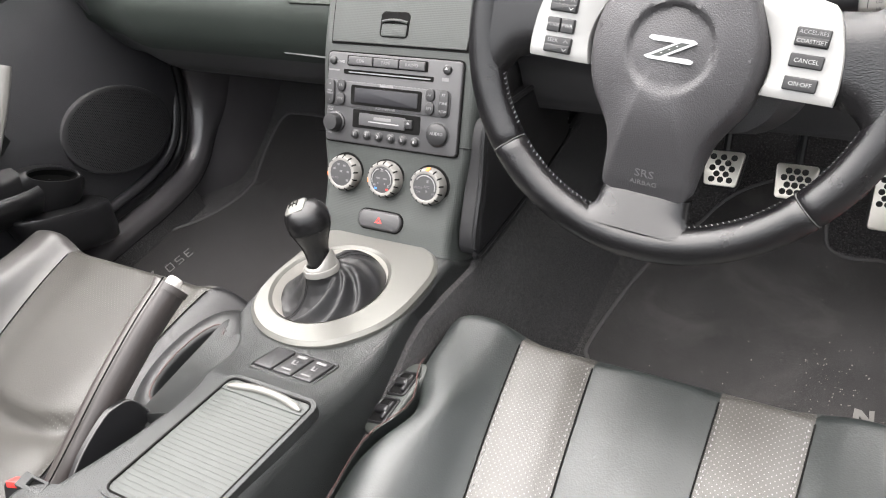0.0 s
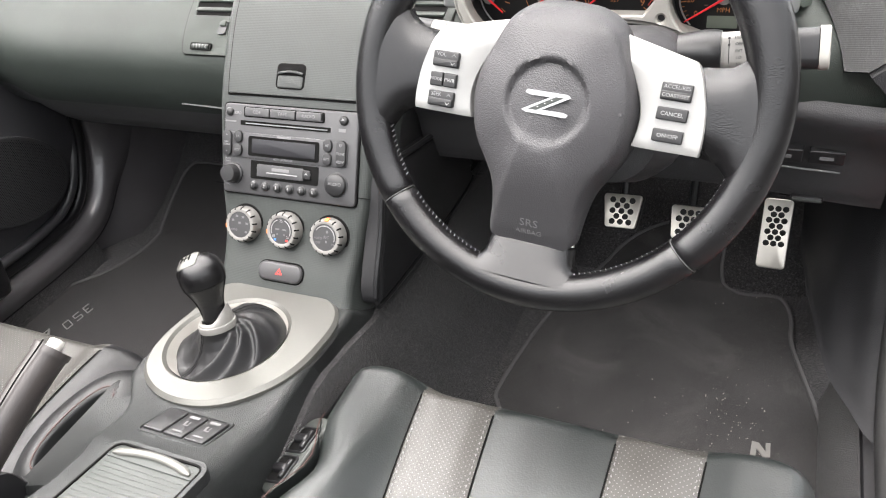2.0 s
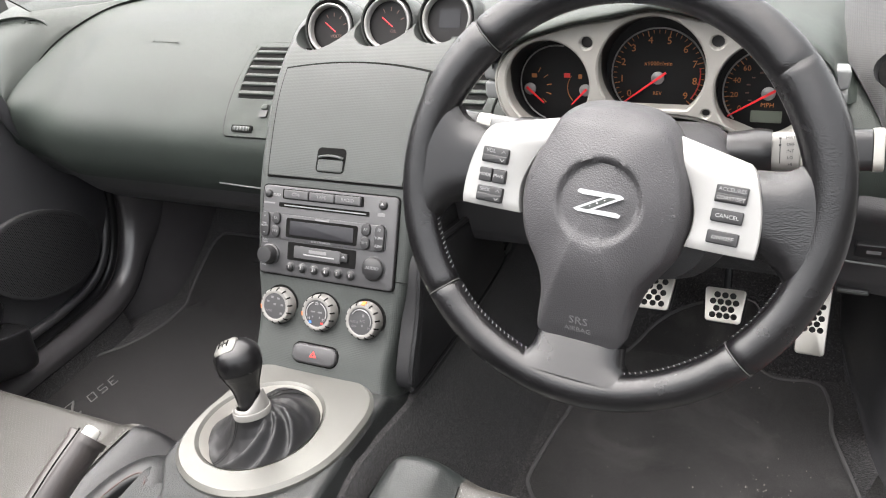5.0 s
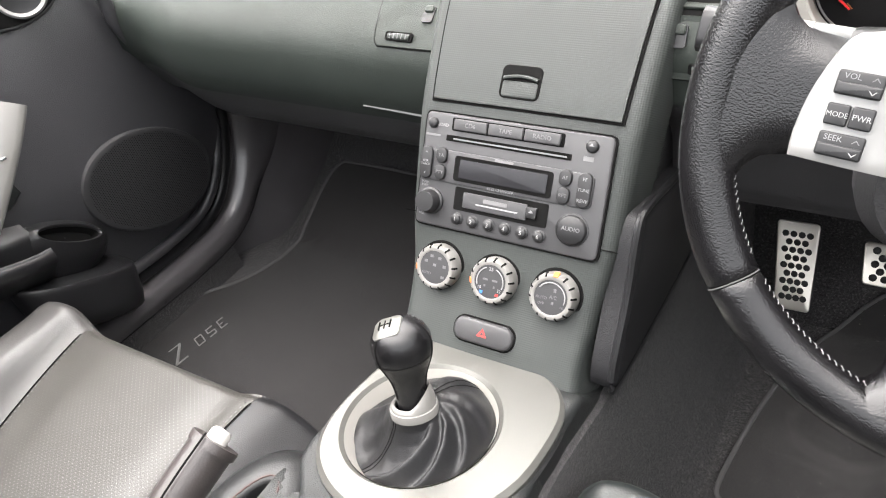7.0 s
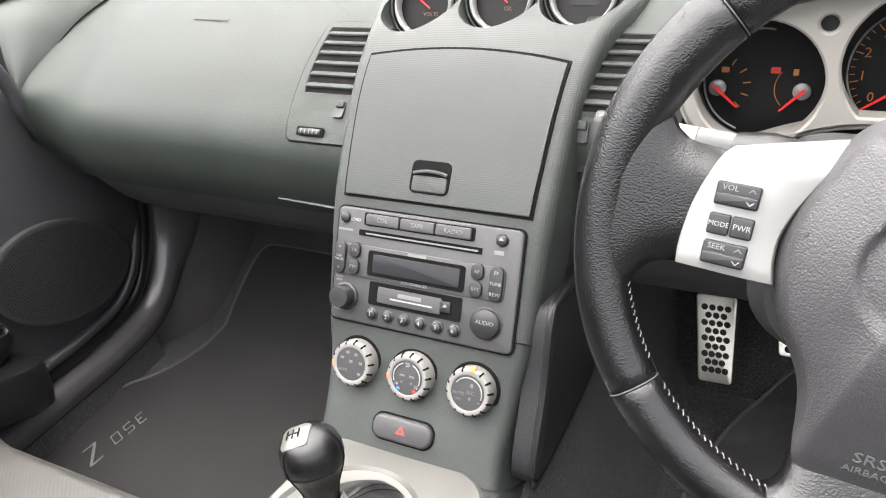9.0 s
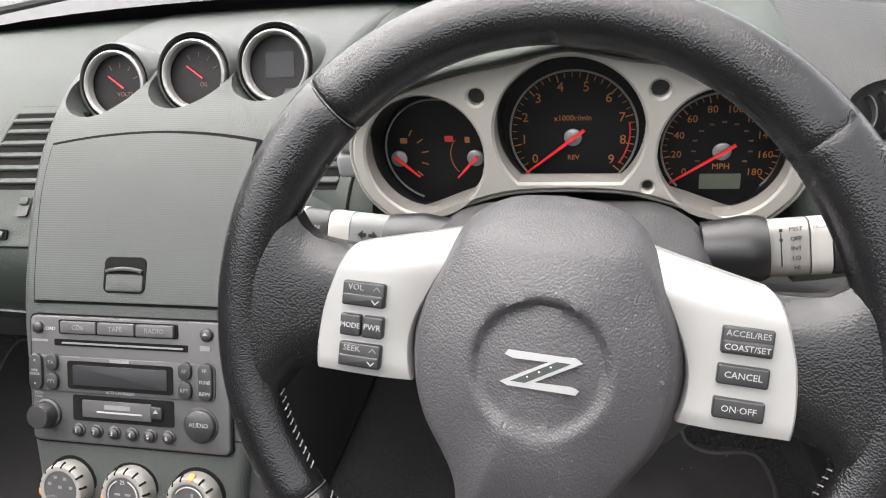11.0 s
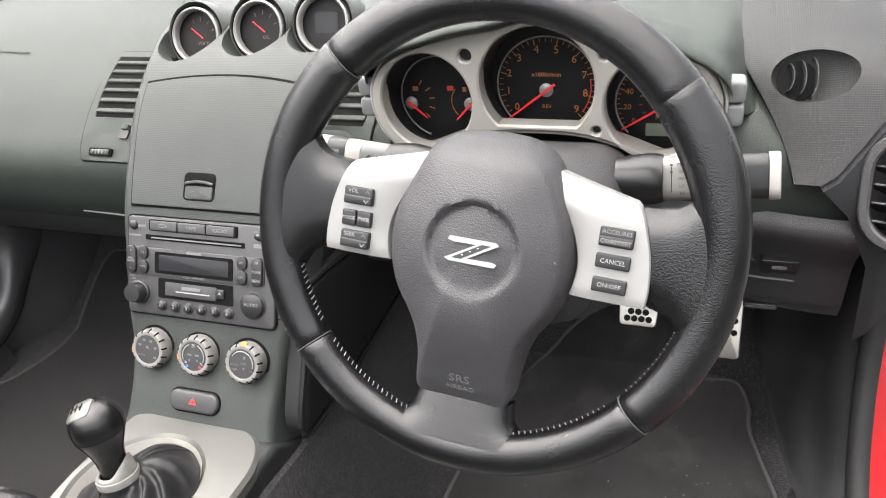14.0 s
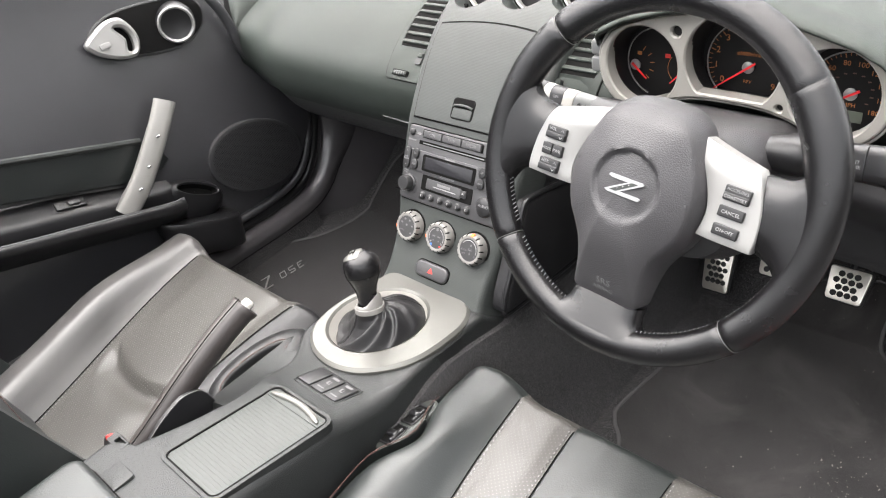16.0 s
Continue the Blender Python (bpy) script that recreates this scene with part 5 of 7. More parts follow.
def stalk(s, label):
    root, tip = Vector((0.501, 0.035, 0.619)), Vector((0.591, 0.037, 0.6265))
    if s < 0:
        root, tip = Vector((0.290, 0.033, 0.6205)), Vector((0.190, 0.037, 0.6295))
    d = (tip - root).normalized()
    x_ax = Vector((0, 0.43, 0.9))
    x_ax = (x_ax - d * x_ax.dot(d)).normalized()
    m = frame_of(root, x_ax, d.cross(x_ax))
    st = thing("wiper_stalk" if s > 0 else "light_stalk", root, label, "stalk", "column stalks")
    e = 0.0 if s > 0 else 0.011
    part("root", lathe([(0.018, -0.03), (0.0205, -0.006), (0.0198 - 0.2 * e, 0.002 + e), (0.0185 - 0.2 * e, 0.006 + e), (0.0003, 0.006 + e)], m, 28), PLASTIC, st, "black round boot")
    o = rrect(0, 0, 0.034, 0.024, 0.009, 5) if s > 0 else rrect(0, 0, 0.032, 0.024, 0.009, 5)
    segs = [("sleeve", 0.005, 0.028, RING), ("band", 0.0285, 0.040, SILVER2), ("switch_ring", 0.0405, 0.056, PLASTIC), ("end_grip", 0.0565, 0.082, PLASTIC), ("end_cap", 0.082, 0.090, SILVER2)] if s > 0 else [("sleeve", 0.015, 0.041, GREYTRIM), ("band", 0.041, 0.056, SILVER2), ("switch_ring", 0.056, 0.074, PLASTIC), ("band", 0.074, 0.084, SILVER2), ("end_grip", 0.084, 0.112, PLASTIC)]
    made = {}
    for nm, a, b, mt in segs:
        sc = 1.0 + 0.06 * (nm == "end_cap")
        made[nm] = part(nm, prism([(x * sc, y * sc) for x, y in o], a, b, m, 0.0012), mt, st, "satin silver" if mt is SILVER else "")
    # markings on the side towards the seat
    face = frame_of(root, d * s, x_ax)
    if face.col[2].to_3d().dot(Vector((0, -1, 0.4))) < 0:
        face = frame_of(root, -d * s, x_ax)
    off = 0.0123
    if s > 0:
        for k, t in enumerate(("MIST", "OFF", "INT", "LO", "HI")):
            words(t, 0.0036, face @ Matrix.Translation((0.0205, 0.0115 - 0.0056 * k, off)), BUTTON, made["sleeve"])
        part("scale_line", box(0.0125, 0.0, off - 0.0002, 0.0007, 0.020, 0.0005, 0.0001, face), BUTTON, made["sleeve"])
        for k in (0, 1):
            part("scale_dot", box(0.0125, 0.0112 - 0.0056 * k, off, 0.0018, 0.0018, 0.0005, 0.0001, face), BUTTON, made["sleeve"])
        words("FRONT", 0.0030, face @ Matrix.Translation((0.0345, 0.012, off)), GREYTRIM, made["band"])
        words("INT\nTIME", 0.0045, face @ Matrix.Translation((0.048, -0.001, off)), WHITE, made["switch_ring"])
    else:
        words("OFF", 0.0046, face @ Matrix.Translation((-0.065, 0.004, off)), WHITE, made["switch_ring"])
        words("OFF", 0.0046, face @ Matrix.Translation((-0.092, 0.004, off)), WHITE, made["end_grip"])
        for x in (-0.065, -0.092):
            part("symbol", plate(disc(x, -0.005, 0.0018, 0.0024, 14), [disc(x, -0.005, 0.0012, 0.0018, 14)], off - 0.0008, off + 0.0002, face), WHITE, st, "white lamp symbol")
            for dy in (-0.0015, 0.0, 0.0015):
                part("symbol", box(x + 0.0034, -0.005 + dy, off, 0.0024, 0.0005, 0.0006, 0.0001, face), WHITE, st)
        for w in (-1, 1):
            arrow = [(-0.0280 + w * u, v) for u, v in ((0.0008, 0.0012), (0.0034, 0.0012), (0.0034, 0.0030), (0.0068, 0.0), (0.0034, -0.0030), (0.0034, -0.0012), (0.0008, -0.0012))]
            part("arrow", prism(arrow if w < 0 else arrow[::-1], off - 0.0008, off + 0.0002, face @ Matrix.Translation((0, 0.003, 0))), BUTTON, made["sleeve"], "dark turn arrow")
    return st


stalk(1, "black and silver wiper stalk with white markings")
stalk(-1, "black and silver light stalk with white markings")
# ---- centre console ----
XL = [(-0.95, -0.072), (-0.60, -0.072), (-0.54, -0.078), (-0.520, -0.080), (-0.510, -0.068), (-0.502, -0.047), (-0.465, -0.035), (-0.43, -0.026), (-0.39, -0.019), (-0.355, -0.019), (-0.31, -0.031), (-0.285, -0.037), (-0.265, -0.050), (-0.243, -0.070), (-0.225, -0.086), (-0.20, -0.091), (-0.17, -0.090), (-0.14, -0.088), (-0.05, -0.086), (0.4, -0.086)]
XR = [(-0.95, 0.118), (-0.60, 0.118), (-0.50, 0.122), (-0.33, 0.126), (-0.26, 0.122), (-0.22, 0.119), (-0.17, 0.1155), (-0.10, 0.1145), (0.0, 0.1165), (0.4, 0.118)]
ZT = [(-0.95, 0.385), (-0.56, 0.384), (-0.487, 0.378), (-0.335, 0.358), (-0.315, 0.347), (-0.29, 0.3365), (-0.262, 0.327), (-0.235, 0.321), (-0.05, 0.3055), (-0.03, 0.285), (0.0, 0.264), (0.4, 0.262)]
console = thing("centre_console", (0.0, -0.3, 0.0), "grained black centre console between the seats", "centre console")


def top_z(y):
    return lerp_table(ZT, y)[0]


CARPET_EDGE = [(-0.95, 0.250), (-0.30, 0.262), (-0.152, 0.290), (-0.085, 0.279), (0.0, 0.262), (0.1, 0.250), (0.65, 0.250)]
rows = []
for i in range(170):
    y = -0.95 + 1.33 * i / 169
    (xl,), (xr,), z = lerp_table(XL, y), lerp_table(XR, y), top_z(y)
    r = 0.010
    q = 0.022 - 0.012 * smoothstep(-0.27, -0.20, y)
    # beside the handbrake's collar the side slopes down to the slot
    g = smoothstep(-0.415, -0.392, y) * smoothstep(-0.215, -0.245, y)
    xs_low = xl + (-0.087 - xl) * g - 0.004 * (1 - g)
    row = [(xs_low - 0.006, y, 0.0), (xs_low, y, 0.26 + 0.064 * g)]
    row += [(xl + r - r * math.cos(radians(a)), y, z - r + r * math.sin(radians(a))) for a in range(0, 91, 18)]
    # a hollow for the gear lever's boot
    hw = 0.074 * math.sqrt(max(0.0, 1 - ((y + 0.148) / 0.079) ** 2))
    dip = 0.035 if hw > 0.02 else 0.0
    cuts = [(-0.002 + u, d) for u, d in ((-hw - 0.006, 0), (-hw - 0.002, dip), (0, dip), (hw + 0.002, dip), (hw + 0.006, 0))] if dip else [(xl + r + (xr - q - xl - r) * t, 0) for t in (0.1, 0.3, 0.5, 0.7, 0.9)]
    row += [(x, y, z - d) for x, d in cuts]
    row += [(xr - q + q * math.sin(radians(a)), y, z - q + q * math.cos(radians(a))) for a in range(0, 91, 15)]
    row += [(xr + 0.001, y, 0.262), (xr + 0.002, y, 0.220)]
    rows.append(row)
part("body", loft(rows), CONSOLE, console)
ledge = [[(-0.125 + 0.02 * math.sin(t), y, 0.0), (-0.125, y, 0.285), (-0.115, y, 0.295), (-0.05, y, 0.298), (-0.03, y, 0.29)] for y, t in ((-0.62, 0), (-0.5, 0.1), (-0.4, 0.2), (-0.3, 0.2), (-0.24, 0.1))]
part("handbrake_ledge", loft(ledge), CONSOLE, console)


part("bracket", box(-0.058, -0.388, 0.318, 0.030, 0.026, 0.010, 0.003, pose(0, 0, 0)), CONSOLE, console, "small grained bracket")
part("bracket_hole", prism(disc(-0.060, -0.391, 0.0075, 0.0055, 16), 0.315, 0.3236, Matrix.Identity(4)), GAP, console)
part("clip_frame", plate(rrect(-0.066, -0.512, 0.034, 0.015, 0.002), [rrect(-0.062, -0.511, 0.018, 0.007, 0.001)], 0.360, 0.3805, Matrix.Identity(4), 0.0006), CONSOLE, console)
part("clip_slot", prism(rrect(-0.062, -0.511, 0.019, 0.008, 0.001), 0.355, 0.376, Matrix.Identity(4)), GAP, console)


# seat heater switches
m = frame_of((0.0485, -0.2835, 0.3345), (1, 0.0, -0.02), (0.08, 1, -0.33))
sw = thing("switch_panel", m.translation, "three black seat-heater switches set in the console", "switch panel")
part("frame", prism(rrect(0, 0, 0.0785, 0.044, 0.004), -0.012, 0.0006, m, 0.0003), PLASTIC, sw)
part("groove", plate(rrect(0, 0, 0.0840, 0.0500, 0.006), [rrect(0, 0, 0.0790, 0.0445, 0.004)], -0.012, 0.0020, m, 0.0008), CONSOLE, sw, "raised black rim")
for k in range(3):
    x = -0.0258 + 0.0258 * k
    b = part("switch", prism(rrect(x, 0, 0.0238, 0.0385, 0.002), 0.0, 0.0034, m, 0.0014), BUTTON, sw, "blank switch cover" if k == 0 else "seat heater switch")
    if k:
        part("lamp", prism(rrect(x, 0.0130, 0.0125, 0.0040, 0.001), 0.002, 0.0038, m), KNOBPRINT, b, "pale lamp window")
        part("symbol", prism([(x - 0.0028, 0.0060), (x - 0.0040, 0.0045), (x - 0.0022, -0.0020), (x + 0.0030, -0.0020), (x + 0.0042, -0.0005), (x - 0.0006, -0.0002), (x - 0.0014, 0.0055)], 0.002, 0.0037, m), KNOBPRINT, b, "pale seat symbol")
        part("symbol", prism(rrect(x + 0.0020, 0.0030, 0.0008, 0.0040, 0.0003), 0.002, 0.0037, m), KNOBPRINT, b)
        part("symbol", prism(rrect(x, -0.0120, 0.0120, 0.0022, 0.0004), 0.002, 0.0037, m), KNOBPRINT, b)

# tambour lid of the cup holder
m = frame_of((0.0615, -0.411, 0.3693), (1, 0.0, 0), (0.075, 1, -0.12))
cup = thing("cup_holder_lid", m.translation, "ribbed grey sliding lid over the cup holder, closed", "lid")
part("surround", plate(rrect(0, 0, 0.116, 0.168, 0.014), [rrect(0, 0, 0.104, 0.156, 0.009)], -0.012, 0.0008, m, 0.0004), CONSOLE, cup)
part("groove", plate(rrect(0, 0, 0.1065, 0.1585, 0.010), [rrect(0, 0, 0.1025, 0.1545, 0.008)], -0.012, 0.0011, m), GAP, cup)
part("bed", prism(rrect(0, 0, 0.106, 0.158, 0.009), -0.014, -0.0007, m), LIDGREY, cup)
for k in range(26):
    y = -0.075 + 0.0053 * k
    part("slat", prism(rrect(0, y, 0.102, 0.00512, 0.0002, 1), -0.0045, -0.0004, m, 0.0001), LIDGREY, cup)
part("grip_slat", prism(rrect(0, 0.0655, 0.102, 0.009, 0.002), -0.0045, 0.0006, m, 0.001), LIDGREY, cup)
grip = [m @ Vector((x, 0.0655 + 0.008 * (1 - (x / 0.046) ** 2), 0.0015)) for x in [-0.046 + 0.092 * k / 12 for k in range(13)]]
part("grip", tube(grip, [0.0015] + [0.0045] * 11 + [0.0015], 10, flat=0.7), PLATE, cup, "curved silver finger grip")

# armrest box behind it
bx = thing("armrest_box", (0, -0.75, 0.2), "black leather-topped armrest box on the console", "armrest")
part("lid", prism(rrect(0.030, -0.755, 0.177, 0.40, 0.02, 5), 0.384, 0.412, Matrix.Identity(4), 0.010), LEATHER, bx, "padded lid")
part("gap", prism(rrect(0.030, -0.754, 0.178, 0.404, 0.02, 5), 0.375, 0.3865, Matrix.Identity(4)), GAP, bx)
part("latch", prism(rrect(-0.012, -0.541, 0.036, 0.03, 0.003), 0.372, 0.3856, Matrix.Identity(4), 0.0006), CONSOLE, bx, "push latch")

# ---- gear lever ----
MP = frame_of((0, -0.05, 0.2975), (1, 0, 0), (0, 1, -0.11))
o_plate = [tuple(v.to_2d()) for v in ring_spline([(x, y, 0) for x, y in ((0.0, 0.010), (0.060, 0.010), (0.082, 0.004), (0.0985, -0.010), (0.1095, -0.032), (0.1135, -0.062), (0.1105, -0.117), (0.094, -0.158), (0.060, -0.193), (0.018, -0.207), (-0.026, -0.201), (-0.062, -0.178), (-0.081, -0.145), (-0.0865, -0.105), (-0.085, -0.068), (-0.082, -0.030), (-0.078, 0.000), (-0.050, 0.010))], 4)][::-1]
HC = (-0.002, -0.098)
o_hole = disc(*HC, 0.0690, 0.0755, 56)
trim = thing("shifter_trim", (0, -0.15, 0.3), "satin silver oval trim plate round the gear lever", "trim plate")
part("skirt", plate(inset(o_plate, -0.0025), [inset(o_hole[::-1], 0.0)[::-1]], -0.03, 0.0020, MP, 0.002), CORNER, trim, "dark woven skirt under the plate")
part("plate", plate(o_plate, [o_hole], 0.0005, 0.0125, MP, 0.0045), PLATE, trim)
rows = [[MP @ Vector((HC[0] + (0.0690 - d) * math.cos(radians(a)), HC[1] + (0.0755 - d) * math.sin(radians(a)), h)) for a in range(0, 360, 6)] for d, h in ((0.0, 0.010), (0.002, 0.006), (0.006, -0.002), (0.008, -0.006))]
part("inner_lip", loft(rows, closed=True), SILVER2, trim)
part("well_floor", prism(disc(*HC, 0.068, 0.0745, 40), -0.03, -0.016, MP), GAP, trim)
lever = thing("gear_lever", (0.0, -0.15, 0.32), "black leather gear lever with a gathered boot", "gear lever")
base_c, col_c = Vector((-0.002, -0.147, 0.312)), Vector((0.0035, -0.157, 0.3580))
# folds of the boot: angle at the foot, twist towards the collar, width, height
FOLDS = [(-2.00, 1.75, 0.24, 0.0125), (-1.30, 1.60, 0.20, 0.0125), (-0.62, 1.35, 0.22, 0.0120), (0.15, 1.00, 0.30, 0.0090), (1.20, 0.30, 0.36, 0.0110), (2.55, -0.2, 0.42, -0.0100), (3.35, -0.35, 0.26, 0.0100), (3.95, 0.0, 0.30, -0.0100)]
rows = []
for i in range(41):
    t = i / 40
    c = base_c.lerp(col_c, t**1.3)
    row = []
    for k in range(144):
        a = 2 * math.pi * k / 144
        rr, zz = lerp_table([(0.0, 0.0690, -0.014), (0.08, 0.0675, -0.008), (0.20, 0.0630, -0.004), (0.36, 0.0545, 0.001), (0.55, 0.0430, 0.010), (0.75, 0.0320, 0.022), (0.9, 0.0245, 0.034), (1.0, 0.0215, 0.043)], t)
        bell = math.sin(math.pi * min(1.0, t * 1.02)) ** 1.1
        lift = bell * (0.005 + 0.010 * math.cos(a - 0.6))
        for a0, tw, w, h in FOLDS:
            off = (a - a0 - tw * t + math.pi) % (2 * math.pi) - math.pi
            lift += h * bell * math.exp(-((off / (w * (0.6 if off < 0 else 1.25))) ** 2))
        crease = bell * 0.00025 * math.sin(17 * a + 13 * t)
        y = c.y + rr * 1.08 * (1 - 0.07 * t) * math.sin(a)
        row.append(Vector((c.x + rr * math.cos(a), y, base_c.z + zz + lift + crease - 0.11 * (1 - t) * (y - base_c.y))))
    rows.append(row)
part("boot", loft(rows, closed=True), BOOT, lever, "gathered leather boot", smooth=70)
for a0, tw in ((4.25, 0.15), (1.15, 0.10)):
    for side in (-0.035, 0.035):
        line = []
        for i in range(1, 40):
            u = ((a0 + side * (1 + i / 40) + tw * i / 40) % (2 * math.pi)) / (2 * math.pi) * 144
            line.append(rows[i][int(u) % 144].lerp(rows[i][(int(u) + 1) % 144], u % 1) + Vector((0, 0, 0.0003)))
        part("boot_seam", tube(line, 0.00035, 5), GAP, lever)
axis = Vector((-0.012, 0.017, 0.075)).normalized()
MG = frame_of(col_c, Vector((1, 0, 0)) - axis * axis.x, axis.cross(Vector((1, 0, 0)))) @ Matrix.Diagonal((1.04, 1.04, 0.955, 1))
rows = []
for r, h, tongue in ((0.0226, -0.008, 0.0), (0.0228, -0.003, 0.0), (0.0222, -0.0005, 0.0), (0.0212, 0.0, 0.0), (0.0206, 0.0020, 0.35), (0.0192, 0.0035, 0.8), (0.0178, 0.0040, 1.0), (0.0166, 0.0025, 0.95)):
    rows.append([MG @ Vector((0.92 * r * math.cos(radians(a)), 0.92 * r * math.sin(radians(a)), h + 0.016 * tongue * max(0.0, math.cos(radians(a - 22))) ** 1.4)) for a in range(0, 360, 8)])
part("collar", loft(rows, closed=True), RING, lever, "slanted silver-grey collar")
MKN = MG @ Matrix.Translation((0, 0, 0.0615)) @ pose(0, 0, 0, 17, -17, 18)
kn = part("knob", lathe([(0.0132, 0.002), (0.0134, 0.012), (0.0142, 0.022), (0.0164, 0.032), (0.0200, 0.0415), (0.0234, 0.0500), (0.0253, 0.0595), (0.0248, 0.0690), (0.0214, 0.077), (0.0158, 0.083), (0.008, 0.0862), (0.0005, 0.0872)], MG, 36), RIM, lever, "worn leather knob")
for az in (20, 250):
    part("stitch_line", tube([MG @ Vector((r * math.cos(radians(az)), r * math.sin(radians(az)), h)) for r, h in ((0.0136, 0.012), (0.0144, 0.022), (0.0166, 0.032), (0.0202, 0.0415), (0.0236, 0.050), (0.0255, 0.0595), (0.025, 0.069), (0.0216, 0.077), (0.0160, 0.0832))], 0.0005, 5), GAP, kn)
part("stitch_line", tube([MG @ Vector((0.0238 * math.cos(radians(a)), 0.0238 * math.sin(radians(a)), 0.0505 + 0.002 * math.cos(radians(a)))) for a in range(0, 360, 8)], 0.0005, 5, closed=True), GAP, kn)
# a rounded rectangle laid over the ball of the knob
rows = []
for sc, drop in ((1.02, 0.003), (1.0, 0.0), (0.8, 0.0), (0.55, 0.0), (0.3, 0.0), (0.05, 0.0)):
    rows.append([MKN @ Vector((x * sc, y * sc, math.sqrt(0.0274**2 - (x * sc) ** 2 - (y * sc) ** 2) - drop)) for x, y in rrect(0, 0, 0.0245, 0.0235, 0.005, 4)])
part("shift_pattern", loft(rows, closed=True, caps=True), PLATE, kn, "silver shift pattern plate")
MGP = MKN @ Matrix.Translation((0, 0, 0.0272))
for x in (-0.005, 0, 0.005):
    part("pattern_bar", box(x, 0, 0, 0.0009, 0.009, 0.0012, 0.0002, MGP), GAP, kn)
part("pattern_bar", box(0, 0, 0, 0.010, 0.0009, 0.0012, 0.0002, MGP), GAP, kn)

# ---- handbrake ----
brake = thing("handbrake", (-0.09, -0.48, 0.3), "black leather handbrake lever with a pale release button", "handbrake")
path = spline([(-0.100, -0.56, 0.30), (-0.099, -0.50, 0.318), (-0.096, -0.46, 0.338), (-0.090, -0.40, 0.372), (-0.082, -0.34, 0.404), (-0.0745, -0.296, 0.4245)], 6)
part("grip", tube(path, [0.0145 + 0.0024 * smoothstep(4, 20, i) for i in range(len(path))], 16, flat=1.1), GRIP, brake, "stitched leather grip")
d = (path[-1] - path[-2]).normalized()
part("tip_ring", tube([path[-1] - d * 0.004, path[-1] + d * 0.003], 0.0196, 18), GRIP, brake)
part("release_button", tube([path[-1], path[-1] + d * 0.010, path[-1] + d * 0.0125, path[-1] + d * 0.013], [0.0085, 0.0082, 0.006, 0.001], 16), BUTTON_WHITE, brake, "pale release button")
part("grip_seam", tube([p + Vector((0.006, -0.004, 0.0196 + 0.002 * smoothstep(4, 20, i))) for i, p in enumerate(path[4:])], 0.0009, 5), GAP, brake)
part("boot", loft([[(-0.10 + rx * math.cos(radians(a)), yc + ry * math.sin(radians(a)), z) for a in range(0, 360, 15)] for rx, ry, yc, z in ((0.024, 0.09, -0.46, 0.292), (0.022, 0.08, -0.47, 0.305), (0.016, 0.05, -0.49, 0.318), (0.012, 0.03, -0.50, 0.325))], closed=True), LEATHER, brake, "leather boot")


# smooth guard between the lever and the console
guard = [tuple(v.to_2d()) for v in spline([(-0.384, 0.290, 0), (-0.388, 0.335, 0), (-0.397, 0.361, 0), (-0.414, 0.370, 0), (-0.430, 0.370, 0), (-0.459, 0.360, 0), (-0.482, 0.347, 0), (-0.520, 0.320, 0)], 4)] + [(-0.520, 0.28), (-0.384, 0.28)]
MGU = Matrix(((0, 0, 1, -0.074), (1, 0, 0, 0), (0, 1, 0, 0), (0, 0, 0, 1)))
part("guard", prism(guard if sum(a[0] * b[1] - b[0] * a[1] for a, b in zip(guard, guard[1:] + guard[:1])) > 0 else guard[::-1], 0.0, 0.006, MGU, 0.002), PLASTIC, brake, "smooth black guard beside the lever")
# highlight on the guard's rim, painted as a thin pale tube
part("guard_glint", tube([MGU @ Vector((*q, 0.006)) for q in guard[3:-3]], 0.0009, 6), BINDING, brake, "pale line painted as the light on the guard's edge")


# leather collar in front of it, with a stitched slot
def oval(cx, cy, hx, hy, z, dz=0.0):
    return [Vector((cx + hx * math.cos(radians(a)), cy + hy * math.sin(radians(a)), z + dz * math.sin(radians(a)))) for a in range(0, 360, 10)]


collar_rows = [oval(-0.098, -0.300, 0.058, 0.098, 0.270), oval(-0.098, -0.300, 0.056, 0.095, 0.290), oval(-0.096, -0.301, 0.050, 0.089, 0.304), oval(-0.094, -0.303, 0.041, 0.080, 0.315), oval(-0.091, -0.306, 0.030, 0.068, 0.3205), oval(-0.089, -0.310, 0.0205, 0.057, 0.321), oval(-0.089, -0.311, 0.0175, 0.053, 0.317), oval(-0.089, -0.311, 0.0150, 0.050, 0.295)]
part("collar", loft(collar_rows, closed=True), COLLAR, brake, "leather collar with a slot", smooth=70)
part("slot", loft([oval(-0.089, -0.311, 0.0175, 0.053, 0.302), oval(-0.089, -0.311, 0.001, 0.005, 0.302)], closed=True), GAP, brake)
part("slot_stitch", tube(oval(-0.0893, -0.310, 0.0215, 0.0585, 0.3213), 0.0008, 5, closed=True), STITCH_RED, brake, "dark red stitching")


# seat belt buckle between the passenger seat and the console
MBU = frame_of((-0.128, -0.524, 0.300), (0.95, 0.30, 0), (-0.10, 0.20, 0.30))
buckle = thing("seat_belt_buckle", MBU.translation, "black seat belt buckle with a red release button", "buckle")
part("body", prism(rrect(0, 0, 0.024, 0.080, 0.006), -0.007, 0.007, MBU, 0.003), PLASTIC, buckle)
part("release_button", prism(rrect(0, 0.0375, 0.014, 0.007, 0.002), -0.0045, 0.0078, MBU, 0.001), RED, buckle, "red release button")


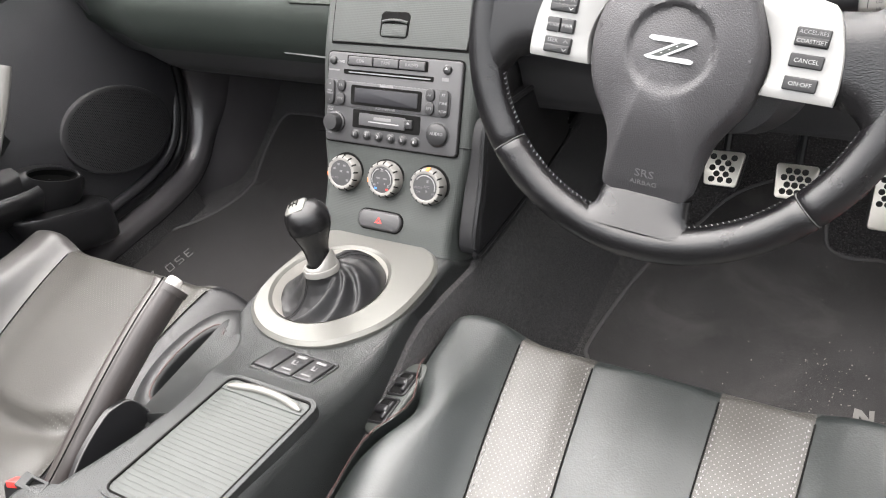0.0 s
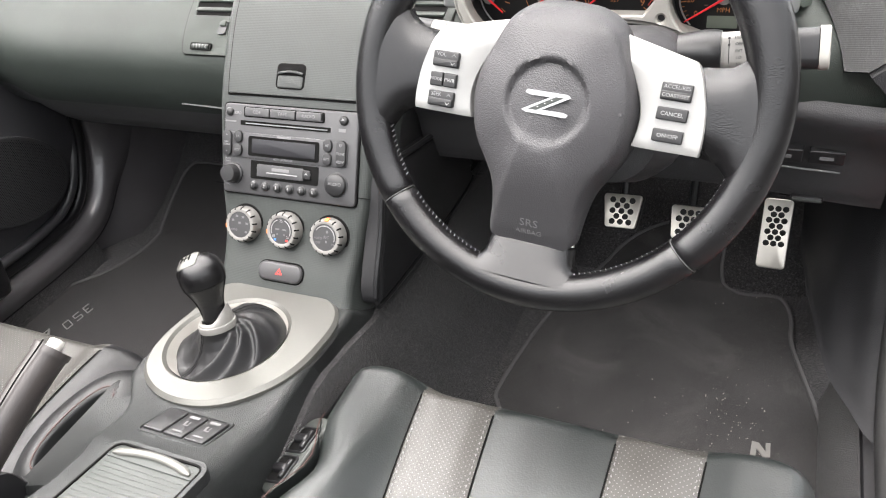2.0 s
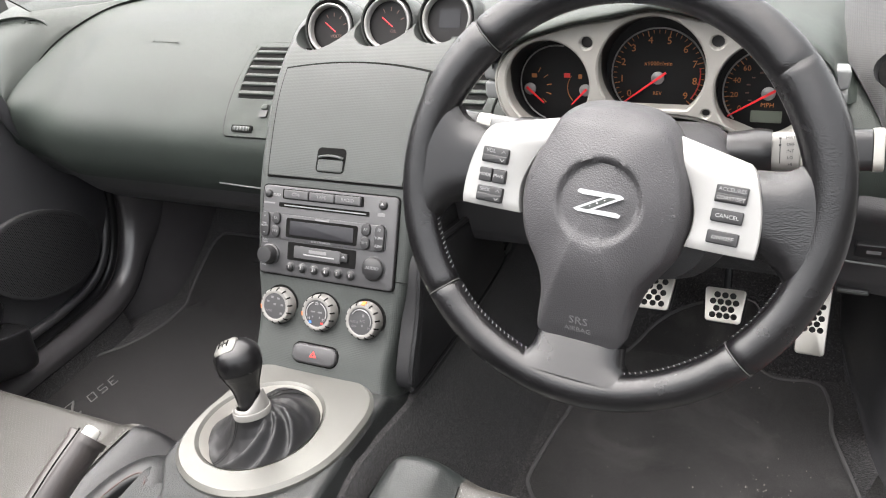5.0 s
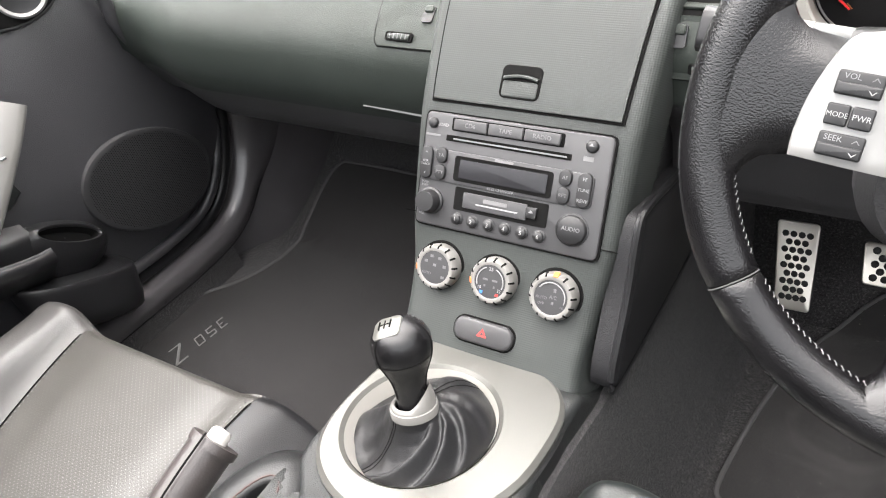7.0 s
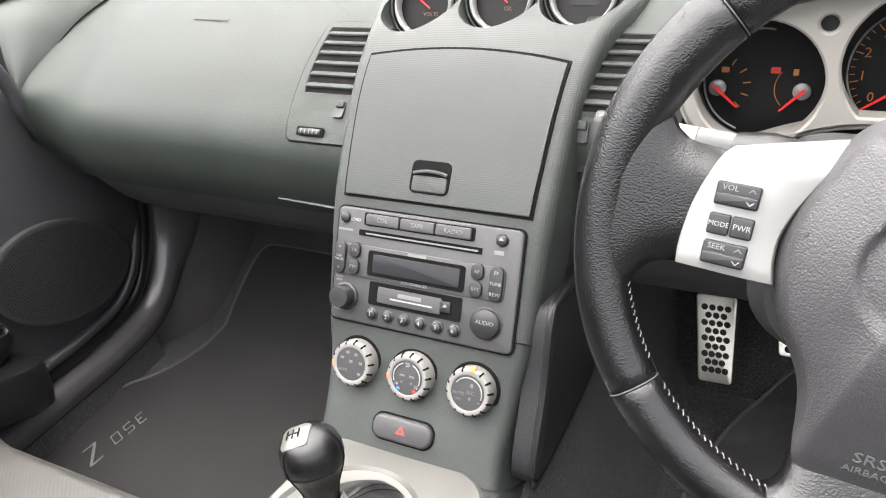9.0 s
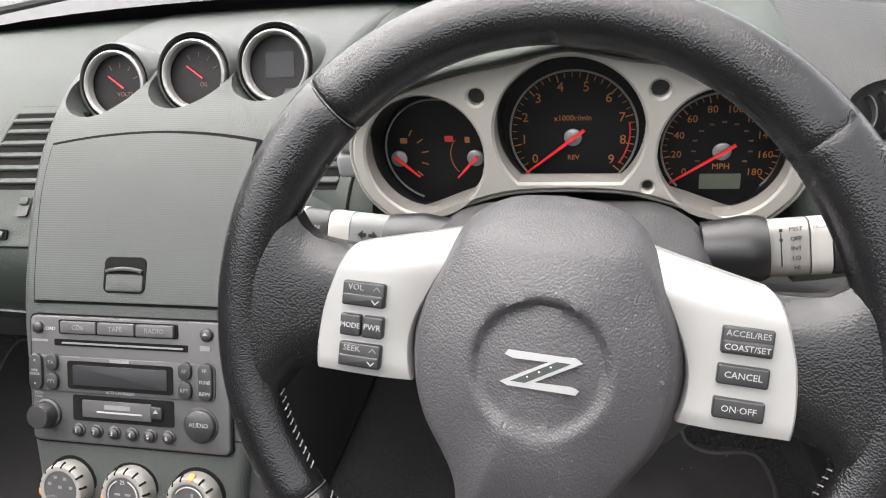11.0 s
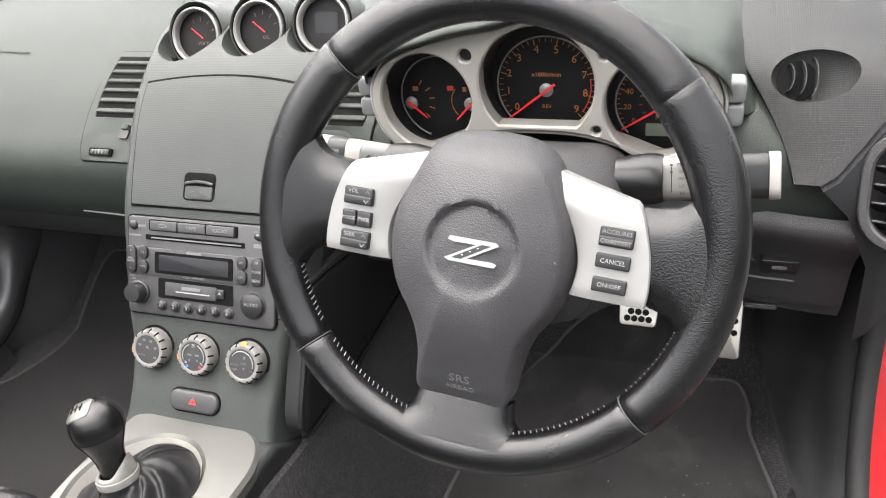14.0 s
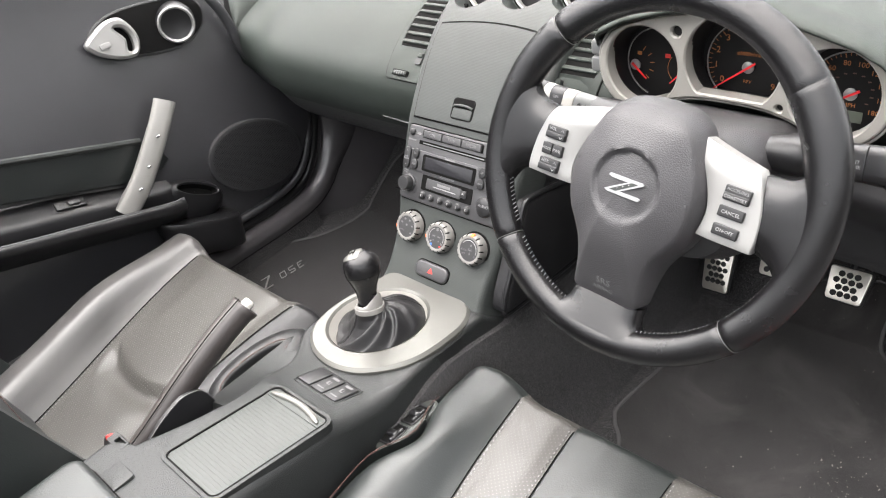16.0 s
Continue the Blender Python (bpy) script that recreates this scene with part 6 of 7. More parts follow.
# ---- seats ----
def seat(cx, s, label, y0=-0.128, dz=0.0):
    """A bucket seat; s: the side (+1: the control panel is on its left)."""
    st = thing("seat", (cx, -0.45, 0.0), label, "car seat", "front seats")
    # lines across the cushion, at the front and at the back
    F = [-0.262, -0.252, -0.155, -0.068, 0.064, 0.152, 0.252, 0.262]
    B = [-0.250, -0.240, -0.104, -0.030, 0.058, 0.126, 0.240, 0.250] if s > 0 else [-0.172, -0.162, -0.050, -0.010, 0.060, 0.122, 0.240, 0.250]
    NY = 60

    def z_at(x, t):
        """Height of the cushion; t: 0 front, 1 back."""
        inner = x * s < 0
        b = smoothstep(0.13, 0.205, abs(x)) * ((0.012 + 0.034 * smoothstep(0.0, 0.4, t)) if inner else 0.045 * smoothstep(0.02, 0.5, t))
        b -= 0.030 * smoothstep(0.225, 0.262, abs(x)) ** 2
        if s < 0 and x < 0:
            seam_x, rim_x = -0.158 + 0.108 * t, -0.252 + 0.090 * t
            g = (seam_x - x) / (seam_x - rim_x)
            b = 0.058 * smoothstep(-0.05, 0.40, g) * (0.35 + 0.65 * smoothstep(0.0, 0.45, t)) - 0.030 * smoothstep(0.70, 1.05, g) ** 2
        if s < 0 and x > 0:
            b = 0.008 * smoothstep(0.115, 0.150, x) - 0.075 * smoothstep(0.140, 0.275, x)
        if s < 0:
            d = t * 0.5 - y0 - 0.405 + 2.5 * (x - 0.015) ** 2
            b -= 0.017 * math.exp(-((d / (0.009 if d < 0 else 0.030)) ** 2)) * smoothstep(0.140 - 0.10 * t, 0.110 - 0.10 * t, -x) * smoothstep(0.14, 0.10, x)
        return 0.272 + dz - 0.055 * smoothstep(0.0, 1.0, t) + b

    def column(u0, u1, n, mat, nm, lab):
        rows = []
        for j in range(NY + 9):
            row = []
            for i in range(n + 1):
                q = u0 + (u1 - u0) * i / n
                k = min(int(q), 6)
                f = q - k
                if j < 9:
                    a = radians(90 * j / 8)
                    t = 0.0
                    x = F[k] + (F[k + 1] - F[k]) * f
                    zz = z_at(x, 0)
                    cr = 0.035
                    yy, z = y0 + cr * math.sin(math.pi / 2 - a) * 0.6, zz - cr + cr * math.sin(a)
                    if j == 0:
                        yy, z = y0 + 0.012, 0.05
                else:
                    t = (j - 9) / (NY - 1)
                    x = (F[k] + (F[k + 1] - F[k]) * f) * (1 - t) + (B[k] + (B[k + 1] - B[k]) * f) * t
                    yy, z = y0 - 0.004 - 0.50 * t, z_at(x, t)
                yy += 0.012 * smoothstep(0.12, 0.2, abs(x)) * (1 - smoothstep(0.21, 0.262, abs(x))) * (1 - t)
                if s > 0 and x < 0:
                    x += 0.030 * math.exp(-(((t - 0.26) / 0.10) ** 2)) * smoothstep(0.15, 0.25, -x)
                # each panel swells a little between its seams
                edge = min((i / n), 1 - i / n)
                z += 0.005 * (smoothstep(0.0, 0.3, edge) - 1) * (1 if j > 4 else 0)
                row.append((cx + x, yy, z))
            rows.append(row)
        return part(nm, loft(rows), mat, st, lab, smooth=60)

    def seam(q, mat, nm, lab, off, r, gap=0):
        """A line of thread or a shadow line along the border q of two panels."""
        k = min(int(q), 6)
        pts = []
        for j in range(70):
            t = j / 69
            x = (F[k] + (F[k + 1] - F[k]) * (q - k)) * (1 - t) + (B[k] + (B[k + 1] - B[k]) * (q - k)) * t + off
            pts.append(Vector((cx + x, y0 - 0.004 - 0.50 * t + 0.012 * smoothstep(0.12, 0.2, abs(x)) * (1 - t), z_at(x, t) - 0.0036)))
        pts = [Vector((pts[0].x, y0 + 0.012, pts[0].z - 0.028)), Vector((pts[0].x, y0 + 0.006, pts[0].z - 0.009))] + pts
        if not gap:
            part(nm, tube(pts, r, 6), mat, st, lab)
            return
        bm = bmesh.new()
        line = spline(pts, 3)
        for i in range(0, len(line) - 3, 3):
            tube([p + Vector((0, 0, 0.0006)) for p in (line[i], line[i + 1])], r, 5, bm=bm)
        tagged(part(nm, bm, mat, st, lab), kind="stuff")

    for q in (2, 3, 4, 5) if s > 0 else (2, 5):
        seam(q, GAP, "seam", "", 0.0, 0.0009)
        seam(q, STITCH, "seam_stitches", "pale stitching beside the seam", 0.0045 if q in (2, 4) else -0.0045, 0.0006, 1)
    # the passenger's outer bolster has its brightness painted in
    column(1, 2, 12, LEATHER if s > 0 else LEATHER_LIT, "side_bolster", "smooth leather bolster")
    if s > 0:
        column(2, 3, 10, PERF, "perforated_panel", "grey perforated leather panel")
        column(3, 4, 10, LEATHER, "centre_panel", "smooth leather centre")
        column(4, 5, 10, PERF, "perforated_panel", "grey perforated leather panel")
    else:
        column(2, 5, 24, PERF, "perforated_panel", "grey perforated leather seat centre")
    # the passenger's inner bolster borrows the darker boot leather as painted shade
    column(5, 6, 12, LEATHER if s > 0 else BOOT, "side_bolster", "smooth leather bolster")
    for sd in (-1, 1):
        pts = []
        for j in range(30):
            t = j / 29
            w = 0.252 - (0.090 if s < 0 and sd < 0 else 0.010) * t
            if s * sd < 0 and s > 0:
                w -= 0.030 * math.exp(-(((t - 0.22) / 0.10) ** 2))
            pts.append((cx + sd * w, y0 - 0.02 - 0.49 * t, z_at(sd * (w - 0.002), t) - 0.004))
        wall = [[p for p in pts], [(x + sd * 0.004, y, z - 0.03) for x, y, z in pts], [(x + sd * 0.0, y, 0.04) for x, y, z in pts]]
        part("side_panel", loft(wall), LEATHER, st)
        part("piping", tube([(x + sd * 0.002, y, z + 0.001) for x, y, z in pts[2:]], 0.0006, 6), STITCH_RED, st, "dark red stitched piping")
    # backrest, reclined
    rows = []
    tilt = Vector((0, -0.42, 0.91)) if s > 0 else Vector((0, -0.24, 0.97))
    for j in range(19):
        t = j / 18
        c = Vector((cx, -0.550 if s < 0 else -0.72, 0.20)) + tilt * (0.62 * t)
        w = 0.255 - 0.05 * smoothstep(0.65, 1.0, t) + 0.012 * math.sin(math.pi * t)
        row = []
        for i in range(21):
            u = -1 + 2 * i / 20
            h = (0.07 if s > 0 else 0.035) * smoothstep(0.5, 0.85, abs(u)) * (1 - 0.6 * t) - 0.05 * smoothstep(0.9, 1.0, abs(u))
            row.append(c + Vector((u * w, 0.91 * h, 0.42 * h)))
        rows.append(row)
    part("backrest", thick(rows, (0, -0.10, -0.05)), LEATHER, st, "reclined leather backrest")
    if s < 0:
        low = rows[2]
        bm = bmesh.new()
        for a, b in zip(low, low[1:]):
            for f in (0.0, 0.25, 0.5, 0.75):
                tube([a.lerp(b, f) + Vector((0, 0.001, 0.001)), a.lerp(b, f + 0.15) + Vector((0, 0.001, 0.001))], 0.0009, 5, bm=bm)
        tagged(part("backrest_stitches", bm, STITCH_RED, st, "red stitching along the backrest's foot"), kind="stuff")
    return st


ds = seat(0.390, 1, "black leather driver's seat with grey perforated panels")
seat(-0.390, -1, "black leather passenger seat with a grey perforated centre", -0.155, -0.030)
# seat switches on the inner side of the driver's cushion
m = frame_of((0.1405, -0.243, 0.272), (0.06, 1, 0.0), (-0.93, 0.05, -0.30))
panel = part("switch_panel", prism(rrect(0, 0, 0.104, 0.034, 0.015), -0.01, 0.004, m, 0.003), LIDGREY, ds, "grey seat switch panel")
for x in (-0.022, 0.018):
    part("switch_recess", plate(rrect(x, 0.003, 0.036, 0.028, 0.005), [rrect(x, 0.003, 0.031, 0.023, 0.004)], 0.002, 0.0062, m, 0.0008), PLASTIC, panel, "raised black rim")
    part("switch_well", prism(rrect(x, 0.003, 0.031, 0.023, 0.004), 0.002, 0.0044, m), GAP, panel)
    part("rocker", prism(rrect(x, 0.003, 0.010, 0.019, 0.003), 0.003, 0.0105, m, 0.003), PLASTIC, panel)
    part("rocker_bar", prism(rrect(x, -0.004, 0.024, 0.006, 0.002), 0.003, 0.0085, m, 0.002), PLASTIC, panel)


# ---- mats ----
def mat_thing(pts, zfun, label, badge, pile=MAT):
    out = [tuple(v.to_2d()) for v in ring_spline([(x, y, 0) for x, y in pts], 5)]
    mt = thing("floor_mat", (out[0][0], out[0][1], 0), label, "floor mat", "floor mats")
    bm = bmesh.new()
    vs = [bm.verts.new((x, y, 0)) for x, y in out]
    bmesh.ops.triangle_fill(bm, use_beauty=True, edges=[bm.edges.new((vs[i], vs[(i + 1) % len(vs)])) for i in range(len(vs))])
    for _ in range(3):
        bmesh.ops.subdivide_edges(bm, edges=[e for e in bm.edges if e.calc_length() > 0.03 and not e.is_boundary], cuts=1)
        bmesh.ops.triangulate(bm, faces=bm.faces[:])
    for v in bm.verts:
        v.co.z = zfun(v.co.x, v.co.y) + 0.008
    part("carpet", bm, pile, mt, "flat cut pile", smooth=60)
    part("binding", tube([(x, y, zfun(x, y) + 0.008) for x, y in out], 0.0032, 8, flat=0.8, closed=True), BINDING, mt, "sewn cloth edge")
    return mt


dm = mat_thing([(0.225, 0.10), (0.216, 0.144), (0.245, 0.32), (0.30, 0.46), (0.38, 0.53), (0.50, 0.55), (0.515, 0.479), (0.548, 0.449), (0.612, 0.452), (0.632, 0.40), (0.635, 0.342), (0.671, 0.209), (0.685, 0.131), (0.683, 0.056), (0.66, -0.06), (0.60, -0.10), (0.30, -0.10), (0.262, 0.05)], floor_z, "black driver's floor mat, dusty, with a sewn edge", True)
crumbs = bmesh.new()
rng = random.Random(7)
for _ in range(110):
    x, y = 0.555 + rng.gauss(0, 0.035), 0.165 + rng.gauss(0, 0.05)
    if rng.random() < 0.3:
        x, y = rng.uniform(0.30, 0.64), rng.uniform(0.08, 0.45)
    r = rng.uniform(0.0003, 0.0008)
    box(x, y, floor_z(x, y) + 0.0088, r * 2, r * rng.uniform(1.2, 2.6), 0.0008, 0.0001, bm=crumbs)
lone("crumbs", crumbs, BINDING_PALE, "pale crumbs of dirt scattered on the driver's mat", "dirt", kind="stuff", smooth=0)
part("badge", prism([(0.592, 0.104), (0.599, 0.104), (0.600, 0.122), (0.610, 0.108), (0.618, 0.112), (0.617, 0.136), (0.611, 0.134), (0.612, 0.119), (0.602, 0.132), (0.593, 0.133)], 0.0, 0.0025, Matrix.Identity(4)), RING, dm, "silver mat badge")
pm = mat_thing([(-0.700, -0.10), (-0.706, -0.02), (-0.690, 0.10), (-0.650, 0.185), (-0.628, 0.27), (-0.630, 0.345), (-0.622, 0.42), (-0.604, 0.460), (-0.57, 0.468), (-0.45, 0.468), (-0.30, 0.465), (-0.26, 0.40), (-0.24, 0.20), (-0.24, -0.05), (-0.30, -0.14), (-0.60, -0.14)], floor_z, "black passenger floor mat with a silver badge", False, MAT_SHADED)
# plain slanted bars stand for the model lettering
for c, marks in (((-0.612, 0.036), ((-1, 1, 1, 1), (1, 1, 1, -1), (1, -1, -1, -1), (-1, -1, -1, 1))), ((-0.609, 0.060), ((1, 1, -1, 1), (-1, 1, -1, 0.1), (-1, 0.1, 1, 0.0), (1, 0.0, 1, -1), (1, -1, -1, -1))), ((-0.606, 0.084), ((-1, 1, 1, 1), (1, 1, 1, -1), (1, -1, -1, -1), (0.9, 0, -0.2, 0)))):
    mb = frame_of((*c, floor_z(-0.6, 0.05) + 0.0095), (-0.12, -0.99, 0), (0.99, -0.12, 0))
    bm = bmesh.new()
    for x0, y0, x1, y1 in marks:
        tube([mb @ Vector((0.0068 * x + 0.003 * y, 0.0105 * y, 0)) for x, y in ((x0, y0), (x1, y1))], 0.0010, 6, bm=bm)
    part("letter_bar", bm, SILVER, pm, "silver mat lettering")
mb = frame_of((-0.622, -0.004, floor_z(-0.62, 0) + 0.0095), (-0.12, -0.99, 0), (0.99, -0.12, 0))
bm = bmesh.new()
for x0, y0, x1, y1 in ((-1.3, 1, 1, 1), (1, 1, -1, -1), (-1, -1, 1.3, -1)):
    tube([mb @ Vector((0.010 * x + 0.007 * y, 0.019 * y, 0)) for x, y in ((x0, y0), (x1, y1))], 0.0024 if x0 == 1 else 0.0014, 6, bm=bm)
part("badge", bm, SILVER, pm, "silver slanted badge")


# ---- pedals ----
def pedal(name, label, c, xa, up, w, h, taper, cols, rows_n, stud, arm_to, bare=0.0):
    m = frame_of(c, xa, up)
    pd = thing(name, c, label, "pedal", "pedals")
    o = rrect(0, 0, w, h, 0.006)
    o = [(x * (1 - taper * (0.5 - y / h)), y) for x, y in o]
    plate_ = part("pad", prism(o, -0.004, 0.003, m, 0.0015), ALU, pd, "brushed aluminium pad", smooth=25)
    part("backing", prism(inset(o, -0.003), -0.014, -0.0035, m), RUBBER, pd)
    for j in range(rows_n):
        n = cols - (j % 2)
        for i in range(n):
            x = (i - (n - 1) / 2) * (w * 0.78 / cols)
            y = (j - (rows_n - 1) / 2) * (h * (0.80 - bare) / rows_n) + h * bare / 2
            x *= 1 - taper * (0.5 - y / h)
            part("rubber_stud", lathe([(stud, 0.002), (stud, 0.0042), (stud * 0.75, 0.005), (0.0002, 0.005)], m @ Matrix.Translation((x, y, 0)), 10), RUBBER, plate_)
    if arm_to:
        p0 = m @ Vector((0, h * 0.2, -0.012))
        part("arm", tube(spline([p0, p0.lerp(Vector(arm_to), 0.5) + Vector((0, 0.02, 0.01)), arm_to], 5), 0.007, 8), PLASTIC, pd)
    return pd


pedal("clutch_pedal", "brushed aluminium clutch pedal with black rubber studs", (0.343, 0.449, 0.145), (1, 0, 0.02), (0, 0.60, 0.80), 0.066, 0.058, 0.22, 3, 5, 0.0052, (0.345, 0.56, 0.40))
pedal("brake_pedal", "brushed aluminium brake pedal with black rubber studs", (0.456, 0.446, 0.139), (1, 0, 0.0), (0, 0.60, 0.80), 0.064, 0.056, 0.14, 4, 4, 0.0052, (0.456, 0.56, 0.40))
pedal("accelerator_pedal", "long brushed aluminium accelerator pedal with black studs", (0.585, 0.390, 0.178), (1, 0, 0), (0, 0.52, 0.85), 0.041, 0.106, 0.0, 3, 7, 0.0046, None, 0.22)
pedal("footrest", "brushed aluminium footrest with rows of black studs", (0.230, 0.466, 0.101), (0.97, 0.05, 0.0), (-0.12, 0.54, 0.84), 0.058, 0.130, 0.18, 4, 9, 0.0048, None)


# ---- passenger door ----
door = thing("door_panel", (-0.7, -0.3, 0.1), "black passenger door panel with armrest and silver pull, closed", "door")


def door_x(y, z):
    """The door's inner face."""
    x = -0.695 + 0.020 * math.exp(-(((z - 0.33) / 0.09) ** 2)) - 0.060 * smoothstep(0.42, 0.80, z)
    return x


def door_top(y):
    return lerp_table([(-0.95, 0.82), (-0.24, 0.78), (-0.09, 0.755), (0.08, 0.71), (0.15, 0.665), (0.20, 0.63)], y)[0]


def door_end(z):
    return lerp_table([(0.10, 0.10), (0.165, 0.16), (0.19, 0.205), (0.22, 0.235), (0.255, 0.256), (0.30, 0.27), (0.34, 0.274), (0.38, 0.262), (0.43, 0.215), (0.48, 0.170), (0.546, 0.172), (0.607, 0.162), (0.628, 0.148), (0.75, 0.10)], z)[0]


rows = []
for j in range(44):
    t = j / 43
    row = []
    for i in range(50):
        y_end = 0.16
        for _ in range(5):
            y_end = door_end(0.165 + (door_top(y_end) - 0.165) * t)
        y = -0.95 + (y_end + 0.95) * i / 49
        z = 0.165 + (door_top(y) - 0.165) * t
        row.append((door_x(y, z), y, z))
    rows.append(row)
part("panel", thick(rows, (-0.05, 0, 0)), DOOR, door)
edge = spline([(-0.689, -0.9, 0.166), (-0.689, -0.1, 0.168), (-0.689, 0.109, 0.166), (-0.689, 0.202, 0.186), (-0.689, 0.258, 0.254), (-0.689, 0.278, 0.335), (-0.689, 0.262, 0.40), (-0.689, 0.20, 0.46), (-0.689, 0.170, 0.52), (-0.689, 0.166, 0.56), (-0.691, 0.154, 0.607), (-0.694, 0.128, 0.66)], 6)
part("edge_roll", tube(edge, 0.010, 10), DOOR, door, "rounded edge of the panel")
lone("passenger_door_seal", tube([p + Vector((-0.010, 0.026 * smoothstep(0.0, 0.2, p.y), -0.024 * smoothstep(0.30, 0.15, p.z))) for p in edge if p.z < 0.47], 0.012, 10), PLASTIC, "black rubber seal round the closed door", "door seal", kind="structure")

rows = []
base = [p + Vector((-0.004, 0.020 + 0.020 * smoothstep(0.0, 0.2, p.y), -0.030 - 0.008 * smoothstep(0.32, 0.15, p.z))) for p in edge if -0.5 < p.y and p.z < 0.47]
for i, p in enumerate(base):
    d = (base[min(i + 1, len(base) - 1)] - base[max(i - 1, 0)]).normalized()
    out = Vector((0, d.z, -d.y))
    w = 0.055 + 0.15 * smoothstep(0.17, 0.30, p.z)
    rows.append(spline([p + out * (f * w) + Vector((x, 0, 0)) for f, x in ((0.0, -0.024), (0.02, -0.006), (0.09, 0.004), (0.20, 0.013), (0.36, 0.018), (0.6, 0.019), (1.0, 0.010))], 4))
lone("kick_trim_passenger", thick(rows, (-0.012, 0, 0)), KICK, "satin black kick trim sweeping round the door seal", "trim panel", kind="structure", smooth=80)


# the plane of the upper panel, in which the handle is set
MDO = Matrix(((0, -0.235, 0.973, -0.577), (1, 0, 0, 0.027), (0, 0.973, 0.235, 0.006), (0, 0, 0, 1)))


def door_patch(pts, lift, depth, mat, nm, lab="", parent=None, m=Matrix(((0, 0, 1, -0.69), (1, 0, 0, 0), (0, 1, 0, 0), (0, 0, 0, 1)))):
    return part(nm, prism(pts, lift - depth, lift, m, min(0.004, depth * 0.3)), mat, parent or door, lab)


# leather insert and its welt
ins = [(-0.60, 0.535), (-0.389, 0.462), (-0.165, 0.378), (-0.10, 0.372), (-0.075, 0.385), (-0.085, 0.420), (-0.115, 0.446), (-0.352, 0.527), (-0.60, 0.61)]
door_patch(ins, 0.020, 0.02, LEATHER, "insert", "stitched leather insert")
part("welt", tube(spline([(-0.668, -0.60, 0.612), (-0.668, -0.352, 0.529), (-0.668, -0.115, 0.448)], 8), 0.006, 8), LEATHER, door, "padded welt")
# armrest: a slim shelf with a rounded lip and a pocket behind it
rows = []
lip = spline([(-0.622, -0.80, 0.535), (-0.620, -0.60, 0.470), (-0.620, -0.40, 0.406), (-0.620, -0.30, 0.376), (-0.620, -0.21, 0.348), (-0.621, -0.131, 0.324), (-0.626, -0.098, 0.316)], 6)
for p in lip:
    rows.append([p + Vector(d) for d in ((-0.09, 0, 0.058), (-0.055, 0, 0.034), (-0.040, 0, 0.0245), (-0.034, 0, 0.0205), (-0.0305, 0, 0.0165), (-0.0290, 0, 0.011), (-0.0285, 0, -0.004), (-0.0270, 0, -0.030), (-0.010, 0, -0.030), (-0.0075, 0, -0.002), (-0.005, 0, 0.0018), (0, 0, 0.0015), (0.005, 0, -0.004), (0.004, 0, -0.014), (-0.004, 0, -0.024), (-0.03, 0, -0.055), (-0.08, 0, -0.08))])
part("armrest", loft(rows, caps=True), PLASTIC, door, "black armrest shelf", smooth=60)
part("lip_edge", tube([p + Vector((-0.002, 0, 0.0)) for p in lip], 0.0032, 8), RADIO, door, "satin armrest lip")
MSW = Matrix.Translation((-0.668, -0.283, 0.4035)) @ Matrix.Rotation(radians(-16.5), 4, "X") @ Matrix.Rotation(radians(34), 4, "Y")
part("window_switch", box(0, 0, 0, 0.020, 0.056, 0.006, 0.002, MSW), PLASTIC, door, "black window switch")
part("switch_rocker", box(0.001, 0.006, 0.004, 0.010, 0.022, 0.006, 0.002, MSW), RADIO, door)
ub, vb = Vector((0, 0.84, -0.54)), Vector((0.62, -0.42, -0.66))
nb = -ub.cross(vb).normalized()
cb = Vector((-0.652, -0.052, 0.306))
bin_rows = []
for du, dv, dn in ((0.001, 0.001, -0.016), (0.042, 0.009, -0.016), (0.0465, 0.0120, -0.004), (0.0480, 0.0132, 0.0), (0.0500, 0.0150, 0.0006), (0.055, 0.019, -0.003), (0.066, 0.030, -0.014), (0.076, 0.044, -0.034), (0.080, 0.056, -0.062), (0.078, 0.058, -0.085)):
    bin_rows.append([cb + ub * (du * math.cos(radians(a))) + vb * (dv * math.sin(radians(a))) + nb * dn for a in range(0, 360, 8)])
part("bin", loft(bin_rows[2:], closed=True), PLASTIC, door, "black open bin at the armrest's end", smooth=60)
# inside of the bin, its shade painted in as black
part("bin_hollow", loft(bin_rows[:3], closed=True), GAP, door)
bin_rows = []
for h, sc in ((0.165, 0.78), (0.172, 0.90), (0.195, 0.97), (0.238, 1.025), (0.2455, 1.02), (0.2480, 0.99), (0.2475, 0.85)):
    loop = []
    for a in range(0, 360, 8):
        ca, sa = math.cos(radians(a)), math.sin(radians(a))
        ca, sa = math.copysign(abs(ca) ** 0.75, ca), math.copysign(abs(sa) ** 0.75, sa)
        dy = 0.084 * sc * sa
        loop.append((-0.664 + 0.046 * sc * ca, -0.074 + dy, h - 0.42 * dy))
    bin_rows.append(loop)
part("bin_base", loft(bin_rows, closed=True, caps=True), PLASTIC, door, "black block under the bin", smooth=60)
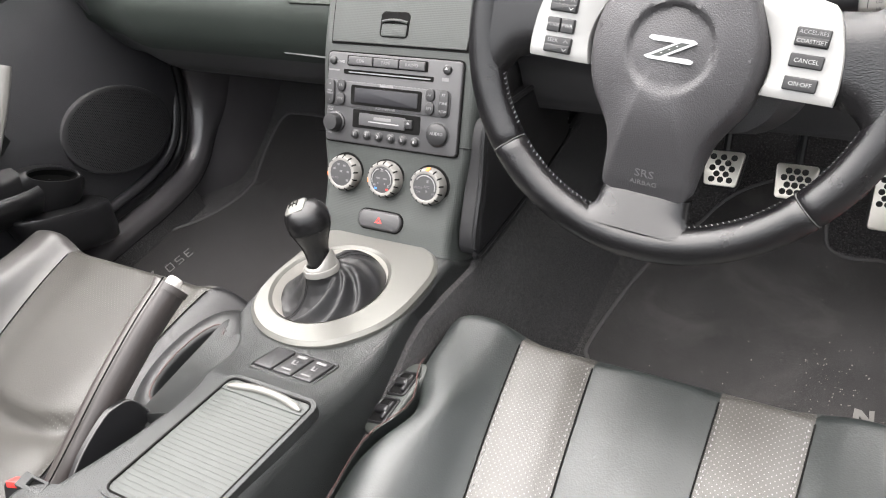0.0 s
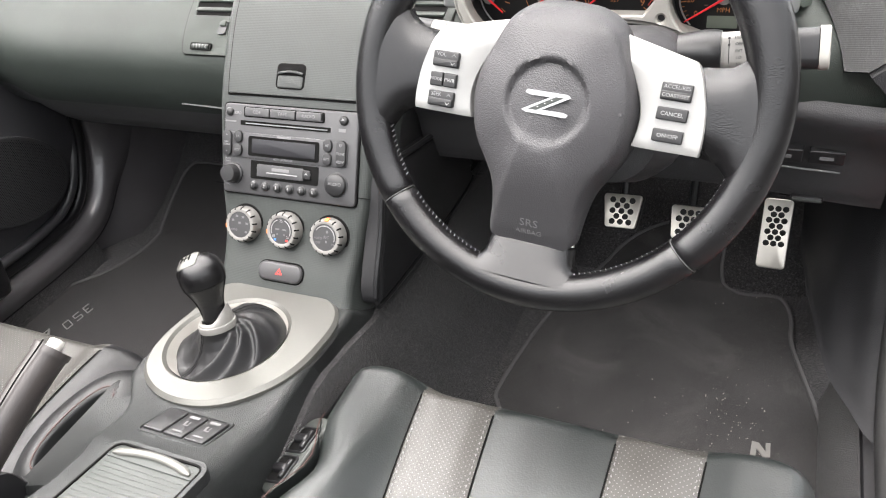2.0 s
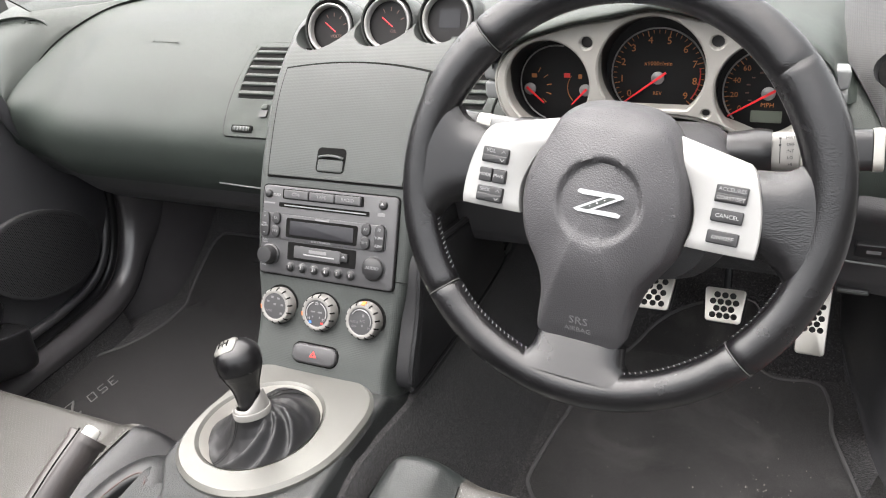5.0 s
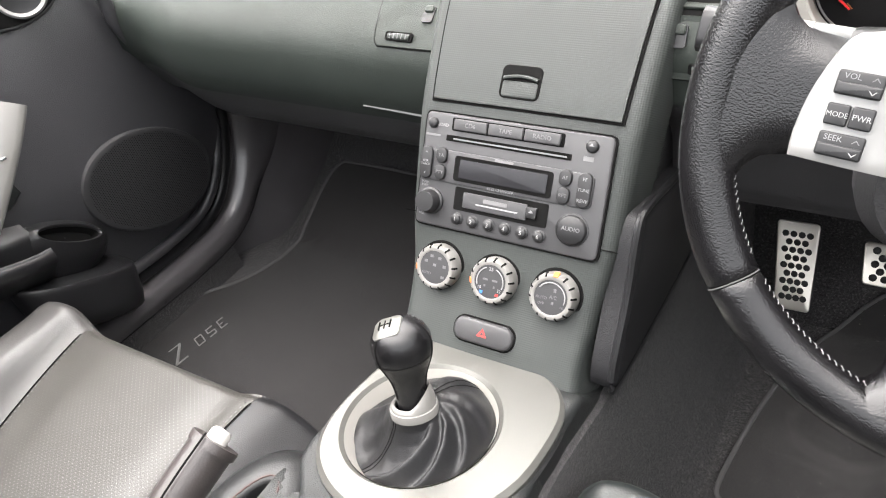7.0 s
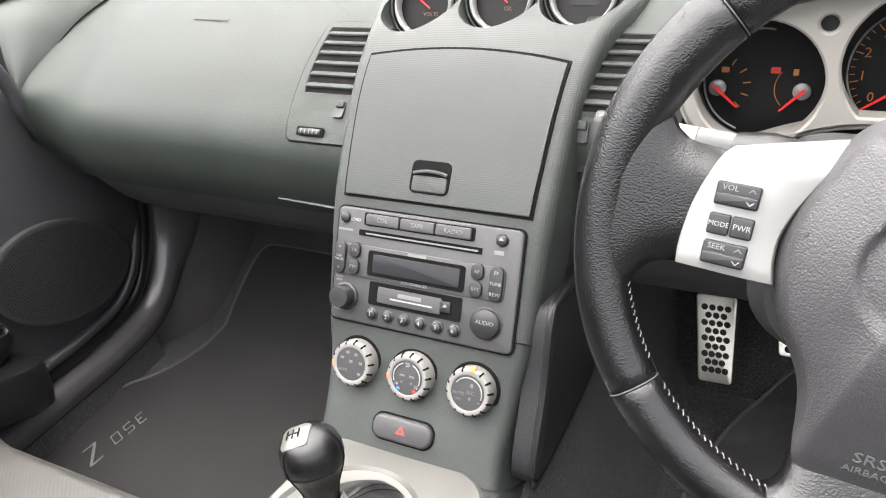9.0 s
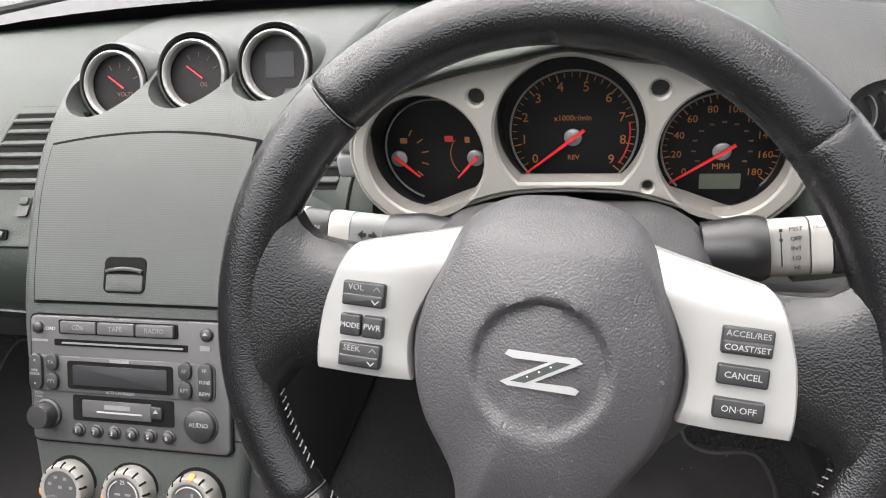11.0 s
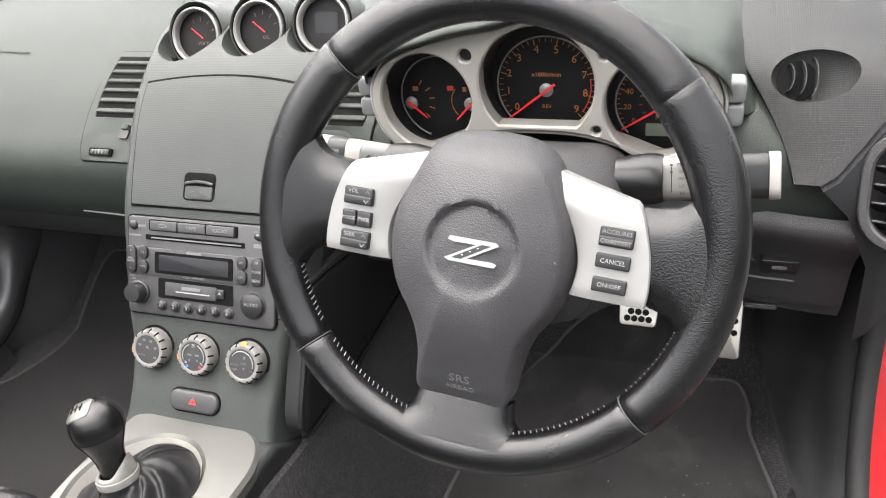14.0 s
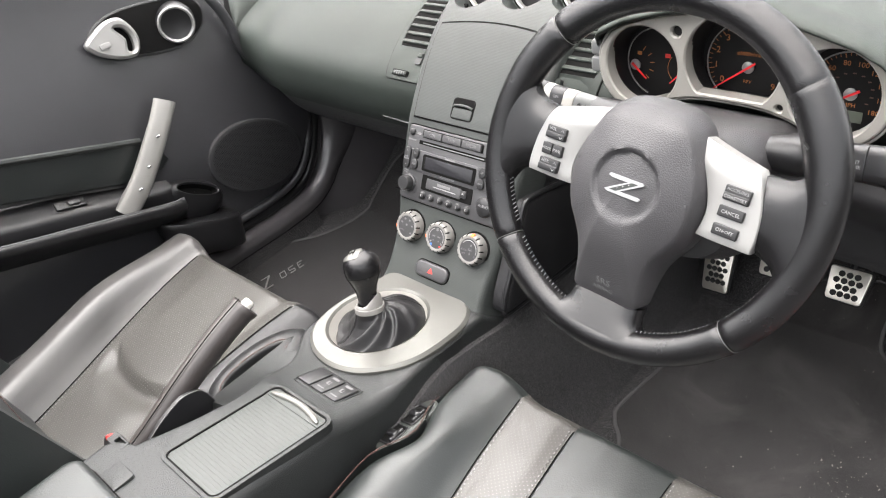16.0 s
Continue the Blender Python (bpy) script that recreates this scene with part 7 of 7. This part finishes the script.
# speaker grille
MSP = Matrix(((0, 0, 1, -0.672), (0.889, 0.558, 0, 0.113), (-0.470, 0.831, 0, 0.291), (0, 0, 0, 1)))
gr = part("speaker_grille", lathe([(0.0003, 0.002), (0.079, 0.0018), (0.083, 0.0015), (0.0850, 0.0005), (0.0860, -0.002), (0.086, -0.02)], MSP @ Matrix.Diagonal((1.40, 0.96, 1, 1)), 64), GRILLE, door, "round black speaker grille")
bm = bmesh.new()
for i in range(-26, 27):
    for j in range(-30, 31):
        x, y = i * 0.0031 + (0.00155 if j % 2 else 0), j * 0.0027
        if math.hypot(x, y) < 0.0785:
            q = MSP @ Matrix.Diagonal((1.40, 0.96, 1, 1)) @ Matrix.Translation((x, y, 0.0019))
            bm.faces.new([bm.verts.new(q @ Vector((0.00085 * math.cos(a), 0.00095 * math.sin(a), 0.0003))) for a in (0, 1.5708, 3.1416, 4.7124)])
tagged(part("grille_holes", bm, GAP, gr, smooth=0), kind="stuff")
# inner handle with tweeter
rec = [(-0.125, 0.650), (-0.08, 0.672), (-0.02, 0.672), (0.06, 0.660), (0.094, 0.645), (0.104, 0.620), (0.085, 0.590), (0.03, 0.575), (-0.05, 0.590), (-0.10, 0.615)]
rec = [tuple(v.to_2d()) for v in ring_spline([(x, y, 0) for x, y in rec[::-1]], 4)][::-1]
if sum(a[0] * b[1] - b[0] * a[1] for a, b in zip(rec, rec[1:] + rec[:1])) < 0:
    rec = rec[::-1]
door_patch(inset(rec, -0.004), 0.004, 0.01, DASH_LOW, "handle_surround", m=MDO)
door_patch(rec, 0.0055, 0.006, GAP, "handle_recess", m=MDO)
hd = [(-0.134, 0.647), (-0.110, 0.662), (-0.080, 0.673), (-0.054, 0.670), (-0.040, 0.650), (-0.036, 0.625), (-0.046, 0.603), (-0.062, 0.596), (-0.092, 0.605), (-0.122, 0.625)]
hd = [tuple(v.to_2d()) for v in ring_spline([(x - 0.009, y - 0.005, 0) for x, y in hd], 4)]
if sum(a[0] * b[1] - b[0] * a[1] for a, b in zip(hd, hd[1:] + hd[:1])) < 0:
    hd = hd[::-1]
slot = [(-0.072, 0.655), (-0.056, 0.652), (-0.048, 0.632), (-0.054, 0.608), (-0.066, 0.612), (-0.060, 0.632)]
slot = [tuple(v.to_2d()) for v in ring_spline([(x - 0.009, y - 0.005, 0) for x, y in slot], 4)]
slot = slot if sum(a[0] * b[1] - b[0] * a[1] for a, b in zip(slot, slot[1:] + slot[:1])) > 0 else slot[::-1]
hnd = part("door_handle", plate(hd, [slot], 0.006, 0.022, MDO, 0.005), SILVER, door, "silver teardrop door handle")
part("lock_slider", prism(rrect(-0.113, 0.629, 0.020, 0.010, 0.002), 0.02, 0.026, MDO, 0.001), SILVER, hnd)
MT = MDO @ Matrix.Translation((0.041, 0.617, 0.004)) @ Matrix.Rotation(radians(-22), 4, "Y") @ Matrix.Rotation(radians(10), 4, "X")
tw = part("tweeter", lathe([(0.040, -0.01), (0.038, 0.012), (0.034, 0.018), (0.030, 0.016), (0.0003, 0.012)], MT, 32), PLASTIC, door, "round tweeter pod")
part("tweeter_ring", lathe([(0.0345, 0.012), (0.036, 0.019), (0.033, 0.0215), (0.0295, 0.0185), (0.0295, 0.012)], MT, 36, caps=False), SILVER, tw, "bright ring")
# pull bar
bar = spline([(-0.638, -0.049, 0.509), (-0.636, -0.058, 0.498), (-0.632, -0.086, 0.466), (-0.630, -0.126, 0.423), (-0.630, -0.167, 0.382), (-0.634, -0.212, 0.346)], 5)
rows = []
for i, p in enumerate(bar):
    a, b = bar[max(i - 1, 0)], bar[min(i + 1, len(bar) - 1)]
    d = (b - a).normalized()
    side = Vector((0.18, 0.92, 0.35))
    side = (side - d * side.dot(d)).normalized()
    nrm = d.cross(side).normalized()
    if nrm.x < 0:
        nrm = -nrm
    wd = 0.0200
    rows.append([p + side * (wd * u) + nrm * h for u, h in ((-1, -0.02), (-1, 0), (-0.85, 0.004), (-0.5, 0.006), (0, 0.0066), (0.5, 0.006), (0.85, 0.004), (1, 0), (1, -0.02))])
pull = part("pull_bar", loft(rows, closed=True, caps=True), RING, door, "satin silver pull bar")
for k in (11, 16, 20):
    p = bar[k]
    part("stud", box(p.x + 0.0065, p.y - 0.002, p.z, 0.006, 0.008, 0.003, 0.0008), CHROME, pull)

# ---- footwell sides ----
def kick(s, nm, label, z0=-0.03, z1=0.47, mat=KICK):
    rows = []
    for j in range(16):
        z = z0 + (z1 - z0) * j / 15
        row = []
        for i in range(30):
            y = (0.02 if s < 0 else 0.34) + (0.68 if s < 0 else 0.36) * i / 29
            x = 0.735 - 0.050 * smoothstep(0.20 + 0.10 * z, 0.29 + 0.10 * z, y) - 0.055 * smoothstep(0.28, 0.62, y)
            if s < 0:
                x = 0.742 - 0.074 * smoothstep(0.10 + 0.10 * z, 0.50 + 0.10 * z, y) - 0.035 * smoothstep(0.36, 0.02, z) * smoothstep(0.10, 0.40, y)
            row.append((s * x, y, z))
        rows.append(row)
    return lone(nm, thick(rows, (s * 0.02, 0, 0)), mat, label, "trim panel", kind="structure", smooth=80)


kick(-1, "kick_panel_passenger", "black kick panel in the passenger footwell")
kick(1, "kick_panel_driver", "black kick panel in the driver footwell", 0.125, 0.47, DOOR)
kick(1, "kick_carpet_driver", "black carpet under the kick panel", -0.03, 0.124, CARPET)
for s in (-1, 1):
    rows = []
    for y in [-1.0 + 1.22 * k / 20 for k in range(21)]:
        rows.append([(s * 0.685, y, 0.0), (s * 0.695, y, 0.10), (s * 0.705, y, 0.140), (s * 0.725, y, 0.152), (s * 0.79, y, 0.152), (s * 0.80, y, 0.13)])
    side = "driver" if s > 0 else "passenger"
    lone("sill_trim_" + side, loft(rows), DASH_LOW, "black plastic door sill trim", "sill", kind="structure")
    lone("sill_carpet_" + side, loft([[Vector(q) + Vector((s * dx, 0, dz)) for q, dx, dz in zip(row[:3], (-0.012, -0.006, -0.004), (0, 0, 0.002))] for row in rows]), CARPET, "black carpet on the side of the sill", "carpet", kind="structure")
# open door aperture on the driver's side: seal and painted jamb
seal = spline([(0.722, -0.9, 0.165), (0.722, -0.1, 0.165), (0.722, 0.08, 0.185), (0.722, 0.17, 0.27), (0.726, 0.22, 0.38), (0.735, 0.24, 0.50), (0.745, 0.22, 0.58)], 8)
lone("door_seal", tube(seal, 0.012, 10), RUBBER, "black rubber seal round the open doorway", "door seal", kind="structure")
jamb = []
for k in range(20):
    t = k / 19
    p = seal[int(t * (len(seal) - 1))]
    jamb.append([p + Vector((0.008, 0.0, 0.0)), p + Vector((0.03, 0.012, -0.01)), p + Vector((0.05, 0.03, -0.02)), p + Vector((0.065, 0.05, -0.05)), p + Vector((0.07, 0.06, -0.12))])
lone("door_jamb", loft(jamb), PAINT, "glossy red painted door jamb", "door jamb", kind="structure")
rows = []
for p in [q for q in seal if q.z > 0.168]:
    wave = 0.006 * math.sin(9 * p.z)
    rows.append(spline([p + Vector(d) for d in ((-0.006, 0.004, 0), (-0.014, 0.012, 0), (-0.030 + wave, 0.026, 0), (-0.044 + wave, 0.058, 0), (-0.060, 0.105, 0), (-0.078, 0.20, 0), (-0.10, 0.36, 0))], 3))
lone("pillar_trim", loft(rows), PILLAR, "black pillar trim beside the doorway", "trim panel", kind="structure", smooth=80)

# ---- knee pads beside the fascia ----
pad_th = thing("knee_pad", (0.135, 0.05, 0.3), "black padded knee rest on the console side", "knee pad")
o = [(-0.020, 0.305), (0.02, 0.285), (0.28, 0.27), (0.31, 0.30), (0.30, 0.38), (0.14, 0.424), (0.072, 0.440), (0.050, 0.434), (0.022, 0.375)]
o = [tuple(v.to_2d()) for v in ring_spline([(x, y, 0) for x, y in o], 4)]
MKP = Matrix(((0, 0, 1, 0.120), (1, 0, 0, 0), (0, 1, 0, 0), (0, 0, 0, 1)))
part("pad", prism(o, -0.01, 0.016, MKP, 0.008), PILLAR, pad_th)
part("bead", tube([MKP @ Vector((x, y, 0.012)) for x, y in inset(o, -0.002)], 0.004, 8, closed=True), PLASTIC, pad_th, "raised edge bead")
for s in (-1, 1):
    rows = []
    for k in range(0, 46, 3):
        p, n, hw = fascia_at(k)
        e = p + n * -0.012
        x = 0.003 + s * (hw - 0.001)
        rows.append([Vector((x, e.y, e.z)), Vector((x - s * 0.001, max(e.y + 0.03, 0.12), e.z - 0.02)), Vector((x - s * 0.002, 0.34, min(e.z, 0.60)))])
    rows.insert(0, [q + Vector((s * 0.012, 0, -0.10)) for q in rows[0]])
    part("side_wall", thick(rows, (s * -0.01, 0, 0)), DASH_LOW, fascia, "dark side of the fascia")
# tunnel carpet
for sd, nm in ((1, "tunnel_carpet_driver"), (-1, "tunnel_carpet_passenger")):
    rows = []
    for k in range(48):
        y = -0.9 + 1.55 * k / 47
        x = lerp_table(XR, y)[0] + 0.002 if sd > 0 else 0.128 - 0.024 * smoothstep(-0.24, -0.16, y)
        top = lerp_table(CARPET_EDGE, y)[0] if sd > 0 else 0.254
        rows.append([Vector((sd * xx, y, zz)) for xx, zz in ((x - 0.004, top + 0.002), (x + 0.004, top - 0.004), (x + 0.014, 0.20), (x + 0.028, 0.10), (x + 0.050, 0.02), (x + 0.09, -0.02))])
    lone(nm, loft(rows), CARPET, "black carpet on the side of the tunnel", "carpet", kind="structure")
lone("bulkhead", thick([[(-0.75, 0.66, 0.0), (-0.75, 0.66, 0.62)], [(0.75, 0.66, 0.0), (0.75, 0.66, 0.62)]], (0, 0.02, 0)), CARPET, "black carpeted bulkhead behind the pedals", "bulkhead", kind="structure")
lone("rear_bulkhead", thick([[(-0.80, -1.25, 0.0), (-0.80, -1.30, 0.78)], [(0.80, -1.25, 0.0), (0.80, -1.30, 0.78)]], (0, -0.03, 0)), CARPET, "black carpeted bulkhead behind the seats", "bulkhead", kind="structure")

# ---- lower dash switches ----
ML2 = frame_of((0.602, 0.1745, 0.446), (1, 0, 0), (0, -0.3, 0.95))
lsw = thing("lower_switches", ML2.translation, "two black switches in the lower dash with pale symbols", "switch")
for x in (-0.028, 0.014):
    b = part("switch", prism(rrect(x, 0, 0.036, 0.020, 0.002), -0.01, 0.006, ML2, 0.0015), BUTTON, lsw)
    part("symbol", prism(rrect(x, 0.0, 0.014, 0.005, 0.001), 0.005, 0.0064, ML2), GREYPRINT, b)
rel = thing("bonnet_release", (0.605, 0.19, 0.38), "black bonnet release lever under the dash", "lever")
part("lever", box(0.605, 0.198, 0.380, 0.034, 0.03, 0.006, 0.002), PLASTIC, rel)
part("lip", box(0.605, 0.183, 0.3805, 0.032, 0.004, 0.003, 0.001), LIDGREY, rel)
lone("lower_trim", tube([(0.565, 0.176, 0.427), (0.60, 0.175, 0.4255), (0.632, 0.1755, 0.424)], 0.0013, 8), GREYTRIM, "grey trim strip under the dash switches", "trim", kind="structure")
# wipers on the screen
for x0, x1 in ((-0.62, 0.05), (-0.05, 0.60)):
    wp = thing("wiper", (x0, 0.6, 0.65), "black windscreen wiper resting on the glass", "wiper", "wipers")
    part("blade", tube([(x0, 0.56, 0.648), ((x0 + x1) / 2, 0.600, 0.682), (x1, 0.585, 0.672)], 0.006, 6), RUBBER, wp)
    part("arm", tube([(x1 - 0.05, 0.66, 0.645), ((x0 + x1) / 2, 0.615, 0.688)], 0.007, 6), PLASTIC, wp)
